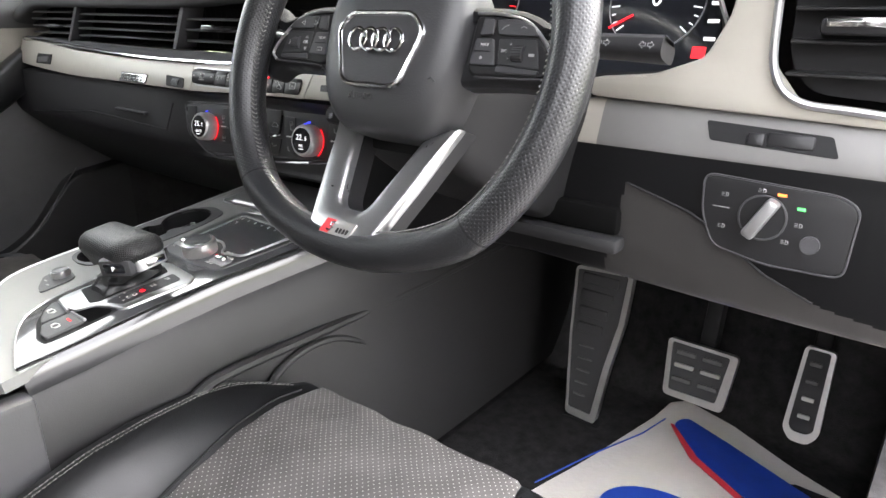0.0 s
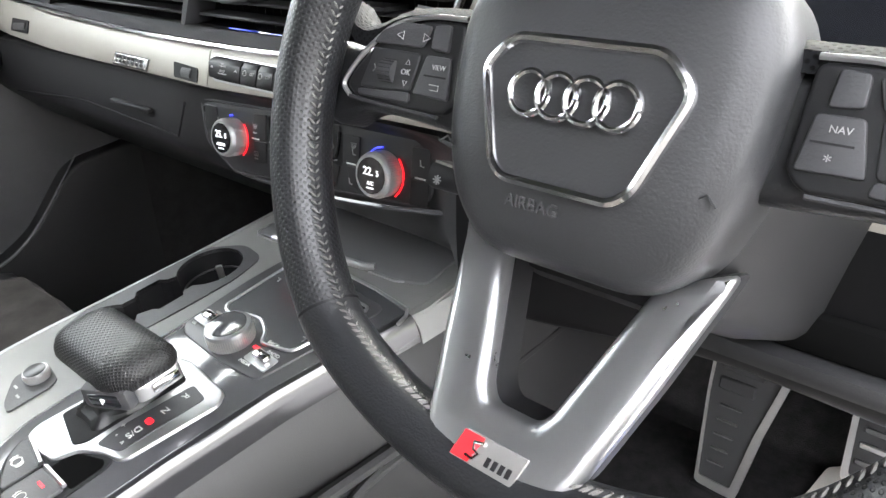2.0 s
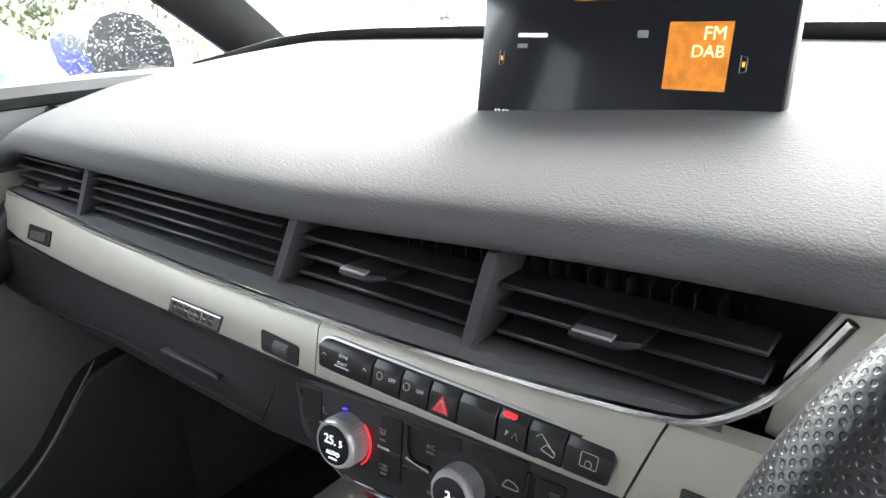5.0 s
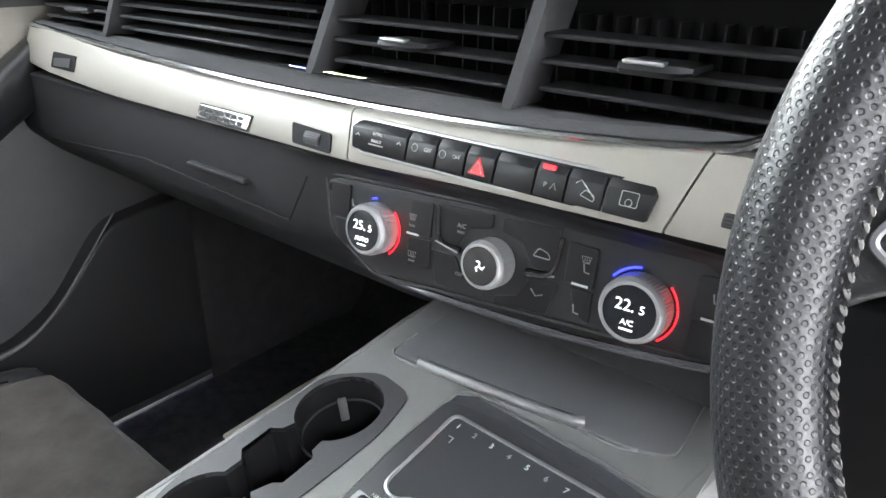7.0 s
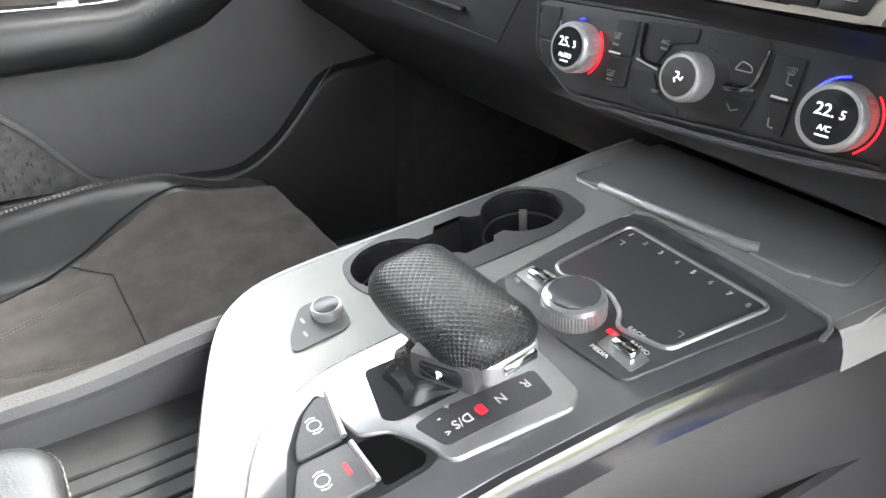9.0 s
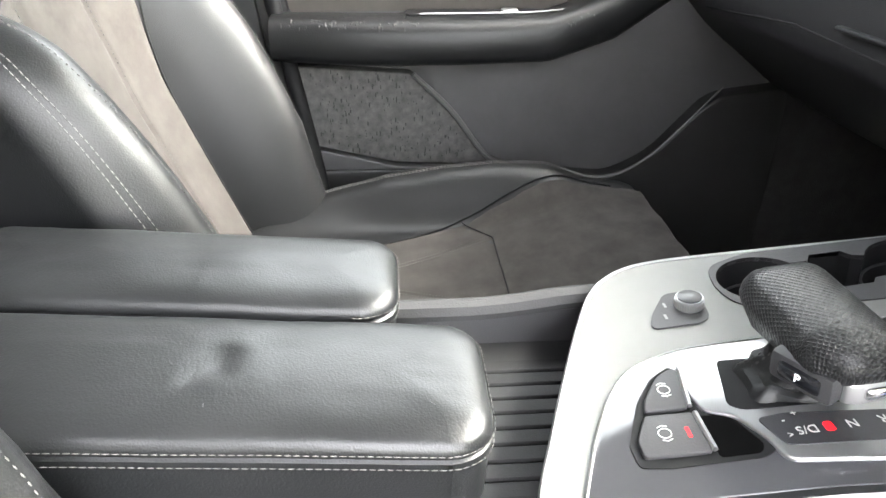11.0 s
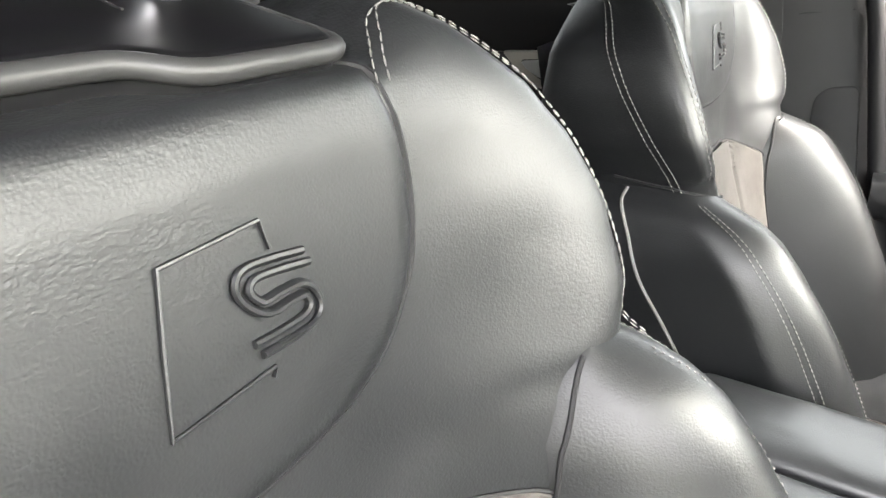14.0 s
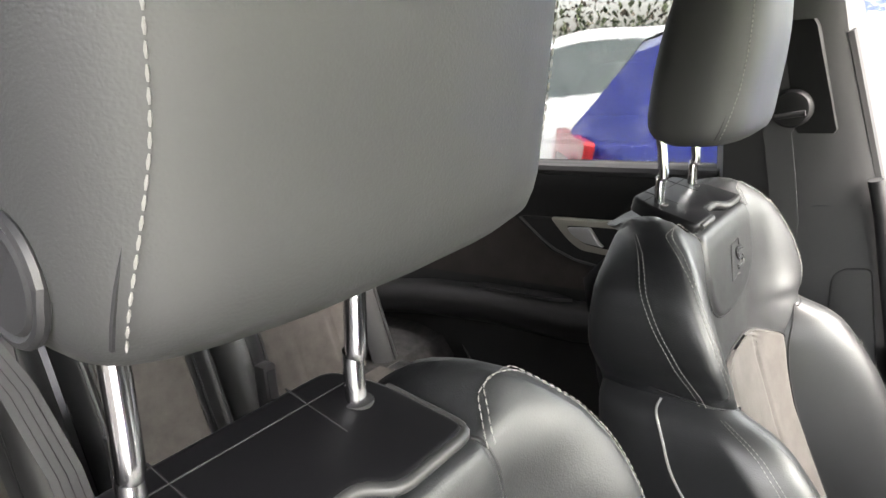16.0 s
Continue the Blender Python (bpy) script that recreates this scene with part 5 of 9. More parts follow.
for cx in (-0.082, 0.115):
    part("dial_ring", tube([(x, y, 0.001) for x, y in ellipse(cx, 0.005, 0.046, 0.046, 40)], 0.0006, 4, closed=True), GREY_PRINT, clus)
    for k in range(25):
        a = math.radians(-130 + 260 * k / 24)
        r0 = 0.036 if k % 3 == 0 else 0.040
        part("scale_mark", tube([(cx + r0 * math.sin(a), 0.005 + r0 * math.cos(a), 0.001), (cx + 0.044 * math.sin(a), 0.005 + 0.044 * math.cos(a), 0.001)], 0.0006, 4), RED_GLOW if (cx < 0 and k > 20) else WHITE_GLOW, clus)
    part("needle", tube([(cx - 0.02, -0.008, 0.0015), (cx - 0.042, -0.021, 0.0015)], 0.0011, 5), RED_GLOW, clus, "red needle")
words("0", 0.02, WHITE_GLOW, clus, Matrix.Translation((0.115, 0.007, 0.001)))
words("1", 0.012, WHITE_GLOW, clus, Matrix.Translation((-0.102, 0.012, 0.001)))
for k, txt in enumerate(("50", "90", "°C")):
    words(txt, 0.0052, WHITE_GLOW, clus, Matrix.Translation((-0.154 + 0.010 * k, -0.033 + 0.024 * k, 0.001)))
for k in range(9):
    part("scale_mark", tube([(-0.164 + 0.0018 * k + 0.00012 * k * k, -0.033 + 0.0058 * k, 0.001), ((-0.160 if k % 2 == 0 else -0.1615) + 0.0018 * k + 0.00012 * k * k, -0.0332 + 0.0058 * k, 0.001)], 0.0006, 4), WHITE_GLOW, clus)
part("level_mark", tube([(-0.1675, -0.033, 0.001), (-0.1655, -0.0275, 0.001)], 0.0008, 4), WHITE_GLOW, clus)
words("-1091.7 mi", 0.008, WHITE_GLOW, clus, Matrix.Translation((0.0, -0.045, 0.001)))
for k in range(4):
    part("scale_mark", cbox(0.166, 0.176, -0.03 + 0.016 * k, -0.027 + 0.016 * k, 0.0, 0.001), WHITE_GLOW, clus)
part("warning_light", cbox(0.158, 0.170, -0.046, -0.036, 0.0, 0.001), RED_GLOW, clus, "red warning light")

# pop-up screen
scr = thing("display_screen", "thin black pop-up screen showing the radio menu", "screen", pose(0.034, 0.70, 1.214, -10, 0, 0))
part("housing", cbox(-0.1065, 0.1065, -0.004, 0.008, -0.02, 0.098, 0.003), BLACK, scr)
S = Matrix(((1, 0, 0, 0), (0, 0, -1, -0.0052), (0, 1, 0, 0), (0, 0, 0, 1)))
part("glass", plate(round_poly([(-0.1045, -0.015), (0.1045, -0.015), (0.1045, 0.096), (-0.1045, 0.096)], 0.003), -0.0015, -0.0004, S), SCREEN, scr, "glossy black glass")
SM = lambda x, z: S @ Matrix.Translation((x, z, 0.0001))
words("Radio: FM/DAB", 0.0072, AMBER_GLOW, scr, SM(-0.01, 0.083))
part("station_bar", plate([(-0.074, 0.0575), (-0.051, 0.0575), (-0.051, 0.0600), (-0.074, 0.0600)], 0, 0.0003, S), WHITE_GLOW, scr)
part("icon_bar", plate([(-0.074, 0.050), (-0.066, 0.050), (-0.066, 0.053), (-0.074, 0.053)], 0, 0.0003, S), GREY_PRINT, scr)
words("13:53", 0.0058, WHITE_GLOW, scr, SM(-0.083, 0.0045))
part("signal_bars", plate([(-0.072, 0.003), (-0.066, 0.003), (-0.066, 0.007)], 0, 0.0003, S), WHITE_GLOW, scr)
ART = mat("amber_picture", (0.62, 0.20, 0.018), 0.5, vary=0.4, vary_size=0.015)
_b = ART.node_tree.nodes["Principled BSDF"]
_b.inputs["Emission Strength"].default_value = 0.009
ART.node_tree.links.new(_b.inputs["Base Color"].links[0].from_socket, _b.inputs["Emission Color"])
part("cover_art", plate([(0.034, 0.027), (0.072, 0.027), (0.072, 0.067), (0.034, 0.067)], 0, 0.0003, S), ART, scr, "amber station picture")
PALE_AMBER = glow("pale_amber", (1.0, 0.72, 0.33), 0.035)
words("FM", 0.011, PALE_AMBER, scr, SM(0.062, 0.060) @ Matrix.Translation((0, 0, 0.0004)))
words("DAB", 0.010, PALE_AMBER, scr, SM(0.059, 0.0495) @ Matrix.Translation((0, 0, 0.0004)))
part("dab_icon", plate([(0.014, 0.0575), (0.021, 0.0575), (0.021, 0.062), (0.014, 0.062)], 0, 0.0003, S), GREY_PRINT, scr)
for xx in (-0.0865, 0.0805):
    part("side_tab", tube([S @ Vector((xx + x, 0.043 + y, 0.0002)) for x, y in ((-0.0018, 0.005), (0.0018, 0.004), (0.0018, -0.004), (-0.0018, -0.005))], 0.0003, 4, closed=True), GREY_PRINT, scr)
    part("tab_light", plate([(xx - 0.0007, 0.0415), (xx + 0.0007, 0.0415), (xx + 0.0007, 0.0445), (xx - 0.0007, 0.0445)], 0, 0.0003, S), AMBER_GLOW, scr, "small amber mark")
part("slot_frame", plate(round_poly([(-0.113, -0.008), (0.115, -0.008), (0.115, 0.018), (-0.113, 0.018)], 0.008), -0.03, 0.0015, pose(0.034, 0.70, 1.213, 8, 0, 0), bevel=0.002), mat("slot_trim", (0.35, 0.35, 0.34), 0.4, metal=0.6), dash, "satin slot frame round the screen")

# climate panel
DIAL = mat("silver_dial_metal", (0.46, 0.46, 0.46), 0.33, metal=0.55)
PIANO = mat("gloss_black_plastic", (0.006, 0.006, 0.007), 0.08, coat=0.5)
CP = frame_at((0.0, 0.5735, 0.991), (1, 0.05, 0.012), (0, -0.985, 0.17))
clim = thing("climate_panel", "black climate control panel with three silver dials", "control panel", CP)
part("panel", plate(round_poly([(-0.160, 0.030), (0.150, 0.040), (0.157, 0.030), (0.155, -0.012), (0.14, -0.020), (-0.105, -0.036), (-0.15, -0.012)], 0.008), -0.01, 0.0, bevel=0.001), mat("satin_black_panel", (0.022, 0.022, 0.024), 0.5), clim)
part("panel_rim", tube([(x, y, 0.0) for x, y in round_poly([(-0.162, 0.032), (0.150, 0.0415), (0.159, 0.030), (0.157, -0.013), (0.14, -0.0215), (-0.105, -0.038), (-0.152, -0.012)], 0.008)], 0.0012, 5, closed=True), GREY, clim)


def key(pts, nm="key"):
    part(nm, plate(round_poly(pts, 0.002), -0.001, 0.0016, bevel=0.0006), BLACK, clim)


def seat_icon(x, y):
    part("seat_mark", tube([(x - 0.0022, y + 0.0032, 0.0018), (x - 0.0012, y - 0.0018, 0.0018), (x + 0.0022, y - 0.0022, 0.0018)], 0.0006, 4), GREY_PRINT, clim)


def screen_icon(x, y, fan):
    half = 0.0034
    part("glass_mark", tube([(px, py, 0.0018) for px, py in ((x - half, y + 0.0020), (x + half, y + 0.0020), (x + half * (0.6 if fan else 1), y - 0.0018), (x - half * (0.6 if fan else 1), y - 0.0018))], 0.0003, 4, closed=True), GREY_PRINT, clim)
    for k in (-1, 0, 1):
        part("heat_mark", tube([(x + k * 0.0014, y - 0.0026, 0.0018), (x + k * 0.0014 + 0.0004, y, 0.0018), (x + k * 0.0014, y + 0.0012, 0.0018)], 0.00025, 4), GREY_PRINT, clim)


for cx in (-0.103, 0.104):
    key([(cx - 0.05, 0.027), (cx - 0.03, 0.027), (cx - 0.03, 0.001), (cx - 0.05, 0.001)])
    key([(cx + 0.03, 0.028), (cx + 0.05, 0.029), (cx + 0.05, 0.003), (cx + 0.03, 0.002)])
    key([(cx + 0.03, 0.0005), (cx + 0.05, 0.0015), (cx + 0.05, -0.02), (cx + 0.03, -0.022)])
    key([(cx - 0.045, -0.001), (cx - 0.03, -0.001), (cx - 0.03, -0.022), (cx - 0.04, -0.018)])
    for dx, dz in (((-0.025, 0.0025), (0.034, 0.0030)) if cx < 0 else ((-0.039, 0.0015), (0.041, 0.0030))):
        part("key_light", plate([(cx + dx - 0.0055, dz - 0.0006), (cx + dx + 0.0055, dz - 0.0006), (cx + dx + 0.0055, dz + 0.0008), (cx + dx - 0.0055, dz + 0.0008)], 0.0014, 0.0022), WHITE_PRINT, clim, "pale indicator bar")
    seat_icon(*((cx - 0.025, 0.0135) if cx < 0 else (cx + 0.042, 0.0155)))
    if cx < 0:
        screen_icon(cx + 0.033, 0.0155, True)
        words("MAX", 0.0026, GREY_PRINT, clim, Matrix.Translation((cx + 0.033, 0.0090, 0.0017)))
        screen_icon(cx + 0.035, -0.0120, False)
        words("REAR", 0.0024, GREY_PRINT, clim, Matrix.Translation((cx + 0.035, -0.0170, 0.0017)))
    else:
        screen_icon(cx - 0.037, 0.0185, True)
        seat_icon(cx - 0.036, 0.0125)
        seat_icon(cx - 0.039, -0.0150)
key([(-0.050, 0.030), (-0.003, 0.032), (-0.003, 0.022), (-0.022, 0.018), (-0.030, 0.002), (-0.046, 0.001)])
key([(0.005, 0.032), (0.048, 0.034), (0.045, 0.004), (0.030, 0.004), (0.022, 0.018), (0.005, 0.022)])
key([(-0.052, -0.004), (-0.030, -0.004), (-0.022, -0.018), (-0.003, -0.023), (-0.003, -0.030), (-0.045, -0.028)])
key([(0.005, -0.023), (0.022, -0.018), (0.030, -0.003), (0.05, -0.003), (0.045, -0.024), (0.005, -0.029)])
for pts in ([(-0.052, 0.026), (-0.048, 0.003), (-0.028, -0.001)], [(0.052, 0.026), (0.047, 0.002), (0.028, -0.002)]):
    part("gloss_valley", tube([(p.x * 0.93, p.y + 0.002, 0.0004) for p in smooth_path([(x, y, 0) for x, y in pts], 4)], 0.0034, 6, flat=0.5), PIANO, clim, "gloss black channel")
    part("key_trim", tube([(p.x, p.y, 0.0016) for p in smooth_path([(x, y, 0) for x, y in pts[1:]], 4)], 0.0007, 5), SATIN, clim, "thin chrome line")
words("A/C", 0.0045, GREY_PRINT, clim, Matrix.Translation((-0.027, 0.0185, 0.0017)))
words("MAX", 0.0030, GREY_PRINT, clim, Matrix.Translation((-0.027, 0.0140, 0.0017)))
words("OFF", 0.0036, GREY_PRINT, clim, Matrix.Translation((-0.025, -0.0160, 0.0017)))
part("recirculation_mark", tube([(x, y, 0.0018) for x, y in round_poly([(0.030, 0.012), (0.043, 0.012), (0.041, 0.016), (0.034, 0.018)], 0.002)], 0.0005, 4, closed=True), GREY_PRINT, clim)
part("airflow_mark", tube([(0.032, -0.010, 0.0018), (0.036, -0.014, 0.0018), (0.041, -0.012, 0.0018)], 0.0005, 4), GREY_PRINT, clim)
part("sensor", tube([(-0.153, 0.022, -0.002), (-0.153, 0.022, 0.0012)], 0.0035, 10), MATT, clim)
for cx, r, main, sub in ((-0.103, 0.0192, "25.5", "AUTO"), (0.001, 0.0165, "", ""), (0.104, 0.0200, "22.5", "A/C")):
    kn = part("dial", tube([(cx, 0, -0.002), (cx, 0, 0.014), (cx, 0, 0.0165), (cx, 0, 0.018), (cx, 0, 0.018)], [r * 1.0, r, r * 0.97, r * 0.90, r * 0.80], 48), DIAL, clim, "knurled silver dial")
    kb = bmesh.new()
    for i in range(60):
        a = 2 * math.pi * i / 60
        tube([(cx + r * 1.005 * math.cos(a), r * 1.005 * math.sin(a), 0.001), (cx + r * 1.005 * math.cos(a), r * 1.005 * math.sin(a), 0.0135)], 0.0005, 4, bm=kb)
    part("knurling", kb, DIAL, kn)
    part("dial_face", tube([(cx, 0, 0.012), (cx, 0, 0.0184)], r * 0.80, 32), SCREEN, kn, "glossy black face")
    if main:
        words(main[:-1], 0.0100, WHITE_GLOW, kn, Matrix.Translation((cx - 0.003, 0.0035, 0.0187)))
        words(main[-1], 0.0072, WHITE_GLOW, kn, Matrix.Translation((cx + 0.0075, 0.0028, 0.0187)))
        words(sub, 0.0048, WHITE_GLOW, kn, Matrix.Translation((cx, -0.0065, 0.0187)))
        part("digit_line", plate([(cx - 0.004, -0.0112), (cx + 0.004, -0.0112), (cx + 0.004, -0.0102), (cx - 0.004, -0.0102)], 0.0184, 0.0189), WHITE_GLOW, kn)
        arc = [(cx + (r + 0.0028) * math.cos(math.radians(a)), (r + 0.0028) * math.sin(math.radians(a)), 0.0018) for a in range(-52, 46, 6)]
        part("warm_arc", tube(arc, 0.0006, 6), RED_GLOW, clim, "glowing red arc")
        arc = [(cx + (r + 0.003) * math.cos(math.radians(a)), (r + 0.003) * math.sin(math.radians(a)), 0.0018) for a in range(96, 146 if cx > 0 else 112, 6)]
        part("cool_arc", tube(arc, 0.0007, 6), BLUE_GLOW, clim, "glowing blue arc")
    else:
        for k in range(3):
            a = math.radians(90 + 120 * k)
            part("fan_mark", tube([(cx, 0, 0.0186), (cx + 0.003 * math.cos(a), 0.003 * math.sin(a), 0.0186), (cx + 0.004 * math.cos(a + 0.7), 0.004 * math.sin(a + 0.7), 0.0186)], 0.0006, 4), WHITE_GLOW, kn)
part("chrome_strip", tube(smooth_path([(-0.122, 0.576, 0.958), (-0.095, 0.567, 0.951), (0.0, 0.566, 0.955), (0.09, 0.568, 0.963), (0.18, 0.573, 0.976)], 6), 0.0026, 6, flat=0.7), GLOSS, dash, "gloss grey strip below the climate panel")

# light switch panel
lsp = thing("light_switch_panel", "dark grey light switch panel with rotary knob", "switch", frame_at((0.652, 0.600, 0.985), (1, 0, -0.01), (0, -1, 0.05)))
part("panel", plate(round_poly([(-0.060, 0.033), (0.045, 0.030), (0.060, 0.022), (0.058, -0.034), (0.0, -0.036), (-0.045, -0.028), (-0.058, 0.0)], 0.010), -0.006, 0.002, bevel=0.001), mat("switch_panel_black", (0.011, 0.011, 0.012), 0.4), lsp)
part("dial", tube([(-0.008, 0.004, 0), (-0.008, 0.004, 0.006)], 0.019, 28), BLACK, lsp)
part("dial_ring", tube([(x - 0.008, y + 0.004, 0.0062) for x, y in ellipse(0, 0, 0.0188, 0.0188, 32)], 0.0009, 6, closed=True), GREY, lsp)
part("dial_grip", cbox(-0.0055, 0.0055, -0.019, 0.019, 0.005, 0.018, 0.003, m=Matrix.Translation((-0.008, 0.004, 0)) @ Matrix.Rotation(radians(-28), 4, "Z")), SATIN, lsp, "silver rotary grip")
part("button", tube([(0.031, -0.012, 0), (0.031, -0.012, 0.006)], 0.0075, 16), GREY, lsp)
part("lit_mark", cbox(0.000, 0.007, 0.0235, 0.0258, 0.0018, 0.0026), ORANGE_GLOW, lsp, "lit orange mark")
part("lit_mark", cbox(0.0165, 0.0225, 0.0145, 0.0168, 0.0018, 0.0026), GREEN_GLOW, lsp, "lit green mark")
for xx, zz in ((-0.012, 0.026), (-0.041, 0.018), (-0.040, -0.010), (0.020, 0.002), (0.012, -0.014)):
    part("symbol_mark", tube([(xx + 0.0026 * math.cos(a), zz + 0.0019 * math.sin(a), 0.0021) for a in (-1.4, -0.7, 0.0, 0.7, 1.4)], 0.0004, 4, closed=True), GREY_PRINT, lsp)
    for k in (-1, 0, 1):
        part("symbol_mark", tube([(xx - 0.0008, zz + 0.0013 * k, 0.0021), (xx - 0.0034, zz + 0.0013 * k, 0.0021)], 0.0003, 4), GREY_PRINT, lsp)
part("symbol_line", cbox(-0.05, -0.036, 0.006, 0.0068, 0.0018, 0.0024), GREY_PRINT, lsp)
part("panel_rim", tube([(x, y, 0.0015) for x, y in round_poly([(-0.061, 0.034), (0.046, 0.031), (0.061, 0.023), (0.059, -0.035), (0.0, -0.037), (-0.046, -0.029), (-0.059, 0.0)], 0.010)], 0.0010, 5, closed=True), GREY, lsp)

# ---- centre console ----
CON = Matrix.Translation((0, 0.347, 0.851)) @ Matrix.Rotation(math.atan(0.13), 4, "X")
K = math.sqrt(1 + 0.13 ** 2)
cs = lambda pts: [(x, (y - 0.347) * K) for x, y in pts]
console = thing("centre_console", "centre console with pale satin aluminium and gloss grey top", "console", CON)


def cup_outline(grow=0.0):
    a, b, r1, r2 = (-0.082, 0.501), (-0.086, 0.383), 0.0345 + grow, 0.0335 + grow
    pts = []
    for d in range(-62, 243, 8):
        t = math.radians(d)
        pts.append((a[0] + r1 * 0.93 * math.cos(t), a[1] + r1 * math.sin(t)))
    pts += [(-0.100 - grow * 0.5, 0.462), (-0.108 - grow, 0.457), (-0.108 - grow, 0.432), (-0.100 - grow * 0.5, 0.426)]
    for d in range(118, 423, 8):
        t = math.radians(d)
        pts.append((b[0] + r2 * 0.93 * math.cos(t), b[1] + r2 * math.sin(t)))
    pts += [(-0.066 + grow * 0.5, 0.426), (-0.060 + grow, 0.430), (-0.060 + grow, 0.456), (-0.066 + grow * 0.5, 0.460)]
    return pts


for tx, ty, ta in ((-0.1050, 0.5205, 52), (-0.0860, 0.4140, 0)):
    part("cup_spring", cbox(-0.0035, 0.0035, -0.0020, 0.0020, -0.040, -0.018, 0.001, m=Matrix.Translation((tx, (ty - 0.347) * K, 0)) @ Matrix.Rotation(radians(ta), 4, "Z")), STEEL, console, "small steel cup spring")
soften = lambda pts, n=4: [(p.x, p.y) for p in smooth_path([(x, y, 0) for x, y in pts], n)]
outer = [(-0.112, 0.66), (-0.117, 0.61), (-0.120, 0.50), (-0.127, 0.40), (-0.131, 0.335), (-0.129, 0.295), (-0.116, 0.268), (-0.093, 0.249), (-0.05, 0.229), (0.0, 0.209), (0.05, 0.190), (0.096, 0.174), (0.112, 0.180), (0.110, 0.25), (0.114, 0.33), (0.124, 0.42), (0.140, 0.50), (0.158, 0.57), (0.160, 0.66)]
outer = outer[:3] + soften(outer[3:13]) + outer[13:]
part("aluminium_top", plate(cs(outer), -0.012, 0.0, holes=[cs(cup_outline(0.0035))], bevel=0.0), CONSOLE_SILVER, console, "pale satin aluminium top plate")
part("top_edge", tube([(x, y, -0.001) for x, y in cs(outer[:36])], 0.0024, 6), SATIN, console, "bright edge of the top plate")
gl = [(-0.014, 0.345), (-0.0145, 0.30), (-0.010, 0.275), (0.002, 0.250), (0.025, 0.231), (0.059, 0.214), (0.102, 0.197), (0.108, 0.25), (0.112, 0.33), (0.122, 0.42), (0.138, 0.50), (0.149, 0.552), (0.10, 0.561), (-0.005, 0.567), (-0.018, 0.560), (-0.021, 0.50), (-0.017, 0.42)]
part("gloss_panel", plate(cs(soften(gl[:7]) + gl[7:]), 0.0, 0.0022, bevel=0.0012), GLOSS, console, "gloss grey lacquered panel")
part("gloss_edge", tube([(x, y, 0.0018) for x, y in cs([gl[-4], gl[-3], gl[-2], gl[-1]] + soften(gl[:7]))], 0.0011, 5), SATIN, console)
part("gloss_edge", tube([(x, y, 0.002) for x, y in cs([(0.153, 0.535), (0.151, 0.548), (0.145, 0.556), (0.10, 0.5625), (-0.005, 0.569), (-0.018, 0.562)])], 0.0018, 5), SATIN, console, "bright edge line")
# rounded gloss flank on the driver's side
rows = []
for x, y in ((0.102, 0.197), (0.108, 0.25), (0.112, 0.33), (0.122, 0.42), (0.138, 0.50), (0.150, 0.552)):
    s = (y - 0.347) * K
    rows.append([(x, s, 0.0018), (x + 0.004, s, 0.0005), (x + 0.007, s, -0.004), (x + 0.009, s, -0.012), (x + 0.011, s, -0.026)])
part("gloss_flank", grid_mesh(rows), mat("gloss_dark_flank", (0.022, 0.022, 0.024), 0.16, coat=0.4), console, "gloss grey side band")
rows = []
for x, y in ((0.150, 0.554), (0.158, 0.60), (0.162, 0.66)):
    s = (y - 0.347) * K
    rows.append([(x - 0.004, s, 0.0004), (x + 0.004, s, -0.003), (x + 0.009, s, -0.014), (x + 0.011, s, -0.030)])
part("aluminium_flank", grid_mesh(rows), CONSOLE_SILVER, console)

# cup holders
well = cup_outline(0.0)
part("cup_plate", plate(cs(round_poly([(-0.046, 0.541), (-0.084, 0.547), (-0.118, 0.520), (-0.121, 0.46), (-0.124, 0.385), (-0.112, 0.350), (-0.080, 0.344), (-0.055, 0.352), (-0.046, 0.38), (-0.040, 0.45), (-0.038, 0.50)], 0.012)), -0.003, 0.0012, holes=[cs(well)]), GREY, console, "dark grey cup holder frame")
cw = cs(well)
part("cup_well", grid_mesh([[(x, y, h) for x, y in cw] for h in (0.0008, -0.02, -0.045)] + [[(-0.084 + (x + 0.084) * 0.92, 0.097 + (y - 0.097) * 0.97, -0.060) for x, y in cw]], closed=True, cap_end=True), MATT, console, "black cup wells")
for cy, r in ((0.501, 0.033), (0.383, 0.032)):
    part("cup_ring", tube([(x, y, -0.022) for x, y in cs(ellipse(-0.083, cy, r * 0.92, r, 32))], 0.0012, 5, closed=True), GREY, console)
    part("cup_grip", cbox(-0.003, 0.003, -0.003, 0.003, -0.034, -0.014, 0.001, m=Matrix.Translation((-0.060, (cy + 0.006 - 0.347) * K, 0))), STEEL, console, "small grey cup grip")
# lid in front
part("tray_lid", plate(cs(round_poly([(-0.093, 0.569), (0.0, 0.5755), (0.113, 0.585), (0.136, 0.594), (0.132, 0.672), (-0.087, 0.668)], 0.008)), 0.0, 0.0028, bevel=0.001), mat("satin_dark_lid", (0.155, 0.156, 0.16), 0.36, rough_vary=0.04, vary=0.05), console, "dark satin sliding lid")
part("lid_handle", tube([(x, y, 0.0042) for x, y in cs([(p.x, p.y) for p in smooth_path([(-0.064, 0.5700, 0), (-0.040, 0.5720, 0), (0.0, 0.5755, 0), (0.040, 0.5795, 0), (0.064, 0.5825, 0), (0.074, 0.5870, 0)], 5)])], 0.0040, 10, flat=0.75), SATIN, console, "satin silver lid handle")
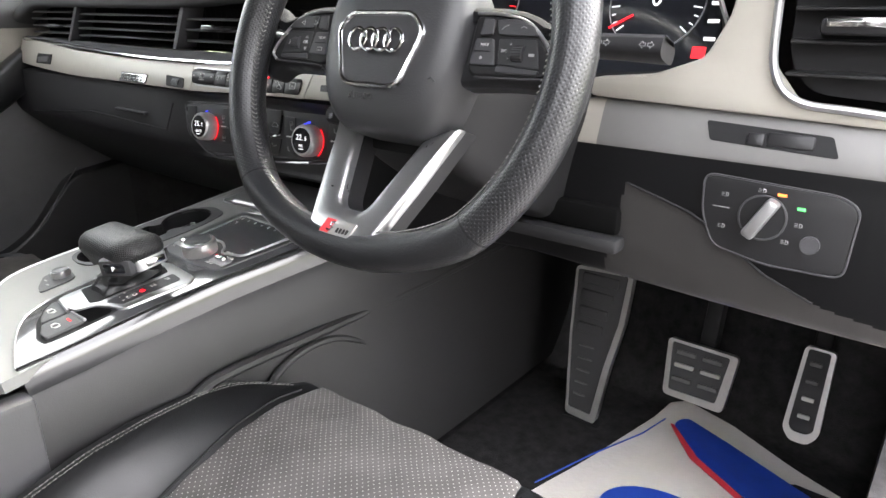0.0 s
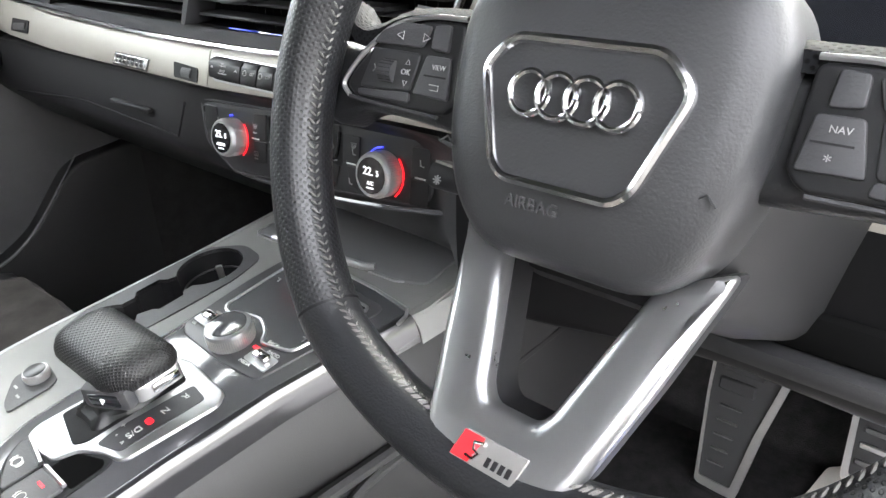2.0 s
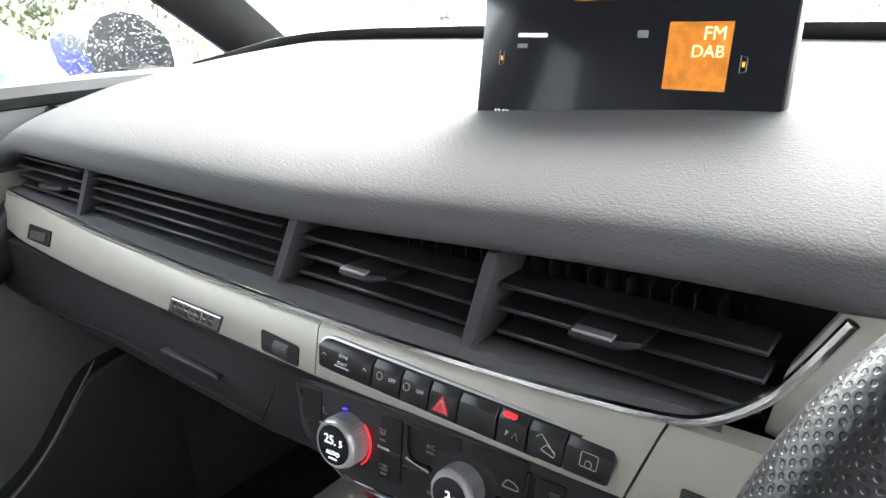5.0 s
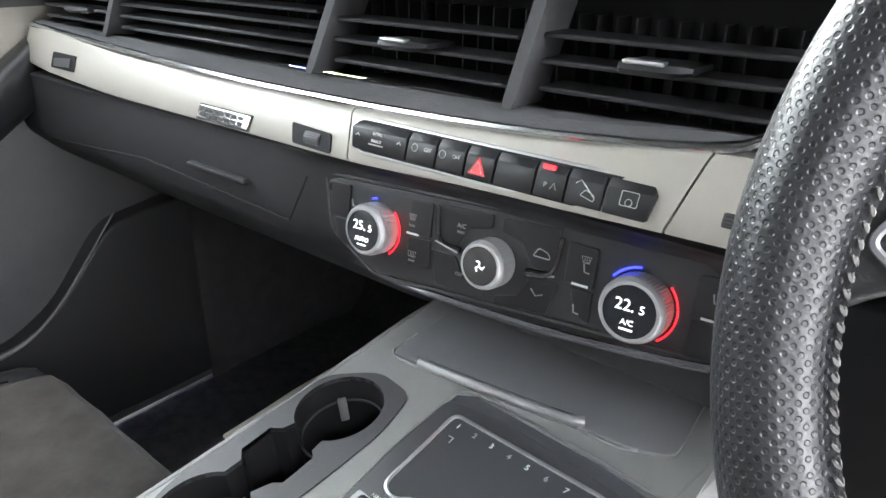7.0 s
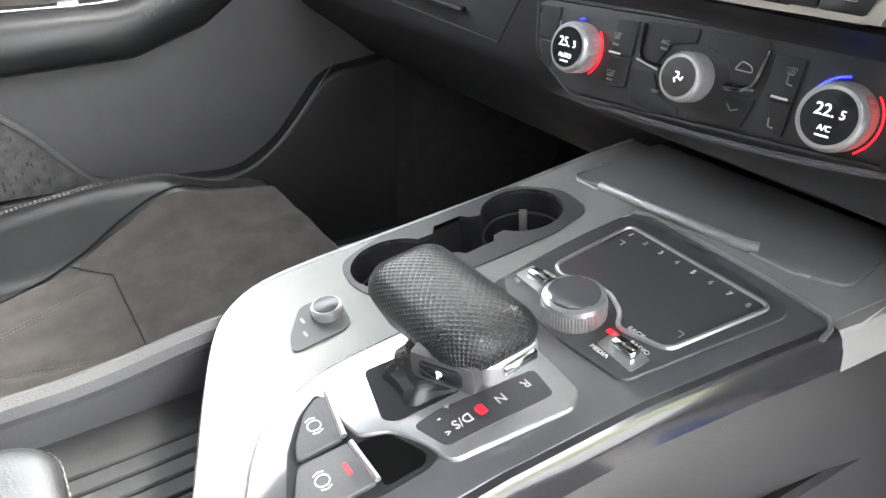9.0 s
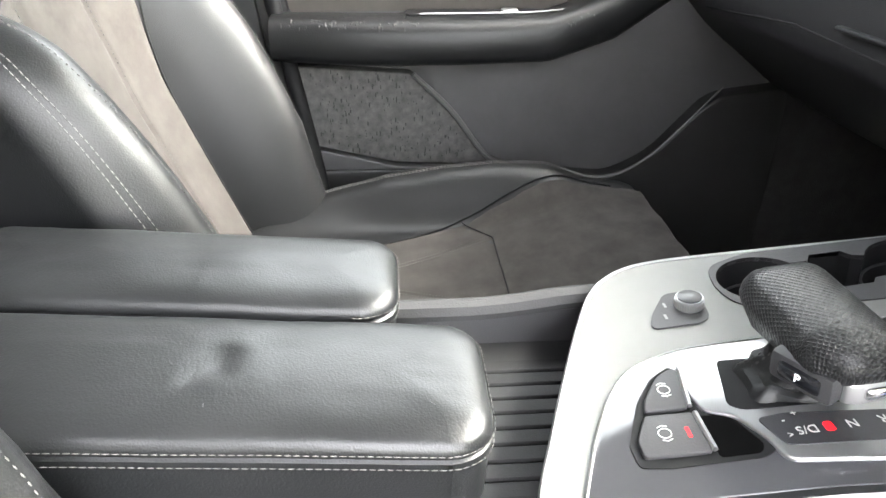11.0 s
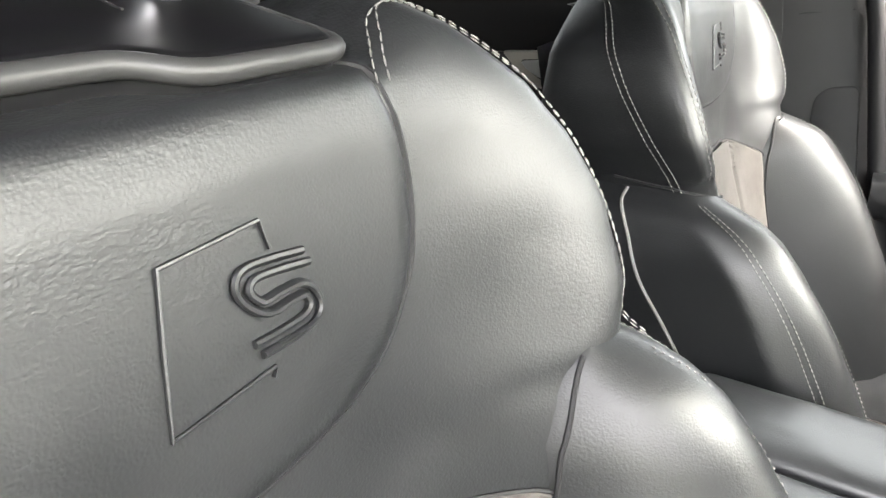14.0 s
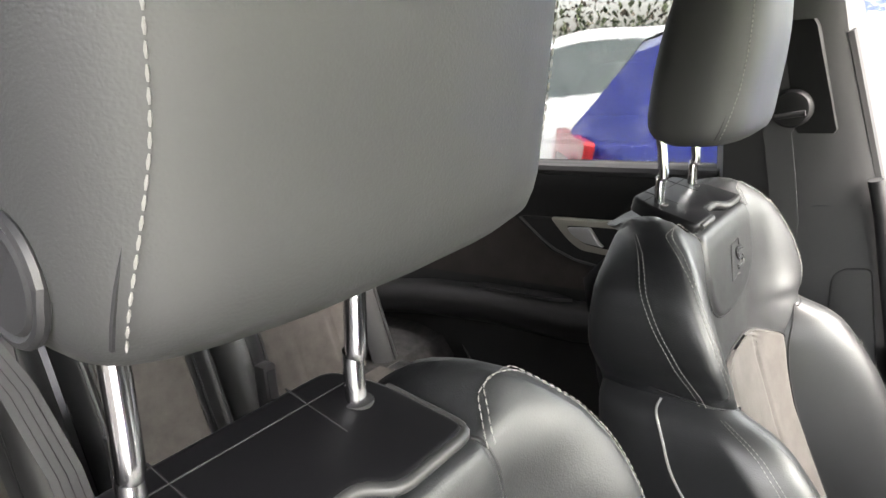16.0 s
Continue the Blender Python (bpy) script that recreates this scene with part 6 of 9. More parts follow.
# black bar that paints the shadow between handle and lid
part("handle_shadow_gap", tube([(x, y, 0.0024) for x, y in cs([(p.x, p.y + 0.0055) for p in smooth_path([(-0.060, 0.5705, 0), (-0.040, 0.5720, 0), (0.0, 0.5755, 0), (0.040, 0.5795, 0), (0.068, 0.5835, 0)], 5)])], 0.0016, 6), MATT, console, "dark bar for the shadow behind the handle")
part("lid_edge", tube([(x, y, 0.0016) for x, y in cs([(-0.092, 0.600), (-0.094, 0.572), (-0.088, 0.567), (-0.064, 0.567)])], 0.0011, 5), SATIN, console)
part("lid_edge", tube([(x, y, 0.0016) for x, y in cs([(0.072, 0.580), (0.104, 0.5815), (0.113, 0.585), (0.116, 0.60)])], 0.0011, 5), SATIN, console)

# touch pad module
mod = part("control_module", plate(cs(round_poly([(-0.016, 0.43), (-0.020, 0.50), (-0.018, 0.552), (0.03, 0.556), (0.126, 0.545), (0.129, 0.535), (0.118, 0.48), (0.106, 0.420), (0.06, 0.417), (0.0, 0.421)], 0.008)), 0.0015, 0.0042, bevel=0.001), mat("satin_module", (0.05, 0.05, 0.053), 0.35), console, "dark satin control module")
padpts = cs(round_poly([(-0.003, 0.541), (0.119, 0.536), (0.105, 0.458), (0.072, 0.450), (0.064, 0.462), (0.045, 0.472), (0.022, 0.468), (0.010, 0.460), (-0.002, 0.466)], 0.007))
part("touch_pad", plate(padpts, 0.003, 0.0052), mat("touch_pad_glass", (0.05, 0.052, 0.055), 0.25, coat=0.2), console, "dark glass touch pad")
part("pad_frame", tube([(x, y, 0.0052) for x, y in padpts], 0.0017, 6, closed=True), SATIN, console, "silver touch pad frame")
HT = lambda x, y, h=0.0055, a=0: Matrix.Translation((x, (y - 0.347) * K, h)) @ Matrix.Rotation(radians(a), 4, "Z")
for k in range(8):
    words(str(k + 1), 0.0062, GREY_PRINT if k % 2 else WHITE_PRINT, console, HT(0.006 + 0.0147 * k, 0.5325 - 0.0008 * k))
for pts in ([(0.006, 0.522), (0.010, 0.522), (0.010, 0.517)], [(0.098, 0.476), (0.102, 0.476), (0.102, 0.471)]):
    part("pad_mark", tube([(x, y, 0.0055) for x, y in cs(pts)], 0.0005, 4), GREY_PRINT, console)
kx, ky = 0.044, (0.4405 - 0.347) * K
knob = part("control_knob", tube([(kx, ky, 0.003), (kx, ky, 0.0165), (kx, ky, 0.0195), (kx, ky, 0.0205), (kx, ky, 0.0205)], [0.0205, 0.0205, 0.0200, 0.0180, 0.0160], 48), SATIN, console, "knurled satin rotary control")
kb = bmesh.new()
for i in range(64):
    a = 2 * math.pi * i / 64
    tube([(kx + 0.0206 * math.cos(a), ky + 0.0206 * math.sin(a), 0.005), (kx + 0.0206 * math.cos(a), ky + 0.0206 * math.sin(a), 0.016)], 0.0005, 4, bm=kb)
part("knurling", kb, STEEL, knob)
part("knob_cap", tube([(kx, ky, 0.018), (kx, ky, 0.0212), (kx, ky, 0.0215)], [0.0168, 0.0168, 0.0150], 36), GLOSS, knob, "gloss grey cap")
for sx, sy in ((0.0, 0.446), (0.086, 0.4385)):
    part("toggle_base", plate(cs(round_poly([(sx - 0.012, sy - 0.008), (sx + 0.018, sy - 0.010), (sx + 0.018, sy + 0.006), (sx - 0.012, sy + 0.008)], 0.002)), 0.003, 0.0052), SATIN, console, "satin switch base")
    part("toggle", cbox(-0.009, 0.009, -0.0045, 0.0045, 0.004, 0.0115, 0.003, m=HT(sx + 0.004, sy, 0)), CHROME, console, "chrome toggle switch")
words("MENU", 0.0045, WHITE_PRINT, console, HT(0.010, 0.4615, 0.0045, -6))
words("BACK", 0.0050, WHITE_PRINT, console, HT(0.083, 0.4555, 0.0055, 0))
words("RADIO", 0.0048, WHITE_PRINT, console, HT(0.093, 0.4475, 0.0045))
words("MEDIA", 0.0048, WHITE_PRINT, console, HT(0.080, 0.4275, 0.0045))
words("NAV/MAP", 0.0042, WHITE_PRINT, console, HT(0.006, 0.456, 0.0045))
words("TEL", 0.0042, WHITE_PRINT, console, HT(-0.006, 0.4345, 0.0045))
part("radio_light", plate(cs([(0.070, 0.4435), (0.077, 0.4435), (0.077, 0.4465), (0.070, 0.4465)]), 0.004, 0.0052), RED_GLOW, console, "small red light")

# start button
part("start_plate", plate(cs(round_poly([(-0.041, 0.282), (-0.056, 0.286), (-0.082, 0.304), (-0.082, 0.322), (-0.074, 0.330), (-0.046, 0.326), (-0.041, 0.318)], 0.006)), 0.0, 0.0016), GREY, console, "dark grey plate")
bx, by = -0.063, (0.317 - 0.347) * K
st = part("start_button", tube([(bx, by, 0.001), (bx, by, 0.0075), (bx, by, 0.0095), (bx, by, 0.0095)], [0.0104, 0.0104, 0.0098, 0.0085], 36), SATIN, console, "knurled silver start button")
part("button_cap", tube([(bx, by, 0.007), (bx, by, 0.0100), (bx, by, 0.0104)], [0.0090, 0.0090, 0.0080], 28), mat("start_cap_plastic", (0.02, 0.02, 0.022), 0.3), st, "dark button cap")
kb = bmesh.new()
for i in range(36):
    a = math.tau * i / 36
    tube([(bx + 0.0105 * math.cos(a), by + 0.0105 * math.sin(a), 0.003), (bx + 0.0105 * math.cos(a), by + 0.0105 * math.sin(a), 0.0075)], 0.00045, 4, bm=kb)
part("knurling", kb, STEEL, st)
for k in range(2):
    part("plate_mark", plate(cs([(-0.070 + 0.014 * k, 0.299 - 0.004 * k), (-0.064 + 0.014 * k, 0.299 - 0.004 * k), (-0.064 + 0.014 * k, 0.301 - 0.004 * k), (-0.070 + 0.014 * k, 0.301 - 0.004 * k)]), 0.0016, 0.0019), GREY_PRINT, console)

# parking brake buttons and tray
part("brake_bed", plate(cs(round_poly([(0.002, 0.278), (0.012, 0.262), (0.032, 0.247), (0.066, 0.232), (0.083, 0.233), (0.086, 0.25), (0.087, 0.303), (0.082, 0.312), (0.050, 0.300), (0.034, 0.286)], 0.004)), 0.0015, 0.003), MATT, console, "black button surround")
for pts in ([(0.007, 0.276), (0.014, 0.265), (0.032, 0.252), (0.043, 0.248), (0.044, 0.275), (0.010, 0.281)], [(0.046, 0.247), (0.065, 0.237), (0.078, 0.237), (0.080, 0.276), (0.048, 0.276)]):
    part("brake_button", plate(cs(round_poly(pts, 0.003)), 0.002, 0.0058, bevel=0.0012), GREY, console, "grey push button")
    (xa, ya), (xb, yb) = pts[-2], pts[-1]
    part("button_trim", tube([(x, y, 0.0055) for x, y in cs([(xb + 0.001, yb + 0.001), (xa - 0.001, ya + 0.001)])], 0.0018, 6), SATIN, console, "satin strip")
for cx, cy in ((0.0265, 0.266), (0.0625, 0.254)):
    part("brake_mark", tube([(x, y, 0.006) for x, y in cs(ellipse(cx, cy, 0.0038, 0.0038, 14))], 0.0004, 4, closed=True), WHITE_PRINT, console)
    for s in (-1, 1):
        part("brake_mark", tube([(x, y, 0.006) for x, y in cs([(cx + s * 0.005, cy + 0.003), (cx + s * 0.0062, cy), (cx + s * 0.005, cy - 0.003)])], 0.0004, 4), WHITE_PRINT, console)
# flat plate in near-black, painting the shade inside an open slot
part("brake_recess", plate(cs(round_poly([(0.050, 0.2785), (0.0835, 0.2785), (0.0840, 0.302), (0.078, 0.306), (0.052, 0.296)], 0.003)), 0.0, 0.0032), mat("recess_shade_black", (0.004, 0.004, 0.004), 0.9, spec=0.03), console, "open slot, its shade painted on a flat plate")
part("brake_light", plate(cs([(0.060, 0.2665), (0.068, 0.2665), (0.068, 0.2685), (0.060, 0.2685)]), 0.0055, 0.0062), RED_GLOW, console, "small red light")
# selector gate
part("gate_frame", plate(cs(round_poly([(0.004, 0.281), (-0.001, 0.291), (0.001, 0.310), (0.012, 0.396), (0.040, 0.403), (0.096, 0.397), (0.104, 0.386), (0.093, 0.316), (0.089, 0.3115), (0.074, 0.308), (0.056, 0.299), (0.047, 0.282), (0.030, 0.2795)], 0.005)), 0.0015, 0.0050, bevel=0.0018), SATIN, console, "bright satin selector frame")
part("gate_well", plate(cs(round_poly([(0.006, 0.308), (0.046, 0.298), (0.052, 0.305), (0.0535, 0.323), (0.058, 0.387), (0.041, 0.392), (0.014, 0.388)], 0.004)), 0.003, 0.0056), MATT, console, "dark well round the lever")
part("gate_panel", plate(cs(round_poly([(0.0605, 0.3090), (0.0830, 0.3160), (0.0900, 0.3835), (0.0680, 0.3870), (0.0590, 0.326)], 0.004)), 0.004, 0.0056), GREY, console, "dark position panel")
for txt, yy in (("R", 0.376), ("N", 0.358), ("D/S", 0.332)):
    words(txt, 0.0085, WHITE_PRINT, console, HT(0.074, yy, 0.0058, -90))
words("P", 0.0085, RED_GLOW, console, HT(0.074, 0.3455, 0.0058, -90))
part("p_light", plate(cs(round_poly([(0.0705, 0.342), (0.0775, 0.342), (0.0775, 0.347), (0.0705, 0.347)], 0.002)), 0.0050, 0.0060), RED_GLOW, console, "lit red position mark")
for xx, t2 in ((0.060, "+"), (0.066, "-")):
    words(t2, 0.007, WHITE_PRINT, console, HT(xx, 0.331 - (0.06 if t2 == "-" else 0) * 0.14, 0.0058, -90))
words("<", 0.006, WHITE_PRINT, console, HT(0.076, 0.3215, 0.0058, -90))

# body of the console under the top
SIDE_VINYL = mat("console_side_vinyl", (0.011, 0.0108, 0.0112), 0.55, grain=0.3, grain_size=0.001, vary=0.12, vary_size=0.05, kind="leather")
for s, nm in ((-1, "side_panel"), (1, "side_panel")):
    rows = []
    for y, xt, zt in ((0.10, 0.104, 0.80), (0.19, 0.110, 0.806), (0.30, 0.117, 0.820), (0.42, 0.131, 0.834), (0.52, 0.150, 0.846), (0.60, 0.166, 0.856), (0.72, 0.172, 0.868), (0.95, 0.174, 0.88), (1.30, 0.176, 0.90)):
        if s < 0:
            xt = 0.124 if y < 0.45 else 0.116
            zt += 0.012
        rows.append([Vector((s * xt, y, zt)), Vector((s * (xt + 0.008), y, zt - 0.012)), Vector((s * (xt + 0.016), y, zt - 0.06)), Vector((s * (xt + 0.022), y, 0.66)), Vector((s * (xt + 0.024), y, 0.50))])
    inv = CON.inverted()
    bm = grid_mesh(rows)
    bmesh.ops.transform(bm, matrix=inv, verts=bm.verts[:])
    part(nm, bm, SIDE_VINYL, console, "dark grey soft side panel")
for path, rr in (([(0.147, 0.26, 0.66), (0.147, 0.30, 0.708), (0.149, 0.354, 0.750), (0.156, 0.396, 0.761), (0.168, 0.50, 0.766), (0.176, 0.60, 0.769), (0.184, 0.72, 0.773), (0.188, 0.95, 0.78)], 0.007),
                 ([(0.158, 0.43, 0.700), (0.161, 0.45, 0.732), (0.166, 0.49, 0.750), (0.172, 0.54, 0.748), (0.178, 0.59, 0.720), (0.182, 0.625, 0.680), (0.185, 0.65, 0.635)], 0.005)):
    bm = tube(smooth_path(path, 8), rr, 8)
    bmesh.ops.transform(bm, matrix=CON.inverted(), verts=bm.verts[:])
    part("side_moulding", bm, SIDE_VINYL, console, "soft moulded ridge of the side panel")

# ---- gear selector ----
gs = thing("gear_selector", "black perforated leather gear selector with silver trim", "gear lever", CON @ Matrix.Translation((0.030, (0.352 - 0.347) * K, 0)))
boot = []
for h, rx, ry, ox in ((0.0045, 0.0225, 0.040, 0.001), (0.010, 0.0215, 0.037, 0.001), (0.013, 0.0185, 0.031, 0.001), (0.017, 0.0200, 0.029, 0.002), (0.021, 0.0165, 0.023, 0.002), (0.026, 0.0175, 0.021, 0.002), (0.030, 0.0150, 0.017, 0.001), (0.040, 0.015, 0.016, 0.0)):
    boot.append([(ox + rx * math.copysign(abs(math.cos(a)) ** 0.6, math.cos(a)) * (1 + 0.09 * math.sin(7 * a + h * 300)), ry * math.copysign(abs(math.sin(a)) ** 0.6, math.sin(a)) * (1 + 0.05 * math.sin(5 * a)), h + 0.0012 * math.sin(6 * a + h * 500)) for a in (2 * math.pi * j / 48 for j in range(48))])
part("boot", grid_mesh(boot, closed=True, cap=True), LEATHER, gs, "pleated black leather boot")
for off in (0.0, 0.005):
    part("boot_stitching", stitches(smooth_path([(-0.012 + off, -0.036, 0.010), (-0.008 + off, -0.028, 0.018), (-0.005 + off, -0.021, 0.028), (-0.003 + off, -0.018, 0.036)], 8), 0.0030, 0.0022, 0.0007), THREAD_DARK, gs)


def knob_shape(p):
    t = (p.x + 0.050) / 0.100
    low = max(0.0, (0.045 - p.z) / 0.012)
    return Vector((p.x + 0.006 * low * (1 - t), p.y * (1.0 - 0.10 * low * 0.5), p.z - 0.003 * (1 - t) - low * 0.009 * (1 - t) + low * 0.006 * t))


KZ = 0.006
kprof = [(i, z + KZ * (z > 0.036)) for i, z in [(0.014, 0.0335), (0.006, 0.0345), (0.0015, 0.0385), (0.0, 0.0440), (0.0010, 0.0500), (0.0040, 0.0555), (0.0085, 0.0590), (0.014, 0.0608), (0.020, 0.0616), (0.0255, 0.0618)]]
bm, _r = soft_block(-0.050, 0.0565, -0.0275, 0.0300, [0.012, 0.016, 0.018, 0.024], kprof, knob_shape, 0.007)
bm.normal_update()
lay = bm.loops.layers.uv.active or bm.loops.layers.uv.new("UVMap")
for f in bm.faces:
    for lp in f.loops:
        v = lp.vert
        lp[lay].uv = (v.co.x + v.normal.x * (0.068 - v.co.z), v.co.y + v.normal.y * (0.068 - v.co.z))
kn = part("knob", bm, KNOB_DOTS, gs, "rounded perforated leather knob")
part("knob_trim", plate(round_poly([(0.034, -0.012), (0.0535, -0.010), (0.0555, -0.004), (0.0552, 0.026), (0.034, 0.026)], 0.004), 0.0320, 0.0455, bevel=0.002), SATIN, gs, "satin silver trim")
part("release_button", cbox(0.0510, 0.0575, 0.000, 0.023, 0.0345, 0.0425, 0.002), CHROME, gs, "silver release button")
PB = Matrix.Translation((0.034, -0.0180, 0)) @ Matrix.Rotation(radians(27), 4, "Z")
part("park_frame", cbox(-0.0195, 0.0195, -0.0105, 0.004, 0.0305, 0.0500, 0.004, m=PB), GREY, gs, "grey button surround")
pk = part("park_button", cbox(-0.0135, 0.0135, -0.0118, 0.0, 0.0345, 0.0470, 0.003, m=PB), SCREEN, gs, "black park button")
words("P", 0.0078, WHITE_GLOW, pk, PB @ Matrix(((1, 0, 0, 0.0), (0, 0, -1, -0.0121), (0, 1, 0, 0.0408), (0, 0, 0, 1))))
part("neck", cbox(-0.018, 0.022, -0.017, 0.017, 0.026, 0.038, 0.005), BLACK, gs)

# ---- console behind the selector: tray and armrests ----
tray = thing("console_tray", "ribbed black rubber tray in front of the armrests", "tray")
part("tray_floor", cbox(-0.12, 0.12, 0.02, 0.30, 0.770, 0.786, 0.004), RUBBER, tray)
for k in range(9):
    part("rib", cbox(-0.082 + 0.0155 * k, -0.0678 + 0.0155 * k, 0.10, 0.252, 0.784, 0.7885, 0.0015, seg=1), RUBBER, tray)
part("hinged_flap", cbox(0.062, 0.112, 0.05, 0.19, 0.784, 0.790, 0.003), RUBBER, tray)
cb = thing("lower_console", "black plastic lower centre console beside the seats", "console")
part("left_wall", cbox(-0.132, -0.108, -0.30, 0.265, 0.50, 0.818, 0.006), GREY, cb)
part("left_rail", tube(smooth_path([(-0.112, -0.3, 0.815), (-0.112, 0.08, 0.818), (-0.112, 0.17, 0.819), (-0.116, 0.235, 0.824), (-0.119, 0.262, 0.824)], 6), 0.0095, 8), DASH, cb, "soft grey rail")
part("right_wall", cbox(0.104, 0.130, -0.30, 0.20, 0.50, 0.812, 0.006), GREY, cb)
part("front_wall", grid_mesh([[(x, y - 0.002, 0.775), (x, y + 0.003, 0.80), (x, y + 0.001, 0.832 + 0.13 * (y - 0.2))] for x, y in outer[5:12]]), BLACK, cb)
part("rear_box", cbox(-0.112, 0.112, -0.42, -0.10, 0.50, 0.86, 0.02), BLACK, cb)
part("rear_cap", cbox(-0.098, 0.098, -0.40, -0.185, 0.84, 0.900, 0.022, seg=3), GREY, cb, "dark grey console end cap")


def armrest(x0, x1, y0, y1, zt, h, sewn, label, dents):
    a = thing("armrest_lid", label, "armrest")
    prof = [(0.010, zt - h), (0.003, zt - h + 0.004), (0.0015, zt - 0.032), (0.0, zt - 0.0215), (0.0, zt - 0.0175), (0.0022, zt - 0.0158), (0.0, zt - 0.0142), (-0.0004, zt - 0.0112), (0.0012, zt - 0.0078), (0.0036, zt - 0.0054), (0.0075, zt - 0.0036), (0.012, zt - 0.0023), (0.018, zt - 0.0013), (0.025, zt - 0.0007), (0.030, zt - 0.0003), (0.034, zt), (0.038, zt + 0.0002), (0.042, zt + 0.0003), ((x1 - x0) / 2 - 0.0004, zt + 0.0004)]

    def shape(p):
        k = max(0.0, (p.z - zt + 0.03) / 0.03)
        z = p.z - k * 0.05 * max(0.0, (y0 + y1) / 2 - p.y) ** 1.2 * 0.3
        z += k * (0.0011 * noise.noise((p.x * 26, p.y * 16, 2)) + 0.0004 * noise.noise((p.x * 90, p.y * 60, 5)))
        for dx, dy, r, d in dents:
            z -= k * d * math.exp(-(((p.x - dx) / r) ** 2 + ((p.y - dy) / (r * 0.8)) ** 2))
        return Vector((p.x, p.y, z - 0.08 * (p.y + 0.10)))

    bm, rows = soft_block(x0, x1, y0, y1, [0.026, 0.022, 0.018, 0.018], prof, shape, 0.006)
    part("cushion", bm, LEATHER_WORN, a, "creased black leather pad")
    cx, cy = (x0 + x1) / 2, (y0 + y1) / 2
    out = lambda p: Vector((p.x + math.copysign(0.0008, p.x - cx), p.y + math.copysign(0.0008, p.y - cy) * (abs(p.y - cy) > (y1 - y0) / 2 - 0.012), p.z))
    for ring, dz in ((rows[7], 0.0), (rows[3], 0.001)):
        keep = [out(p) + Vector((0, 0, dz)) for p in ring if p.y > y1 - 0.03 or (sewn and p.x > cx)]
        k = max(range(len(keep)), key=lambda i: (keep[i] - keep[i - 1]).length)
        keep = keep[k:] + keep[:k]
        part("stitching", stitches(keep, 0.0034, 0.0010, 0.00036), THREAD, a, "pale grey stitching")
    part("hinge_base", cbox(x0 + 0.012, x1 - 0.012, y0 + 0.01, y1 - 0.03, zt - h - 0.04, zt - h - 0.012, 0.006), BLACK, a)
    return a


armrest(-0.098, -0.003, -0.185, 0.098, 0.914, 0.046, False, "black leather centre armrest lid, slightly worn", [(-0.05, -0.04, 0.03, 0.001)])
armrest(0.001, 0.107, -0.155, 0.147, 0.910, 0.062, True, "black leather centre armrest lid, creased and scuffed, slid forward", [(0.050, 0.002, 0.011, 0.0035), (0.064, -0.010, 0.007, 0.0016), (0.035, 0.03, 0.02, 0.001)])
SCUFF = mat("pale_scuff", (0.20, 0.20, 0.20), 0.7)
sc = thing("scuff_marks", "pale scratches on the armrest leather", "scuff", kind="stuff")
for x, y, l in ((0.079, 0.028, 0.010), (0.076, 0.040, 0.006), (0.083, 0.050, 0.004), (0.060, 0.061, 0.004), (0.085, 0.000, 0.005)):
    part("scratch", tube([(x - l / 2, y, 0.8995 - 0.08 * y), (x, y + 0.0006, 0.9010 - 0.08 * y), (x + l / 2, y, 0.899 - 0.08 * y)], 0.0008, 4, flat=0.4), SCUFF, sc)

# ---- steering wheel ----
WM = frame_at((0.375, 0.425, 1.116), (1, 0, 0), (0, -0.94, 0.342))
wheel = thing("steering_wheel", "flat-bottomed black leather sports steering wheel with silver spokes", "steering wheel", WM)
RC, RT = 0.171, 0.0168


def rim_centre(a):
    x, y = RC * math.cos(a), RC * math.sin(a)
    if y < -0.125:
        y = -0.125 - (-0.125 - y) * 0.72
    return Vector((x, y, 0.0))


def rim_ring(a, k=1.0, n=20):
    c = rim_centre(a)
    d = Vector((math.cos(a), math.sin(a), 0))
    grip = 1 + 0.10 * math.exp(-((math.degrees(a) % 360 - 35) / 22) ** 2) + 0.10 * math.exp(-((math.degrees(a) % 360 - 145) / 22) ** 2)
    out = []
    for j in range(n):
        t = 2 * math.pi * j / n
        out.append(c + d * (RT * 0.95 * grip * k * math.cos(t)) + Vector((0, 0, RT * 1.08 * k * math.sin(t))))
    return out


for nm, a0, a1, mt, lb in (("rim_grip", -44, 62, RIM_DOTS, "perforated black leather rim"), ("rim_grip", 118, 224, RIM_DOTS, "perforated black leather rim"), ("rim_top", 62, 118, RIM_LEATHER, "smooth black leather rim"), ("rim_bottom", 224, 316, RIM_LEATHER, "smooth black leather rim")):
    n = 44
    rows, uv = [], []
    for i in range(n + 1):
        a = math.radians(a0 + (a1 - a0) * i / n)
        rows.append(rim_ring(a))
        uv.append([(a * RC, 2 * math.pi * RT * j / 20) for j in range(21)])
    part(nm, grid_mesh(rows, closed=True, uvs=uv), mt, wheel, lb)
for a in (-44, 62, 118, 224):
    part("rim_seam", grid_mesh([rim_ring(math.radians(a - 0.25), 1.004), rim_ring(math.radians(a + 0.25), 1.004)], closed=True), MATT, wheel)
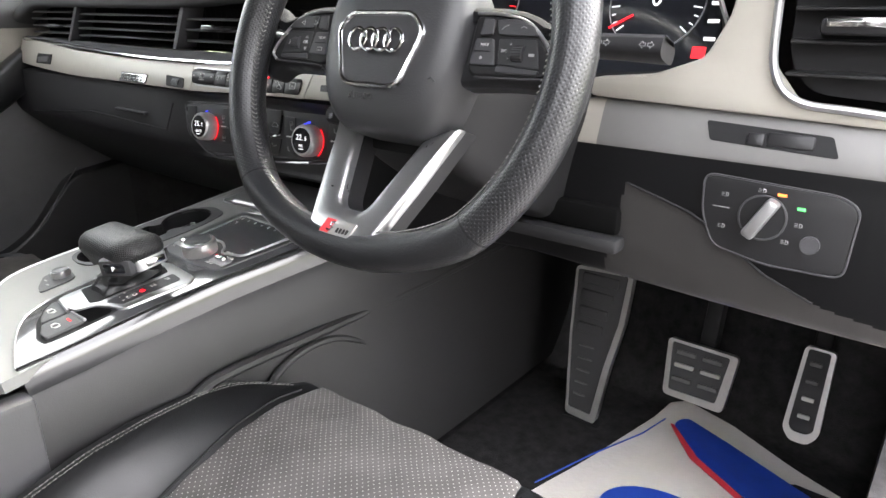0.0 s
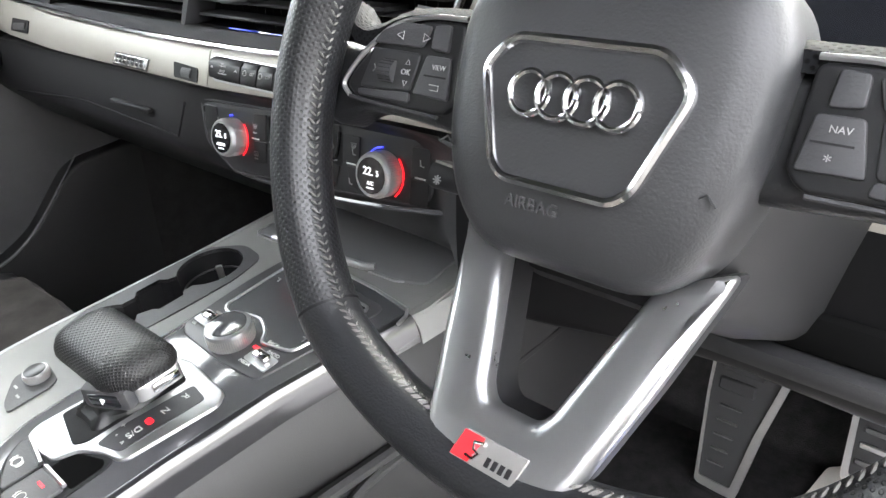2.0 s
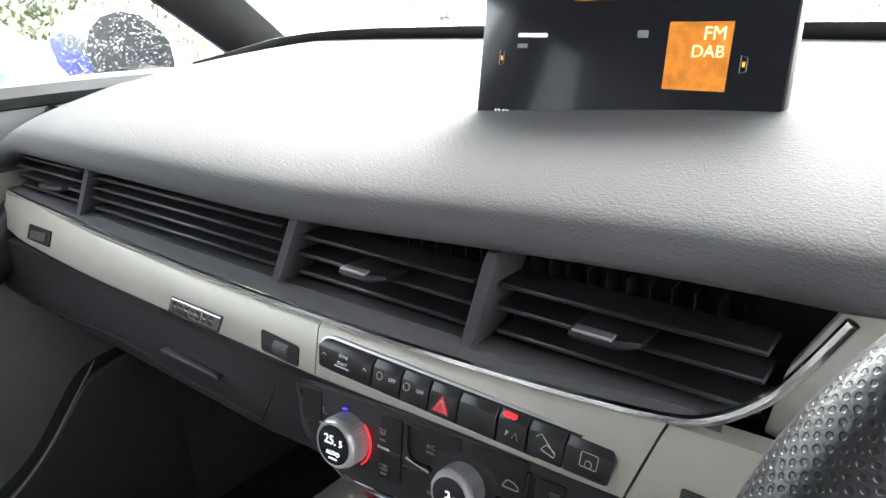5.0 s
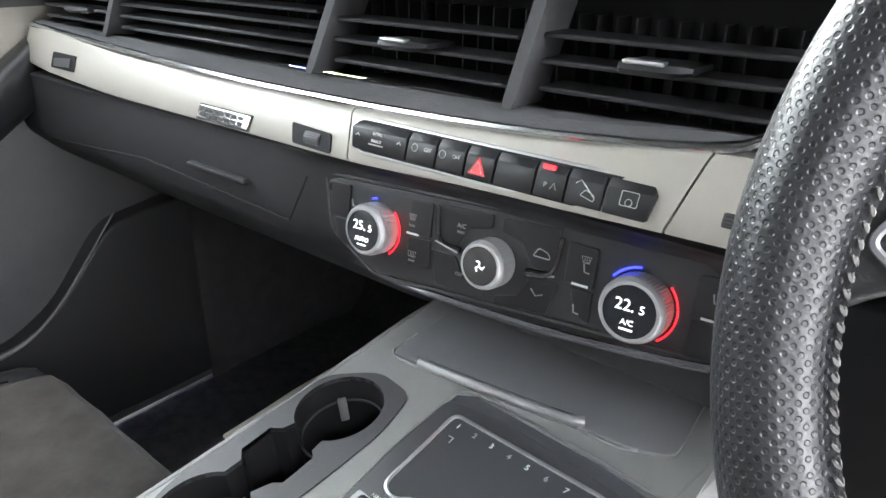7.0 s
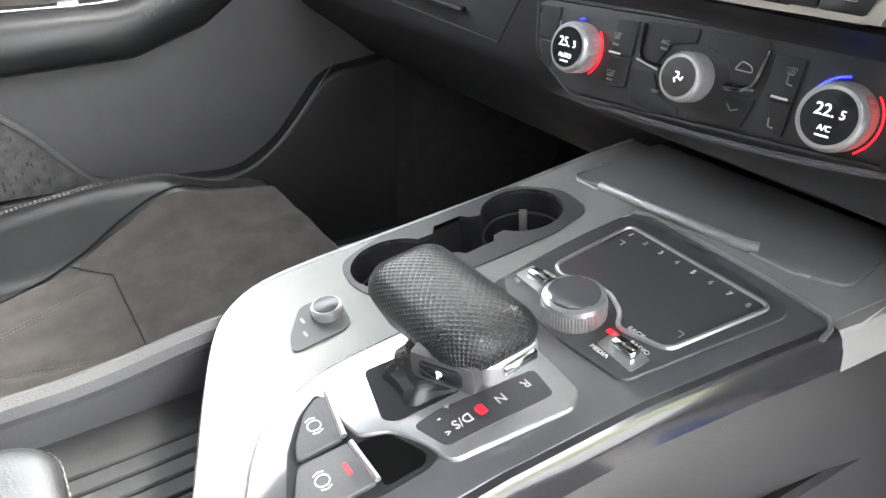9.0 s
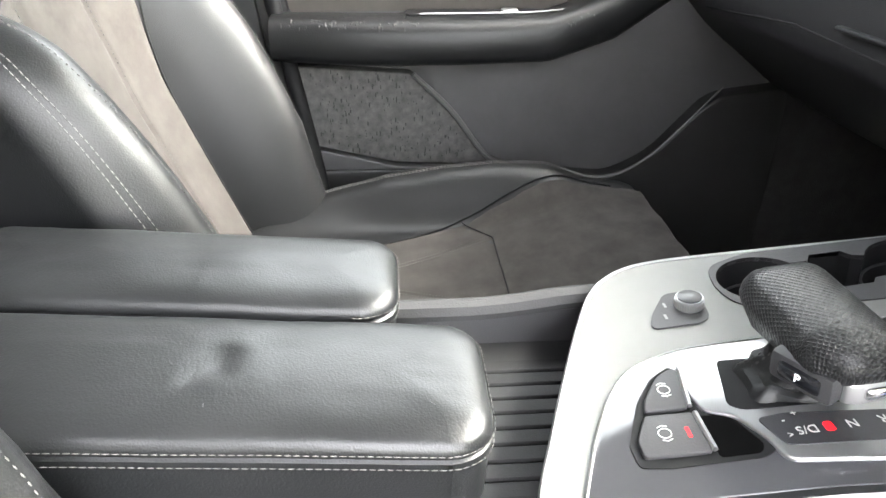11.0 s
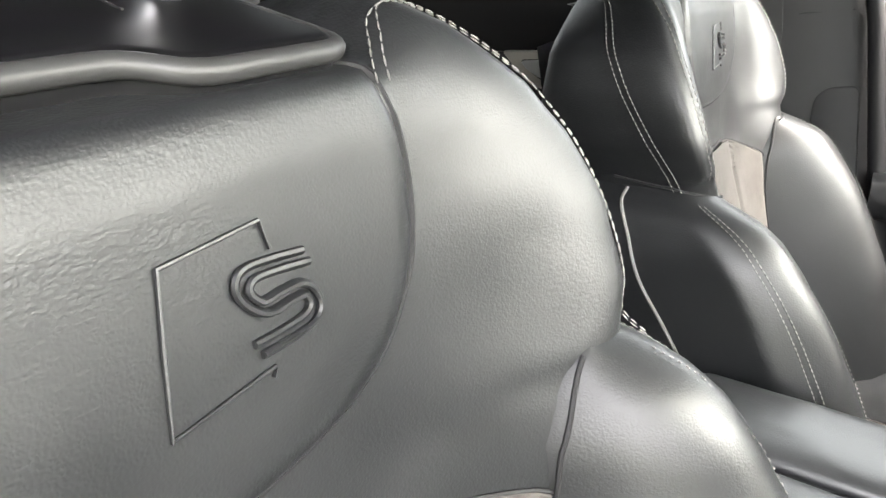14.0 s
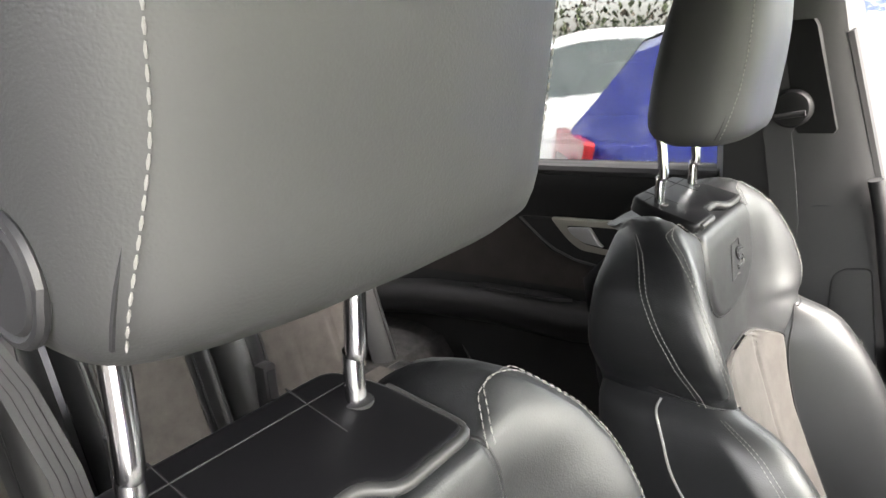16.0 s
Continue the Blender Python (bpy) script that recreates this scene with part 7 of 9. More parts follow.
for a0, a1 in ((-110, 20), (160, 290)):
    pts = []
    for i in range(90):
        a = math.radians(a0 + (a1 - a0) * i / 89)
        c = rim_centre(a)
        d = Vector((math.cos(a), math.sin(a), 0))
        pts.append(c - d * (RT * 0.94) + Vector((0, 0, RT * 0.30)))
    path = resample(pts, 0.0044)
    bm = bmesh.new()
    for p, q in zip(path, path[1:]):
        d = (q - p).normalized()
        inward = Vector((-(p.x), -(p.y), 0)).normalized()
        for sg in (-1, 1):
            stitches([p + Vector((0, 0, 0.0036 * sg)) - inward * 0.0004, p + d * 0.0030 + inward * 0.0009], 0.0040, 0.0002, 0.00062, bm=bm)
    part("rim_stitching", bm, THREAD, wheel, "pale cross-stitching inside the rim")

# airbag pad
padline = round_poly([(-0.060, 0.070), (0.060, 0.070), (0.073, 0.045), (0.072, -0.005), (0.060, -0.042), (0.040, -0.062), (-0.040, -0.062), (-0.060, -0.042), (-0.072, -0.005), (-0.073, 0.045)], 0.02, 4)
rows = []
for k, z in ((1.0, -0.045), (1.0, -0.020), (0.985, -0.009), (0.95, -0.001), (0.88, 0.0045), (0.75, 0.008), (0.5, 0.010), (0.2, 0.0105), (0.02, 0.0105)):
    rows.append([(x * k, y * k + 0.006 * (1 - k), z - 0.10 * max(0, -0.02 - y * k)) for x, y in padline])
part("airbag_pad", grid_mesh(rows, closed=True, cap=True), PAD, wheel, "grained black airbag cover")
trap = round_poly([(-0.033, 0.0335), (0.033, 0.0335), (0.0455, 0.0205), (0.0320, -0.0190), (0.025, -0.0245), (-0.025, -0.0245), (-0.0320, -0.0190), (-0.0455, 0.0205)], 0.006, 4)
part("badge_frame", tube([(x, y, 0.0108 - 0.6 * max(0, abs(x) - 0.03) ** 1.5) for x, y in trap], 0.0025, 8, closed=True), CHROME, wheel, "chrome badge frame")
bdg = part("badge_panel", grid_mesh([[(x * k, y * k + 0.005 * (1 - k), 0.0112 - 0.6 * max(0, abs(x * k) - 0.03) ** 1.5) for x, y in trap] for k in (0.98, 0.5, 0.05)], closed=True, cap=True), PAD, wheel)
for k in range(4):
    part("ring", tube([(x, y, 0.0135) for x, y in ellipse(-0.0195 + 0.013 * k, 0.0115, 0.0088, 0.0088, 32)], 0.0016, 8, closed=True), CHROME, bdg, "chrome ring")
words("AIRBAG", 0.0075, mat("embossed_grey", (0.055, 0.055, 0.057), 0.5), wheel, Matrix.Translation((-0.010, -0.0335, 0.0078)) @ Matrix.Rotation(radians(8), 4, "X"), depth=0.0012)
for sx in (-0.062, 0.058):
    part("horn_mark", tube([(sx - 0.004, -0.016, 0.0055), (sx, -0.013, 0.006), (sx + 0.004, -0.017, 0.0052)], 0.0005, 5), PAD, wheel)

# side spokes with button clusters
for s in (-1, 1):
    sp = part("side_spoke", plate(round_poly([(s * 0.060, 0.038), (s * 0.105, 0.038), (s * 0.125, 0.032), (s * 0.140, 0.024), (s * 0.160, 0.024), (s * 0.170, 0.026), (s * 0.170, -0.020), (s * 0.160, -0.022), (s * 0.145, -0.010), (s * 0.110, -0.010), (s * 0.060, -0.014)], 0.010), -0.040, -0.016, bevel=0.008), RIM_LEATHER, wheel, "black leather spoke cover")
    rows, uv = [], []
    for i in range(29):
        x = 0.066 + 0.098 * i / 28
        yt = float(np.interp(x, [0.066, 0.10, 0.115, 0.125, 0.135, 0.145, 0.153, 0.164], [0.0475, 0.0470, 0.0450, 0.0420, 0.0370, 0.0345, 0.0365, 0.0470]))
        ring = [(s * x, yt - 0.012, -0.0135), (s * x, yt - 0.004, -0.0125), (s * x, yt, -0.0165), (s * x, yt + 0.001, -0.024), (s * x, yt - 0.001, -0.034), (s * x, yt - 0.010, -0.042)]
        rows.append(ring)
        uv.append([(x, 0.0085 * k) for k in range(6)])
    part("spoke_leather", grid_mesh(rows, uvs=uv), SPOKE_DOTS, wheel, "perforated leather over the spoke")
    edge = [(0.077, 0.040), (0.100, 0.0395), (0.122, 0.034), (0.138, 0.0215), (0.149, 0.008), (0.1515, 0.001), (0.142, -0.0045), (0.100, -0.0048), (0.083, -0.0055), (0.076, 0.0015)]
    cl = part("button_carrier", plate(round_poly([(s * x, y) for x, y in edge], 0.005), -0.024, -0.011, bevel=0.002), BLACK, wheel, "black spoke button carrier")
    part("cluster_trim", tube(smooth_path([(s * x, y, -0.0115) for x, y in [(0.077, 0.0415), (0.100, 0.0412), (0.123, 0.0355), (0.140, 0.022), (0.1510, 0.008), (0.1535, 0.001), (0.148, -0.004)]], 6), 0.0014, 6), SATIN, wheel, "satin silver edging")
    part("lower_edge", tube([(s * x, y, -0.012) for x, y in [(0.148, -0.0045), (0.125, -0.0058), (0.085, -0.0066)]], 0.0011, 6), GREY, wheel)
    for pts in ([(0.0815, 0.0225), (0.097, 0.0225), (0.1020, 0.0025), (0.079, 0.002)], [(0.097, 0.0365), (0.116, 0.0375), (0.130, 0.0320), (0.135, 0.0252), (0.101, 0.0255)], [(0.084, 0.0245), (0.0955, 0.0255), (0.095, 0.037), (0.085, 0.038)], [(0.1045, 0.0030), (0.1410, 0.0005), (0.1395, -0.003), (0.1035, -0.0025)]):
        part("button", plate(round_poly([(s * x, y) for x, y in pts], 0.002), -0.013, -0.0092, bevel=0.0008), GREY, cl)
    part("scroll_bed", plate(round_poly([(s * x, y) for x, y in [(0.1015, 0.0228), (0.134, 0.023), (0.1405, 0.0015), (0.1045, 0.0035)]], 0.002), -0.013, -0.0100, bevel=0.0008), PAD, cl)
    sw = part("scroll_wheel", tube([(s * 0.1255, 0.0120, -0.012), (s * 0.1165, 0.0120, -0.012)], 0.0062, 20), GREY, cl, "ribbed scroll wheel")
    rb = bmesh.new()
    for k in range(18):
        a = math.radians(20 * k)
        tube([(s * 0.1252, 0.0120 + 0.0062 * math.cos(a), -0.012 + 0.0062 * math.sin(a)), (s * 0.1168, 0.0120 + 0.0062 * math.cos(a), -0.012 + 0.0062 * math.sin(a))], 0.0004, 4, bm=rb)
    part("ribbing", rb, BLACK, sw)
    part("button_line", cbox(min(s * 0.082, s * 0.096), max(s * 0.082, s * 0.096), 0.0122, 0.0130, -0.0095, -0.0089), MATT, cl)
    TP = lambda x, y: Matrix.Translation((x, y, -0.0090))
    if s < 0:
        words("VIEW", 0.0036, MARK, cl, TP(-0.0875, 0.0170))
        for px, d in ((-0.1165, -1), (-0.0985, 1)):
            part("arrow_mark", tube([(px - d * 0.0022, 0.0325, -0.009), (px + d * 0.0022, 0.0305, -0.009), (px - d * 0.0022, 0.0285, -0.009)], 0.0003, 4, closed=True), MARK, cl)
        words("OK", 0.0042, MARK, cl, TP(-0.1085, 0.0125))
        for py, d in ((0.0165, 1), (0.0082, -1)):
            part("arrow_mark", tube([(-0.1100, py, -0.0097), (-0.1070, py, -0.0097), (-0.1085, py + d * 0.0025, -0.0097)], 0.0003, 4, closed=True), MARK, cl)
        part("bracket_mark", tube([(-0.1320, 0.0145, -0.0097), (-0.1305, 0.0125, -0.0097), (-0.1320, 0.0105, -0.0097)], 0.0003, 4), MARK, cl)
        part("back_mark", tube([(-0.0905, 0.0060, -0.009), (-0.0855, 0.0060, -0.009), (-0.0855, 0.0085, -0.009), (-0.0915, 0.0085, -0.009)], 0.0003, 4), MARK, cl)
    else:
        words("NAV", 0.0036, MARK, cl, TP(0.0905, 0.0175))
        words("*", 0.0060, MARK, cl, TP(0.0890, 0.0065))
        words("SRC", 0.0032, MARK, cl, TP(0.1085, 0.0135))
        words("+", 0.0035, MARK, cl, TP(0.1135, 0.0185))
        words("-", 0.0035, MARK, cl, TP(0.1130, 0.0085))
        part("key_mark", cbox(0.1300, 0.1345, 0.0105, 0.0125, -0.0098, -0.0094), MARK, cl)
        part("phone_mark", tube([(0.1030, 0.0290, -0.009), (0.1050, 0.0312, -0.009), (0.1085, 0.0325, -0.009)], 0.0005, 4), GREY_PRINT, cl)
        part("voice_mark", tube([(0.1190, 0.0305, -0.009), (0.1215, 0.0320, -0.009), (0.1240, 0.0305, -0.009)], 0.0004, 4), GREY_PRINT, cl)

# lower forked spoke
fork = [(-0.068, -0.042), (-0.053, -0.098), (-0.038, -0.146), (-0.026, -0.157), (0.026, -0.157), (0.038, -0.146), (0.053, -0.098), (0.068, -0.042), (0.038, -0.056), (0.027, -0.090), (0.017, -0.120), (0.011, -0.127), (-0.011, -0.127), (-0.017, -0.120), (-0.027, -0.090), (-0.038, -0.056)]
bm = plate(round_poly(fork, 0.007, 4), -0.012, 0.0, bevel=0.0062)
for v in bm.verts:
    v.co.z += 0.014 - 0.42 * (v.co.y + 0.150)
part("forked_spoke", bm, mat("fork_silver", (0.46, 0.462, 0.468), 0.30, metal=0.92, rough_vary=0.03), wheel, "satin silver forked lower spoke")
bm = plate(round_poly(fork, 0.007, 4), -0.030, -0.010, bevel=0.002)
for v in bm.verts:
    v.co.z += 0.014 - 0.42 * (v.co.y + 0.150)
    v.co.x *= 0.985
part("spoke_backing", bm, BLACK, wheel)
TM = Matrix.Translation((0, -0.1435, 0.0118)) @ Matrix.Rotation(math.atan(-0.42), 4, "X")
bd = part("spoke_badge", plate(round_poly([(-0.018, -0.0068), (0.015, -0.0068), (0.018, 0.0068), (-0.015, 0.0068)], 0.001), -0.001, 0.0012, TM), STEEL, wheel, "small silver badge with red corner")
part("badge_corner", plate([(-0.0175, -0.0063), (-0.008, -0.0063), (-0.004, 0.0063), (-0.0148, 0.0063)], 0.001, 0.0018, TM), RED, bd, "red corner")
part("badge_mark", tube([TM @ Vector(p) for p in ((-0.003, 0.004, 0.002), (-0.008, 0.003, 0.002), (-0.007, 0.0, 0.002), (-0.004, -0.001, 0.002), (-0.006, -0.004, 0.002), (-0.010, -0.0035, 0.002))], 0.0009, 5), CHROME, bd)
for k in range(4):
    part("badge_mark", plate([(0.0 + 0.0036 * k, -0.0045), (0.0022 + 0.0036 * k, -0.0045), (0.0026 + 0.0036 * k, -0.0002), (0.0004 + 0.0036 * k, -0.0002)], 0.001, 0.0017, TM), BLACK, bd)
# hub and column
col = thing("steering_column", "black plastic steering column cover with stalks", "steering column", WM)
rows = []
for z, w, h0, h1 in ((-0.045, 0.060, -0.070, 0.050), (-0.07, 0.072, -0.078, 0.052), (-0.12, 0.082, -0.088, 0.054), (-0.20, 0.090, -0.098, 0.06), (-0.26, 0.098, -0.105, 0.07)):
    rows.append([(x, y, z) for x, y in round_poly([(-w, h1), (w, h1), (w * 1.05, 0), (w * 0.8, h0), (-w * 0.8, h0), (-w * 1.05, 0)], 0.02)])
part("shroud", grid_mesh(rows, closed=True, cap=True), mat("column_plastic", (0.0065, 0.0065, 0.007), 0.55, grain=0.3, grain_size=0.001, spec=0.25), col)
part("shroud_joint", tube([(0.0815 * k, -0.02 - 0.02 * k, -0.06 - 0.16 * k) for k in (0.75, 0.85, 0.95, 1.05)], 0.0012, 5), MATT, col)


DUSTY = mat("dusty_worn_plastic", (0.16, 0.155, 0.145), 0.8, grain=0.8, grain_size=0.0012, vary=0.5, vary_size=0.004)


def stalk(pts, w, nm, label, thick=0.009):
    st = thing(nm, label, "stalk", WM)
    P = smooth_path(pts, 5)
    rows = []
    for i, p in enumerate(P):
        t = i / (len(P) - 1)
        ww, hh = w * (0.75 + 0.45 * t), thick * (1 + 0.33 * t)
        rows.append([p + Vector((0, hh * math.copysign(abs(math.sin(a)) ** 0.6, math.sin(a)), ww * math.copysign(abs(math.cos(a)) ** 0.6, math.cos(a)))) for a in (2 * math.pi * j / 16 for j in range(16))])
    part("lever", grid_mesh(rows, closed=True, cap=True), BLACK, st)
    e, b = P[-1], P[3]
    dusty = nm == "cruise_stalk"
    top = [[p + Vector((0, thick * (1 + 0.33 * i / (len(P) - 1)) + 0.0005, zz * w)) for zz in (-0.75, -0.3, 0.4, 0.85)] for i, p in enumerate(P)]
    low = [[q - Vector((0, 0.004, 0)) for q in r] for r in top]
    part("lever_top", grid_mesh([r + q[::-1] for r, q in zip(top, low)], closed=True, cap=True), DUSTY if dusty else GREY, st, "dusty worn upper edge" if dusty else "dark grey upper edge")
    for k in range(2):
        q = P[int(len(P) * (0.62 + 0.20 * k))]
        zf = q.z + w * 1.17
        if dusty:
            for a in range(4 if k else 0):
                dx, dy = 0.0030 * math.cos(a * math.pi / 4), 0.0030 * math.sin(a * math.pi / 4)
                part("symbol_mark", tube([(q.x - dx, q.y - dy - 0.002, zf), (q.x + dx, q.y + dy - 0.002, zf)], 0.0005, 4), GREY_PRINT, st)
        else:
            for g in (-1, 1):
                o = q.x + g * 0.0032
                part("symbol_mark", tube([(o - g * 0.0022, q.y - 0.0012, zf), (o, q.y - 0.0012, zf), (o, q.y - 0.0028, zf), (o + g * 0.0028, q.y, zf), (o, q.y + 0.0028, zf), (o, q.y + 0.0012, zf), (o - g * 0.0022, q.y + 0.0012, zf)], 0.0003, 4, closed=True), GREY_PRINT, st)
    return st


stalk([(-0.07, 0.036, -0.095), (-0.12, 0.046, -0.100), (-0.182, 0.051, -0.100)], 0.012, "indicator_stalk", "black indicator stalk with white symbols", 0.0075)
stalk([(-0.060, -0.043, -0.085), (-0.095, -0.042, -0.085), (-0.130, -0.041, -0.085)], 0.012, "cruise_stalk", "black cruise control stalk, worn and dusty", 0.0066)
stalk([(0.07, 0.040, -0.100), (0.13, 0.048, -0.110), (0.19, 0.049, -0.115)], 0.013, "wiper_stalk", "black wiper stalk with pale symbols", 0.0068)

# ---- pedals ----
def pedal(name, outline, inner, m, label, bars, steel_rows, stem):
    p = thing(name, label, "pedal", m)
    part("pad", plate(round_poly(outline, 0.008), -0.012, -0.001), RUBBER, p, "black rubber pad")
    part("frame", plate(round_poly(outline, 0.008), -0.013, 0.0015, holes=[round_poly(inner, 0.004)], bevel=0.0), STEEL, p, "brushed steel frame")
    for k, (x0, x1, y0, y1) in enumerate(bars):
        part("grip_bar", cbox(x0, x1, y0, y1, -0.002, 0.0022, 0.001, seg=1), STEEL if k in steel_rows else DULL_GRIP, p)
    cx = sum(x for x, y in outline) / len(outline)
    part("arm", cbox(cx - 0.012, cx + 0.012, stem, stem + 0.20, -0.05, -0.02, 0.004), MATT, p)
    return p


# grey of the dim bars; on the footrest they paint reflections on rubber
DULL_GRIP = mat("dull_grip_grey", (0.10, 0.10, 0.098), 0.55, metal=0.3, vary=0.2, vary_size=0.01)
UPRIGHT = Matrix(((1, 0, 0, 0), (0, 0.25, -0.97, 0), (0, 0.97, 0.25, 0), (0, 0, 0, 1)))
rest = pedal("foot_rest", [(0.308, 0.26), (0.405, 0.265), (0.400, 0.18), (0.385, 0.10), (0.372, -0.004), (0.318, 0.0), (0.310, 0.14)], [(0.312, 0.255), (0.397, 0.260), (0.391, 0.18), (0.375, 0.10), (0.363, 0.010), (0.3215, 0.012), (0.3135, 0.14)],
             Matrix.Translation((0, 0.917, 0.501)) @ Matrix(((1, 0, 0, 0), (0, 0.10, -0.995, 0), (0, 0.995, 0.10, 0), (0, 0, 0, 1))), "long steel-framed footrest with black rubber bars", [(0.328, 0.350 + 0.0016 * k, 0.038 + 0.022 * k, 0.0405 + 0.022 * k) for k in range(5)], (), 0.10)
for k in range(4):
    part("rubber_block", cbox(0.322, 0.366 + 0.006 * k, 0.150 + 0.028 * k, 0.168 + 0.028 * k, -0.002, 0.0035, 0.002, seg=1), RUBBER, rest)
part("heel_block", cbox(0.312, 0.382, -0.034, -0.002, -0.03, 0.006, 0.006), MATT, rest, "black plastic foot block")
pedal("brake_pedal", [(-0.052, 0.045), (0.052, 0.043), (0.045, -0.045), (-0.045, -0.043)], [(-0.045, 0.0405), (0.041, 0.0385), (0.033, -0.034), (-0.038, -0.034)], Matrix.Translation((0.518, 0.942, 0.632)) @ UPRIGHT, "steel-framed brake pedal with black rubber blocks", [(sx, sx + 0.029, sy, sy + 0.0065) for sy in (0.003, -0.018, 0.023) for sx in (-0.036, 0.003)], (0, 1), 0.0)
pedal("accelerator_pedal", [(-0.018, 0.075), (0.022, 0.075), (0.024, -0.05), (0.012, -0.066), (-0.012, -0.066), (-0.024, -0.05)], [(-0.013, 0.0715), (0.016, 0.0715), (0.016, -0.045), (0.008, -0.052), (-0.010, -0.052), (-0.017, -0.044)], Matrix.Translation((0.662, 0.985, 0.625)) @ UPRIGHT, "narrow steel-framed accelerator pedal with rubber inlay", [(-0.008, 0.008, -0.03 + 0.026 * k, -0.024 + 0.026 * k) for k in range(4)], (0, 1), 0.0)

# ---- paper floor mat ----
pm = thing("paper_floor_mat", "cream paper floor mat printed blue and red, in the driver's footwell", "floor mat")
mat_out = [(0.452, 1.050), (0.475, 1.066), (0.56, 1.040), (0.68, 0.990), (0.77, 0.955), (0.78, 0.60), (0.72, 0.44), (0.40, 0.43), (0.335, 0.56), (0.372, 0.70), (0.398, 0.80), (0.43, 0.93)]


def sheet(outline, h):
    bm = plate(round_poly(outline, 0.006, 2), 0, 0.0006)
    bmesh.ops.triangulate(bm, faces=bm.faces[:])
    bmesh.ops.subdivide_edges(bm, edges=[e for e in bm.edges if e.calc_length() > 0.05], cuts=4, use_grid_fill=True)
    for v in bm.verts:
        v.co.z += 0.497 + h + 0.006 * noise.noise((v.co.x * 7, v.co.y * 7, 3)) + 0.175 * max(0, v.co.y - 1.0)
    return bm


part("sheet", sheet(mat_out, 0), PAPER, pm, "creased cream paper")
part("printed_band", sheet([(0.478, 0.996), (0.481, 1.012), (0.493, 1.022), (0.56, 0.998), (0.70, 0.940), (0.76, 0.915), (0.70, 0.868), (0.62, 0.880), (0.54, 0.93)], 0.0035), BLUE_INK, pm, "blue printed band")
part("printed_line", sheet([(0.472, 0.994), (0.478, 0.996), (0.54, 0.929), (0.62, 0.878), (0.70, 0.866), (0.70, 0.855), (0.615, 0.868), (0.53, 0.920)], 0.004), RED_INK, pm, "red printed line")
part("printed_oval", sheet(ellipse(0.56, 0.76, 0.10, 0.065, 24), 0.0035), BLUE_INK, pm, "blue printed oval")
part("printed_line", tube([(0.375, 0.72, 0.506), (0.41, 0.83, 0.506), (0.45, 0.93, 0.506), (0.465, 0.99, 0.508)], 0.0012, 4), BLUE_INK, pm)
pp = thing("paper_floor_mat", "cream paper floor mat printed blue and red, in the passenger footwell", "floor mat")
part("sheet", sheet([(-0.550, 0.66), (-0.26, 0.66), (-0.26, 1.02), (-0.525, 1.018), (-0.556, 0.95), (-0.557, 0.80)], 0), PAPER, pp, "creased cream paper")
part("printed_band", sheet([(-0.528, 0.985), (-0.515, 0.990), (-0.40, 0.955), (-0.33, 0.90), (-0.42, 0.915), (-0.52, 0.955)], 0.0035), BLUE_INK, pp, "blue printed band")
part("printed_line", sheet([(-0.530, 0.955), (-0.522, 0.953), (-0.42, 0.912), (-0.33, 0.897), (-0.33, 0.888), (-0.425, 0.902), (-0.53, 0.945)], 0.004), RED_INK, pp, "red printed line")
tagged(part("carpet_mat", cbox(0.20, 0.74, 0.36, 1.02, 0.486, 0.495, 0.003), CARPET), "charcoal carpet mat in the driver's footwell", "floor mat")
tagged(part("carpet_mat", cbox(-0.70, -0.18, 0.36, 1.02, 0.486, 0.495, 0.003), CARPET), "charcoal carpet mat in the passenger footwell", "floor mat")

# ---- front seats ----
CENTRE = [(0.60, -0.055), (0.70, -0.105), (0.80, -0.150), (0.90, -0.192), (1.00, -0.224), (1.06, -0.237), (1.15, -0.248), (1.20, -0.255), (1.22, -0.261), (1.235, -0.270), (1.248, -0.287), (1.255, -0.301), (1.259, -0.314)]
#        z      ridge  ridge_d  width  width_d
SECTION = [(0.62, 0.190, 0.018, 0.222, -0.020), (0.90, 0.195, 0.024, 0.230, -0.010), (0.97, 0.195, 0.036, 0.230, 0.000), (1.02, 0.196, 0.047, 0.224, 0.006), (1.048, 0.200, 0.048, 0.220, 0.014), (1.062, 0.204, 0.047, 0.221, 0.024),
           (1.074, 0.210, 0.050, 0.228, 0.040), (1.10, 0.223, 0.050, 0.241, 0.038), (1.14, 0.224, 0.041, 0.242, 0.028), (1.175, 0.216, 0.029, 0.233, 0.015), (1.203, 0.198, 0.018, 0.214, 0.004), (1.231, 0.168, 0.006, 0.184, -0.009), (1.248, 0.138, 0.002, 0.153, -0.012), (1.259, 0.095, 0.0, 0.108, -0.012)]
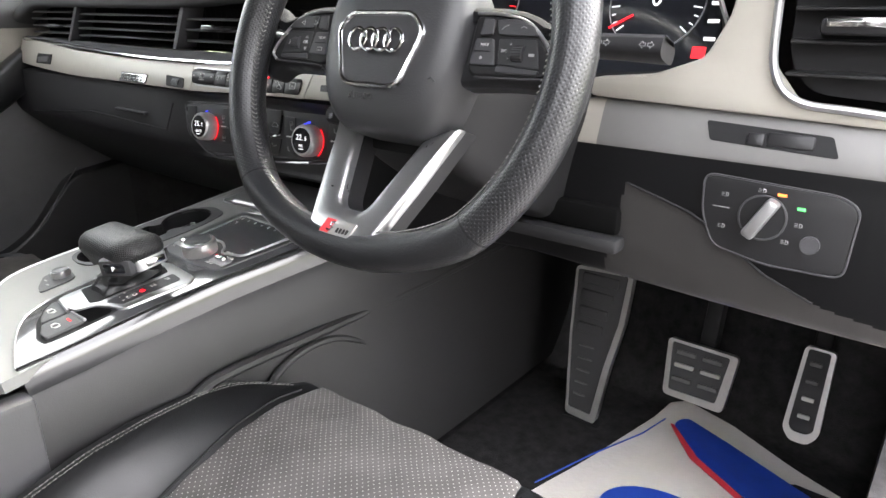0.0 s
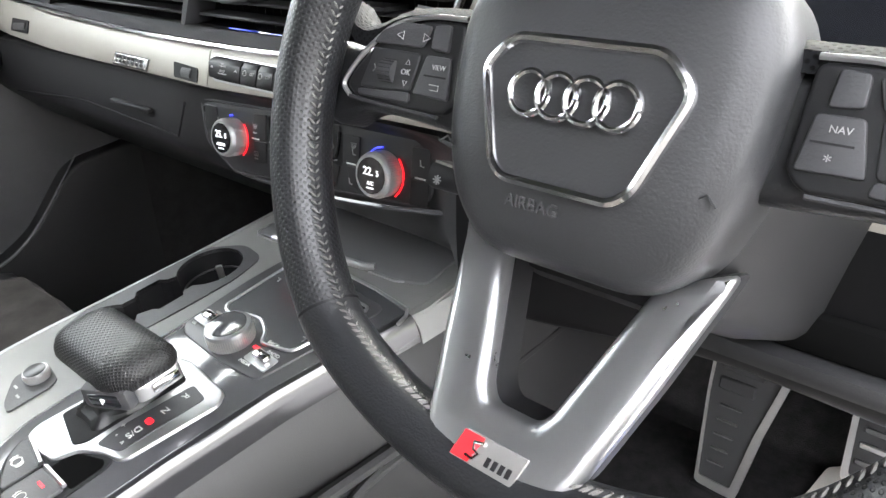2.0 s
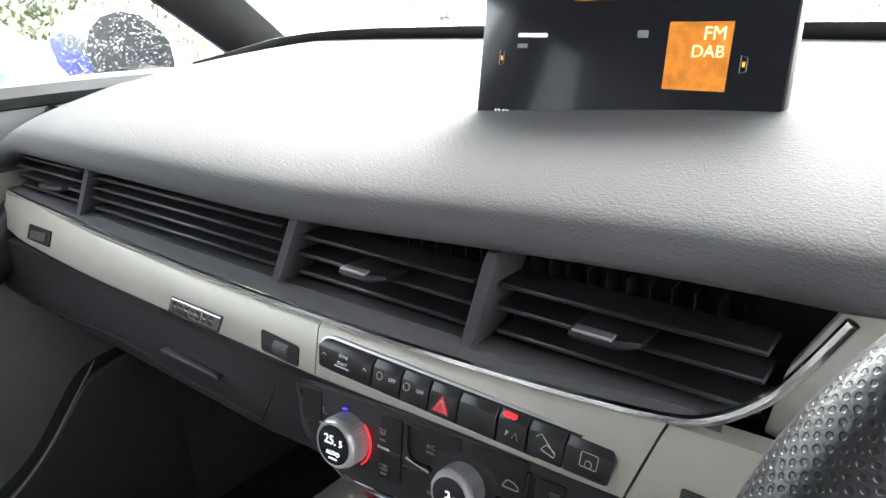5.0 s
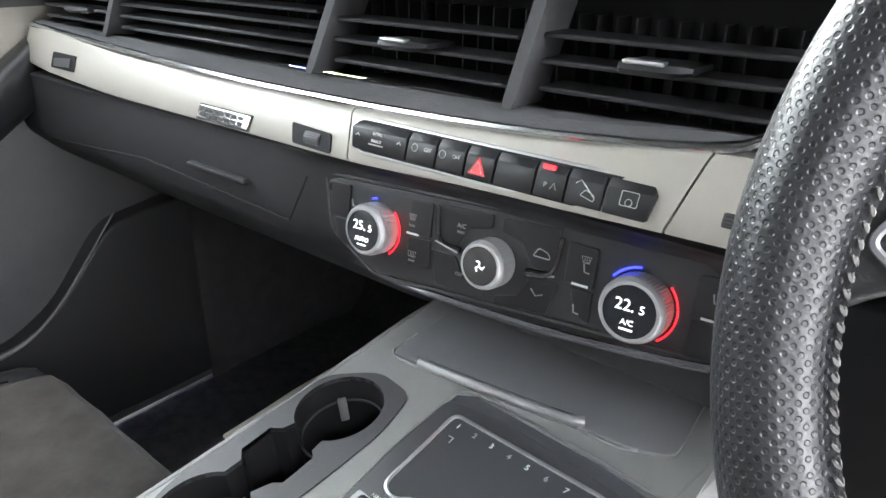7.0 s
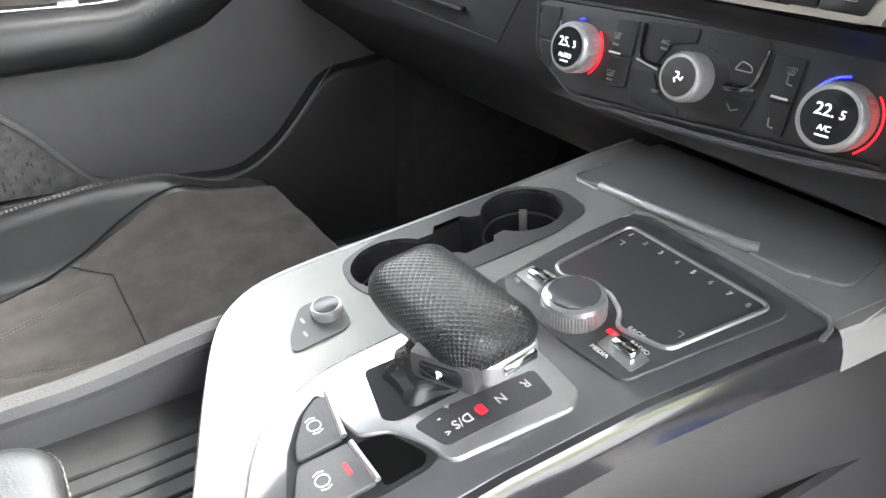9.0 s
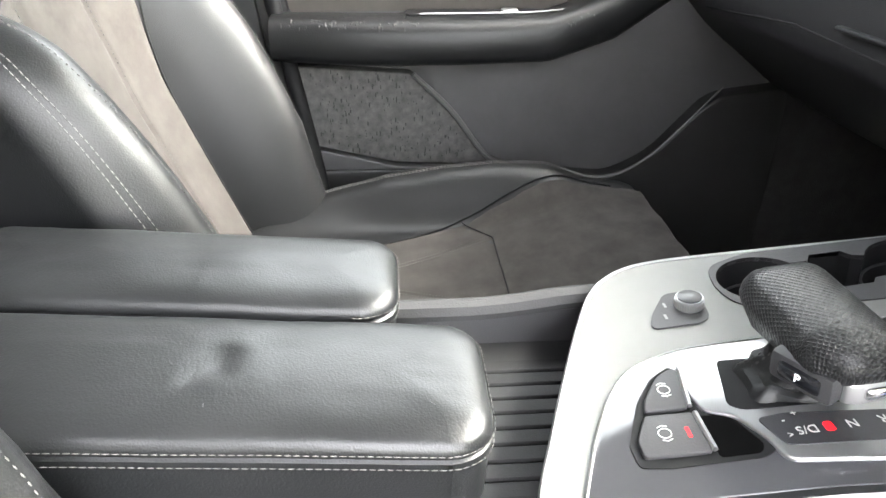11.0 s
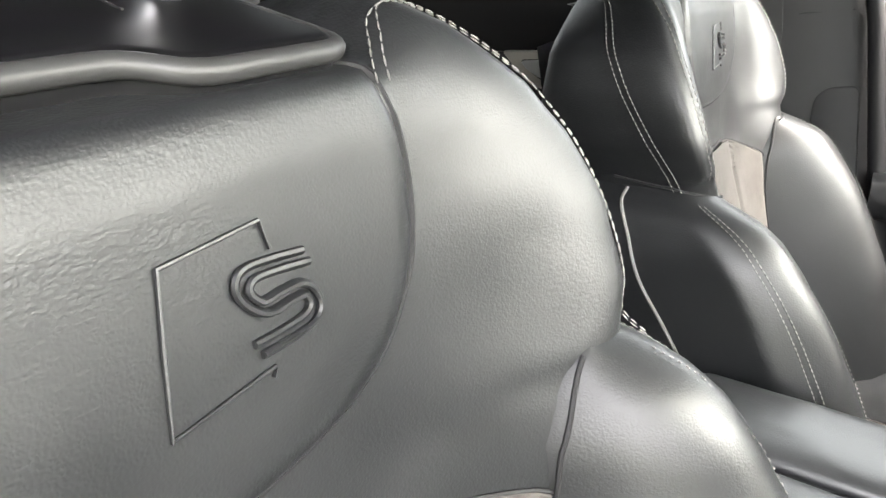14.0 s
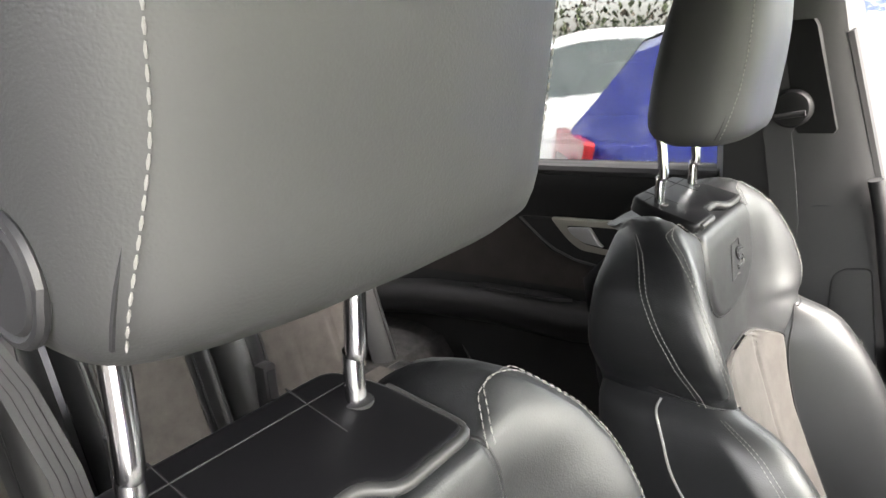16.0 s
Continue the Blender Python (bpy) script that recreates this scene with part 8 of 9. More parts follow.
#          z     seam   seam_d  ridge  ridge_d width  width_d
BOLSTER = [(0.62, 0.128, 0.002, 0.190, 0.092, 0.232, 0.055), (0.72, 0.136, 0.004, 0.203, 0.117, 0.247, 0.075), (0.82, 0.144, 0.008, 0.213, 0.136, 0.255, 0.088), (0.90, 0.149, 0.012, 0.219, 0.137, 0.259, 0.088), (0.95, 0.153, 0.018, 0.223, 0.129, 0.259, 0.082), (0.985, 0.156, 0.026, 0.224, 0.118, 0.257, 0.074),
           (1.005, 0.159, 0.033, 0.224, 0.109, 0.254, 0.066), (1.02, 0.166, 0.037, 0.223, 0.099, 0.249, 0.057), (1.032, 0.172, 0.039, 0.221, 0.086, 0.244, 0.047), (1.041, 0.178, 0.040, 0.218, 0.070, 0.238, 0.036), (1.048, 0.184, 0.041, 0.214, 0.055, 0.231, 0.027), (1.054, 0.190, 0.040, 0.208, 0.042, 0.224, 0.020), (1.060, 0.196, 0.034, 0.204, 0.034, 0.218, 0.014)]



def smooth_keys(keys, t):
    """Piecewise linear, for densely keyed profiles."""
    return [float(np.interp(t, [k[0] for k in keys], [k[i] for k in keys])) for i in range(1, len(keys[0]))]


def half_ring(z):
    r, dr, w, dw = smooth_keys(SECTION, z)
    bk = -0.118 + 0.02 * sstep(1.1, 1.25, z)
    k = sstep(1.18, 1.255, z)
    return [(0, 0), (r * 0.45, dr * 0.05), (r * 0.72, dr * 0.38), (r * 0.90, dr * 0.86), (r, dr), (r + (w - r) * 0.55, dr + (dw - dr) * 0.30), (w, dw), (w * (0.995 - 0.10 * k), dw - 0.035), (w * (0.95 - 0.33 * k), bk + 0.022), (w * (0.78 - 0.30 * k), bk + 0.002), (w * 0.3, bk), (0, bk)]


LIFT = [0.0]


def bolster_ring(z):
    """Half section of a side bolster, from its inner seam over the ridge to the back."""
    u, d, r, dr, w, dw = smooth_keys(BOLSTER, z - LIFT[0])
    bk = -0.119
    return [(u - 0.006, d - 0.022), (u, d), (u + (r - u) * 0.24, d + (dr - d) * 0.50), (u + (r - u) * 0.62, d + (dr - d) * 0.90), (r, dr), (r + (w - r) * 0.55, dr + (dw - dr) * 0.30), (w, dw), (w * 0.995, dw - 0.035), (w * 0.95, bk + 0.022), (w * 0.78, bk + 0.002)]


def top_dip(p):
    """The top of the backrest dips towards the front between the shoulders."""
    k = sstep(1.212, 1.259, p.z) * (1 - sstep(0.100, 0.15, abs(p.x))) * min(1, max(0, (p.y + 0.46) / 0.10))
    back = sstep(1.19, 1.259, p.z) * sstep(-0.345, -0.405, p.y)
    return Vector((p.x, p.y + 0.012 * back, p.z - 0.028 * k - 0.045 * back * (1 - 0.5 * k)))


def seat_ring(z):
    h = [Vector((a, b, 0)) for a, b in half_ring(z)]
    p = smooth_path(h, 4)
    y0 = smooth_keys(CENTRE, z)[0]
    full = p + [Vector((-q.x, q.y, 0)) for q in p[-2:0:-1]]
    return [top_dip(Vector((q.x, y0 + q.y, z))) for q in full]


def on_back(u, z, out=0.0015):
    """A place on the front of the backrest, u across and z up."""
    p = smooth_path([Vector((a, b, 0)) for a, b in half_ring(z)[:7]], 6)
    d = float(np.interp(abs(u), [q.x for q in p], [q.y for q in p]))
    return top_dip(Vector((u, smooth_keys(CENTRE, z)[0] + d + out, z)))


REACH = [0.0]


def cushion_z(u, y):
    a = abs(u)
    base = 0.700 - 0.014 * math.sin(math.pi * min(1, max(0, (y + 0.1) / 0.36))) + 0.030 * sstep(0.22, 0.40, y)
    if REACH[0]:
        ridge = float(np.interp(y, [-0.16, -0.06, 0.05, 0.12, 0.175, 0.219, 0.277, 0.336, 0.40, 0.439, 0.47], [0.66, 0.69, 0.706, 0.722, 0.737, 0.747, 0.752, 0.752, 0.742, 0.732, 0.725]))
        fade, f = 1 - sstep(0.42, 0.47, y), sstep(0.37, 0.465, y)
    else:
        ridge = float(np.interp(y, [-0.16, -0.06, 0.014, 0.094, 0.174, 0.255, 0.33, 0.365, 0.42], [0.66, 0.695, 0.718, 0.738, 0.751, 0.758, 0.755, 0.742, 0.728]))
        fade, f = 1 - sstep(0.36, 0.44, y), 0.5 * sstep(0.37, 0.465, y)
    bol = max(0.004, ridge - base) * sstep(0.125, 0.200 - 0.045 * f, a) * fade
    side = -0.16 * sstep(0.215 - 0.055 * f, 0.262 - 0.05 * f, a) ** 1.5
    front = -0.14 * sstep(0.448, 0.50, y + 0.10 * max(0, a - 0.14)) ** 1.6
    rear = -0.03 * sstep(-0.06, -0.16, y)
    return base + bol + side + front + rear


def wrinkle(u, y, z):
    return 0.0013 * noise.noise((u * 34, (y + u * 0.9) * 9, z * 14)) + 0.0014 * noise.noise((u * 22, y * 22, z * 22)) + 0.0008 * noise.noise((u * 60, y * 60, z * 60))


def front_seat(cx, dy, outer_side, label, perforated, hy, hz):
    seat = thing("front_seat", label, "car seat", pose(cx, dy, 0), "front seats")
    LIFT[0] = 0.024 if perforated else 0.0
    REACH[0] = 0.05 if perforated else 0.0
    # backrest cover
    zs = [0.60 + 0.0125 * i for i in range(37)] + [1.055, 1.062, 1.068, 1.074, 1.080, 1.088] + [1.10 + 0.0125 * i for i in range(10)] + [1.222, 1.230, 1.238, 1.245, 1.251, 1.255, 1.259]
    zs = sorted(set(round(z, 4) for z in zs))
    rows = []
    for z in zs:
        rows.append([p + Vector((0, wrinkle(p.x + cx, p.y, p.z), 0)) for p in seat_ring(z)])
    part("backrest", grid_mesh(rows, closed=True, cap=True), LEATHER, seat, "black leather backrest with side bolsters")
    # side bolsters below the shoulders
    for s in (-1, 1):
        rows = []
        for z in [0.62 + 0.02 * i for i in range(19)] + [LIFT[0] + q for q in (0.995, 1.008, 1.018, 1.026, 1.032, 1.037, 1.041, 1.045, 1.048, 1.051, 1.054, 1.057, 1.060)]:
            y0 = smooth_keys(CENTRE, z)[0]
            rows.append([Vector((s * q.x, y0 + q.y + wrinkle(s * q.x + cx, q.y, z) * 1.2, z)) for q in smooth_path([Vector((a, b, 0)) for a, b in bolster_ring(z)], 4)])
        bs = part("side_bolster", grid_mesh(rows, cap_end=True), LEATHER, seat, "padded black leather side bolster")
        seam = [Vector((s * bolster_ring(z)[1][0], smooth_keys(CENTRE, z)[0] + bolster_ring(z)[1][1] + 0.0012, z)) for z in [0.72, 0.8, 0.88, 0.94, 0.98] + [LIFT[0] + q for q in (1.0, 1.01, 1.02, 1.03, 1.04, 1.048)]]
        part("bolster_seam", tube(smooth_path(seam, 3), 0.0015, 6), MATT, bs)
    # suede centre of the backrest
    def suede_half(z):
        return float(np.interp(z, [0.64, 0.80, 0.90, 0.95, 0.985, 1.005, 1.012, 1.022, 1.030, 1.038, 1.044, 1.047], [0.124, 0.141, 0.149, 0.153, 0.157, 0.157, 0.147, 0.124, 0.104, 0.080, 0.056, 0.030]))
    zz = [0.64 + 0.0165 * i for i in range(22)] + [1.0, 1.006, 1.012, 1.018, 1.024, 1.031, 1.038, 1.043, 1.047]
    rows = []
    for z in zz:
        hw = suede_half(z)
        row = []
        for j in range(61):
            t = -1 + j / 30
            u = hw * t
            out = 0.0065 - 0.006 * max(0, abs(t) - 0.94) / 0.06
            for c in (-0.066, 0.066):
                out -= 0.0040 * math.exp(-((u - c * (0.7 + 0.3 * sstep(0.7, 1.0, z))) / 0.0045) ** 2)
            row.append(on_back(u, z, out))
        rows.append(row)
    part("suede_insert", grid_mesh(rows), SUEDE, seat, "grey-brown suede centre panel")
    for c in (-1, 1):
        pts = [on_back(c * (0.066 * (0.7 + 0.3 * sstep(0.7, 1.0, z)) + 0.005), z, 0.0058) for z in zz[2:-4]]
        part("stitching", stitches(pts, 0.003, 0.0022, 0.0005), THREAD_DARK, seat, "fine grey stitching")
    edge = [on_back(suede_half(z) * -1.01, z, 0.001) for z in zz] + [on_back(suede_half(z) * 1.01, z, 0.001) for z in zz[::-1]]
    part("insert_seam", tube(edge, 0.0013, 5), MATT, seat)
    # shoulder panel with embossed emblem
    half = [(-0.100, 1.240), (-0.110, 1.222), (-0.1165, 1.200), (-0.1175, 1.175), (-0.112, 1.148), (-0.100, 1.128), (-0.082, 1.112), (-0.055, 1.102)]
    seam = half + [(0.0, 1.098)] + [(-a, b) for a, b in half[::-1]]
    part("shoulder_seam", tube([on_back(q.x, q.y, 0.0003) for q in smooth_path([Vector((a, b, 0)) for a, b in seam], 5)], 0.0016, 5), MATT, seat)
    rows = []
    for k in (1.0, 0.975, 0.94, 0.88, 0.8, 0.72, 0.64, 0.56, 0.48, 0.4, 0.32, 0.24, 0.16, 0.08, 0.02):
        out = 0.0 if k == 1.0 else 0.0035 if k == 0.975 else 0.0055
        rows.append([on_back(q.x * k, 1.185 + (q.y - 1.185) * k, out) for q in smooth_path([Vector((a * 0.985, b, 0)) for a, b in seam + [(0.06, 1.2515), (0.0, 1.2525), (-0.06, 1.2515)]], 3, closed=True)])
    part("shoulder_panel", grid_mesh(rows, closed=True, cap_end=True), LEATHER, seat, "padded black leather shoulder panel")
    E = lambda a, b: on_back(a, b, 0.0064)
    frame_line = [(-0.0383, 1.1747), (-0.0367, 1.1844), (-0.0000, 1.1824), (0.0054, 1.1592), (0.0104, 1.1363), (-0.0292, 1.1387), (-0.0275, 1.1357)]
    # the letter: two parallel strokes along one winding line
    line = smooth_path([Vector(p) for p in ((520, 438, 0), (455, 460, 0), (410, 482, 0), (398, 515, 0), (425, 538, 0), (470, 515, 0), (505, 502, 0), (518, 530, 0), (500, 562, 0), (455, 590, 0), (398, 618, 0))], 6)
    letter = []
    for off in (-11, 11):
        st = []
        for i, p in enumerate(line):
            d = (line[min(i + 1, len(line) - 1)] - line[max(i - 1, 0)]).normalized()
            q = p + Vector((-d.y, d.x, 0)) * off
            st.append((-0.0215 - (q.x - 385) * 0.000224, 1.169 - (q.y - 500) * 0.000178 - (q.x - 385) * 0.000094))
        letter.append(st)
    bm = bmesh.new()
    for st in letter:
        tube([E(*p) for p in st], 0.0019, 8, bm=bm, flat=0.75)
    tube([E(*p) for p in frame_line], 0.0008, 6, bm=bm)
    part("embossed_emblem", bm, LEATHER, seat, "emblem embossed in the leather")
    # seams and stitching of shoulders and bolsters
    for s in (-1, 1):
        def side_at(z, k):
            """A place round the side of the section: k = 1 widest, above 1 towards the back."""
            h = half_ring(z) if z > 1.058 + LIFT[0] * 0.9 else bolster_ring(z)
            y0 = smooth_keys(CENTRE, z)[0]
            i = int(k)
            f = k - i
            a, b = Vector((*h[i], 0)), Vector((*h[i + 1], 0))
            q = a.lerp(b, f)
            nrm = Vector((1, 0.3, 0)).normalized() * 0.0022
            return Vector((s * (q.x + nrm.x), y0 + q.y + nrm.y * 0.3, z))

        def side_by_depth(z, d):
            """A place on the side of the shoulder, d behind or before the centre line."""
            h = half_ring(z)
            x = float(np.interp(-d, [-q[1] for q in h[4:10]], [q[0] for q in h[4:10]]))
            return Vector((s * (x + 0.0020), smooth_keys(CENTRE, z)[0] + d, z))
        for dz in (0.0, 0.0068):
            pts = [side_at(z, 5.25 + dz * 26) for z in [0.70 + 0.02 * i for i in range(17)] + [LIFT[0] + q for q in (1.03, 1.038, 1.044, 1.049)]]
            part("stitching", stitches(pts, 0.0040, 0.0013, 0.00048), THREAD, seat, "pale grey double stitching")
            pts = [side_at(z, 3.95 - dz * 40) + Vector((-s * 0.0018, 0.0018, 0)) for z in [0.70 + 0.02 * i for i in range(17)] + [LIFT[0] + q for q in (1.03, 1.038, 1.044)]]
            part("stitching", stitches(pts, 0.0028, 0.0020, 0.0004), THREAD_DARK if dz else THREAD, seat, "fine grey stitching")
            keys = ((1.056, 0.022), (1.075, 0.017), (1.096, 0.009), (1.153, -0.018), (1.19, -0.031), (1.213, -0.038), (1.235, -0.050))
            pts = [side_by_depth(z, float(np.interp(z, [q[0] for q in keys], [q[1] for q in keys])) - dz) for z in [1.056 + 0.008 * i for i in range(23)]]
            part("stitching", stitches(pts, 0.0040, 0.0013, 0.00048), THREAD, seat, "pale grey double stitching")
            # from the shoulder panel's corner over the shoulder and down its edge
            r = [on_back(0.111 + dz, 1.214, 0.003), on_back(0.115 + dz, 1.226, 0.0035), on_back(0.122 + dz, 1.236, 0.004), on_back(0.132 + dz * 0.9, 1.2425, 0.004), on_back(0.145 + dz * 0.7, 1.2425, 0.004)]
            r = [Vector((s * p.x, p.y, p.z)) for p in r]
            for z in (1.236, 1.230, 1.22, 1.21, 1.20, 1.185, 1.17, 1.15, 1.13, 1.11, 1.095, 1.08, 1.066):
                r.append(side_at(z, 4.95 - dz * 75 + 0.8 * sstep(1.18, 1.235, z)) + Vector((0, 0.0018, 0.0008)))
            part("stitching", stitches(smooth_path(r, 4), 0.0044, 0.0018, 0.0005), THREAD, seat, "pale grey double stitching")
        edge = [side_by_depth(1.066, -0.04), side_by_depth(1.062, -0.01), side_by_depth(1.060, 0.012)] + [Vector((s * 0.2145, smooth_keys(CENTRE, 1.053)[0] + 0.036, 1.054)), Vector((s * 0.198, smooth_keys(CENTRE, 1.048)[0] + 0.049, 1.049)), Vector((s * 0.184, smooth_keys(CENTRE, 1.045)[0] + 0.047, 1.046))]
        part("shoulder_edge", tube(smooth_path(edge, 4), 0.0014, 5), MATT, seat)
        part("side_piping", tube(smooth_path([side_at(z, k) + Vector((s * 0.0022, 0, 0)) for z, k in ((1.057, 7.12), (1.045, 7.30), (1.02, 7.40), (0.98, 7.45), (0.93, 7.38), (0.86, 7.32), (0.78, 7.25))], 6), 0.0016, 6), PIPING, seat, "grey piping")
    # plastic cover on top round the headrest posts
    cov = round_poly([(-0.080, -0.050), (-0.096, -0.02), (-0.104, 0.046), (-0.036, 0.046), (-0.022, 0.030), (0.022, 0.030), (0.036, 0.046), (0.104, 0.046), (0.096, -0.02), (0.080, -0.050)], 0.012)
    CM = pose(0, -0.306, 1.2388, -17, 0, 0)
    part("post_cover", plate(cov, -0.012, 0.0065, CM, bevel=0.005), mat("smooth_black_cover", (0.0035, 0.0035, 0.004), 0.36, spec=0.16), seat, "smooth black plastic cover")
    # lip lighter than the black cover, its highlight put into the colour
    part("cover_lip", tube([CM @ Vector((x, y, 0.002)) for x, y in cov[8:36]], 0.0042, 10), mat("cover_lip_highlight", (0.022, 0.022, 0.022), 0.45, spec=0.4), seat, "rounded lip")
    for u in (-0.045, 0.045):
        part("cover_seam", tube([CM @ Vector((u, -0.05, 0.0067)), CM @ Vector((u, 0.0, 0.0067))], 0.0007, 4), MATT, seat)
    part("cover_seam", tube([CM @ Vector((-0.085, -0.032, 0.0067)), CM @ Vector((0.085, -0.032, 0.0067))], 0.0007, 4), MATT, seat)
    for s in (-1, 1):
        part("post_socket", tube([(s * 0.0705, -0.320, 1.238), (s * 0.0705, -0.320, 1.2490), (s * 0.0705, -0.320, 1.2496)], [0.0108, 0.0108, 0.0098], 20), MATT, seat, "black post socket")
        part("headrest_post", tube(smooth_path([(s * 0.0705, -0.320, 1.235), (s * 0.0705, -0.319, 1.278), (s * 0.0705, -0.315, 1.290), (s * 0.0705, hy - 0.305, hz + 1.37)], 6), 0.0066, 14), CHROME, seat, "chrome headrest post")
    # headrest
    rows, seamp = [], {-1: [], 1: []}
    n = 26
    for i in range(n + 1):
        t = i / n
        z = 1.328 + hz + 0.205 * t
        e = min(t, 1 - t) * 0.205
        f = math.sqrt(max(0.0, 1 - (1 - min(1, e / 0.030)) ** 2))
        hw = (0.1195 - 0.004 * t) * (0.92 + 0.08 * f)
        yf = hy - 0.196 + 0.018 * sstep(-0.1, 0.7, t) - 0.016 * (1 - f)
        yb = hy - 0.318 + 0.045 * t ** 2 + 0.03 * (1 - f)
        ring = []
        for j in range(40):
            a = 2 * math.pi * j / 40
            x = hw * math.copysign(abs(math.cos(a)) ** 0.45, math.cos(a))
            q = math.copysign(abs(math.sin(a)) ** 0.50, math.sin(a))
            y = (yf + yb) / 2 + (yf - yb) / 2 * q - (0.012 * (x / 0.13) ** 2 if q > 0 else 0)
            ring.append(Vector((x, y, z)))
        rows.append(ring)
        for s in (-1, 1):
            a = radians(45 - 15 * max(0.0, 1 - t / 0.33) ** 1.3)
            x, q = hw * math.cos(a) ** 0.45, math.sin(a) ** 0.50
            y = (yf + yb) / 2 + (yf - yb) / 2 * q - 0.012 * (x / 0.13) ** 2
            seamp[s].append(Vector((s * (x + 0.0012), y + 0.0012, z)))
    hr = part("headrest", grid_mesh(rows, closed=True, cap=True), mat("headrest_leather", (0.019, 0.0195, 0.0195), 0.55, grain=0.16, grain_size=0.0011, kind="leather"), seat, "black leather headrest")
    for s in (-1, 1):
        part("stitching", stitches(seamp[s][1:-1], 0.0042, 0.0010, 0.00055), THREAD, hr, "pale grey stitching")
        part("headrest_seam", tube([p + Vector((s * 0.0012, -0.0050, 0)) for p in seamp[s][1:-1]], 0.0009, 5), MATT, hr)
    bt = part("height_button", tube([(outer_side * 0.100, hy - 0.259, 1.386 + hz * 0.1), (outer_side * 0.1190, hy - 0.259, 1.386 + hz * 0.1), (outer_side * 0.1215, hy - 0.259, 1.386 + hz * 0.1), (outer_side * 0.1200, hy - 0.259, 1.386 + hz * 0.1)], [0.0185, 0.018, 0.0155, 0.012], 28), MATT, hr, "round black height button")
    part("button_ring", tube([(outer_side * 0.1190, hy - 0.259 + a, 1.386 + hz * 0.1 + b) for a, b in ellipse(0, 0, 0.0190, 0.0190, 28)], 0.0024, 8, closed=True), BLACK, bt)
    # cushion
    us = [-0.262 + 0.01048 * i for i in range(51)]
    ys = [-0.16 + 0.0128 * i for i in range(51)]
    rows = [[Vector((u, y, cushion_z(u, y) + wrinkle(u + cx, y, 0.5))) for u in us] for y in ys]
    bm = grid_mesh(rows)
    part("cushion", bm, LEATHER, seat, "black leather seat cushion with side bolsters")
    sm = SUEDE_DOT if perforated else SUEDE

    def suede_w(y):
        if perforated:
            return float(np.interp(y, [-0.14, 0.0, 0.2, 0.34, 0.40, 0.44, 0.475], [0.105, 0.118, 0.135, 0.150, 0.153, 0.148, 0.138]))
        return float(np.interp(y, [-0.14, 0.04, 0.19, 0.30, 0.356, 0.40, 0.44, 0.475], [0.055, 0.070, 0.134, 0.168, 0.182, 0.178, 0.163, 0.140]))
    rows, uv = [], []
    for i in range(49):
        y = -0.14 + 0.6185 * i / 48
        hw = suede_w(y)
        row, q = [], []
        for j in range(31):
            t = -1 + j / 15
            out = 0.0045 - 0.007 * max(0, abs(t) - 0.93) / 0.07
            if not perforated:
                cross = 0.236 - 0.72 * max(0.0, abs(hw * t) - 0.083)
                out -= 0.0030 * math.exp(-((y - cross) / 0.006) ** 2)
                dart = 0.010 + 0.42 * (y - 0.06)
                if y < 0.236:
                    out -= 0.0028 * math.exp(-((abs(hw * t) - dart) / 0.005) ** 2)
            u = hw * t
            row.append(Vector((u, y + out * 0.4 * (y > 0.42), cushion_z(u, y) + out + wrinkle(u + cx, y, 0.9) * 1.6)))
            q.append((u, y))
        rows.append(row)
        uv.append(q)
    part("suede_seat", grid_mesh(rows, uvs=uv), sm, seat, "grey perforated suede seat panel" if perforated else "grey-brown suede seat panel, brushed and marked")
    for s in (-1, 1):
        pts, ed = [], []
        for i in range(40):
            y = -0.12 + (0.54 + 0.3 * REACH[0]) * i / 39
            u = 0.207 - (0.050 if REACH[0] else 0.012) * sstep(0.37, 0.46, y)
            pts.append(Vector((s * u, y, cushion_z(u, y) + 0.0022)))
            hw = suede_w(y) * 1.012
            ed.append(Vector((s * hw, y, cushion_z(hw, y) + 0.0012)))
        part("stitching", stitches(pts, 0.0038, 0.0014, 0.0007), THREAD, seat, "pale grey stitching")
        part("stitching", stitches([p - Vector((s * 0.006, 0, -0.0004)) for p in pts], 0.0038, 0.0014, 0.0006), THREAD, seat, "pale grey stitching")
        part("cushion_seam", tube(ed, 0.0016, 5), MATT, seat)
        if not perforated:
            on = lambda u, y, h: Vector((s * u, y, cushion_z(u, y) + h))
            for off in (-0.0035, 0.0035):
                pts = [on(0.010 + off + 0.42 * (y - 0.06), y, 0.0042) for y in [0.0 + 0.01 * k for k in range(24)]]
                part("stitching", stitches(pts, 0.0016, 0.0022, 0.0005), THREAD, seat, "fine grey stitching")
            pts = [on(0.135 - 0.004 * k, 0.1985 + 0.0029 * k, 0.0026) for k in range(14)] + [on(0.083 - 0.0083 * k, 0.236, 0.0026) for k in range(1, 11)]
            part("cross_seam", tube(pts, 0.0009, 5), MATT, seat)
    # seat base
    part("seat_base", grid_mesh([[(x, y, z) for x, y in round_poly([(-w, -0.22), (w, -0.22), (w, 0.43), (-w, 0.43)], 0.05)] for z, w in ((0.50, 0.20), (0.55, 0.235), (0.66, 0.25))], closed=True, cap=True), MATT, seat, "black plastic seat base")
    part("seat_back_shell", grid_mesh([[(x, smooth_keys(CENTRE, z)[0] - 0.112 - 0.02 * (1 - (x / 0.22) ** 2), z) for x in [-0.20 + 0.02 * k for k in range(21)]] for z in (0.62, 0.75, 0.9, 1.05, 1.18)]), BLACK, seat)
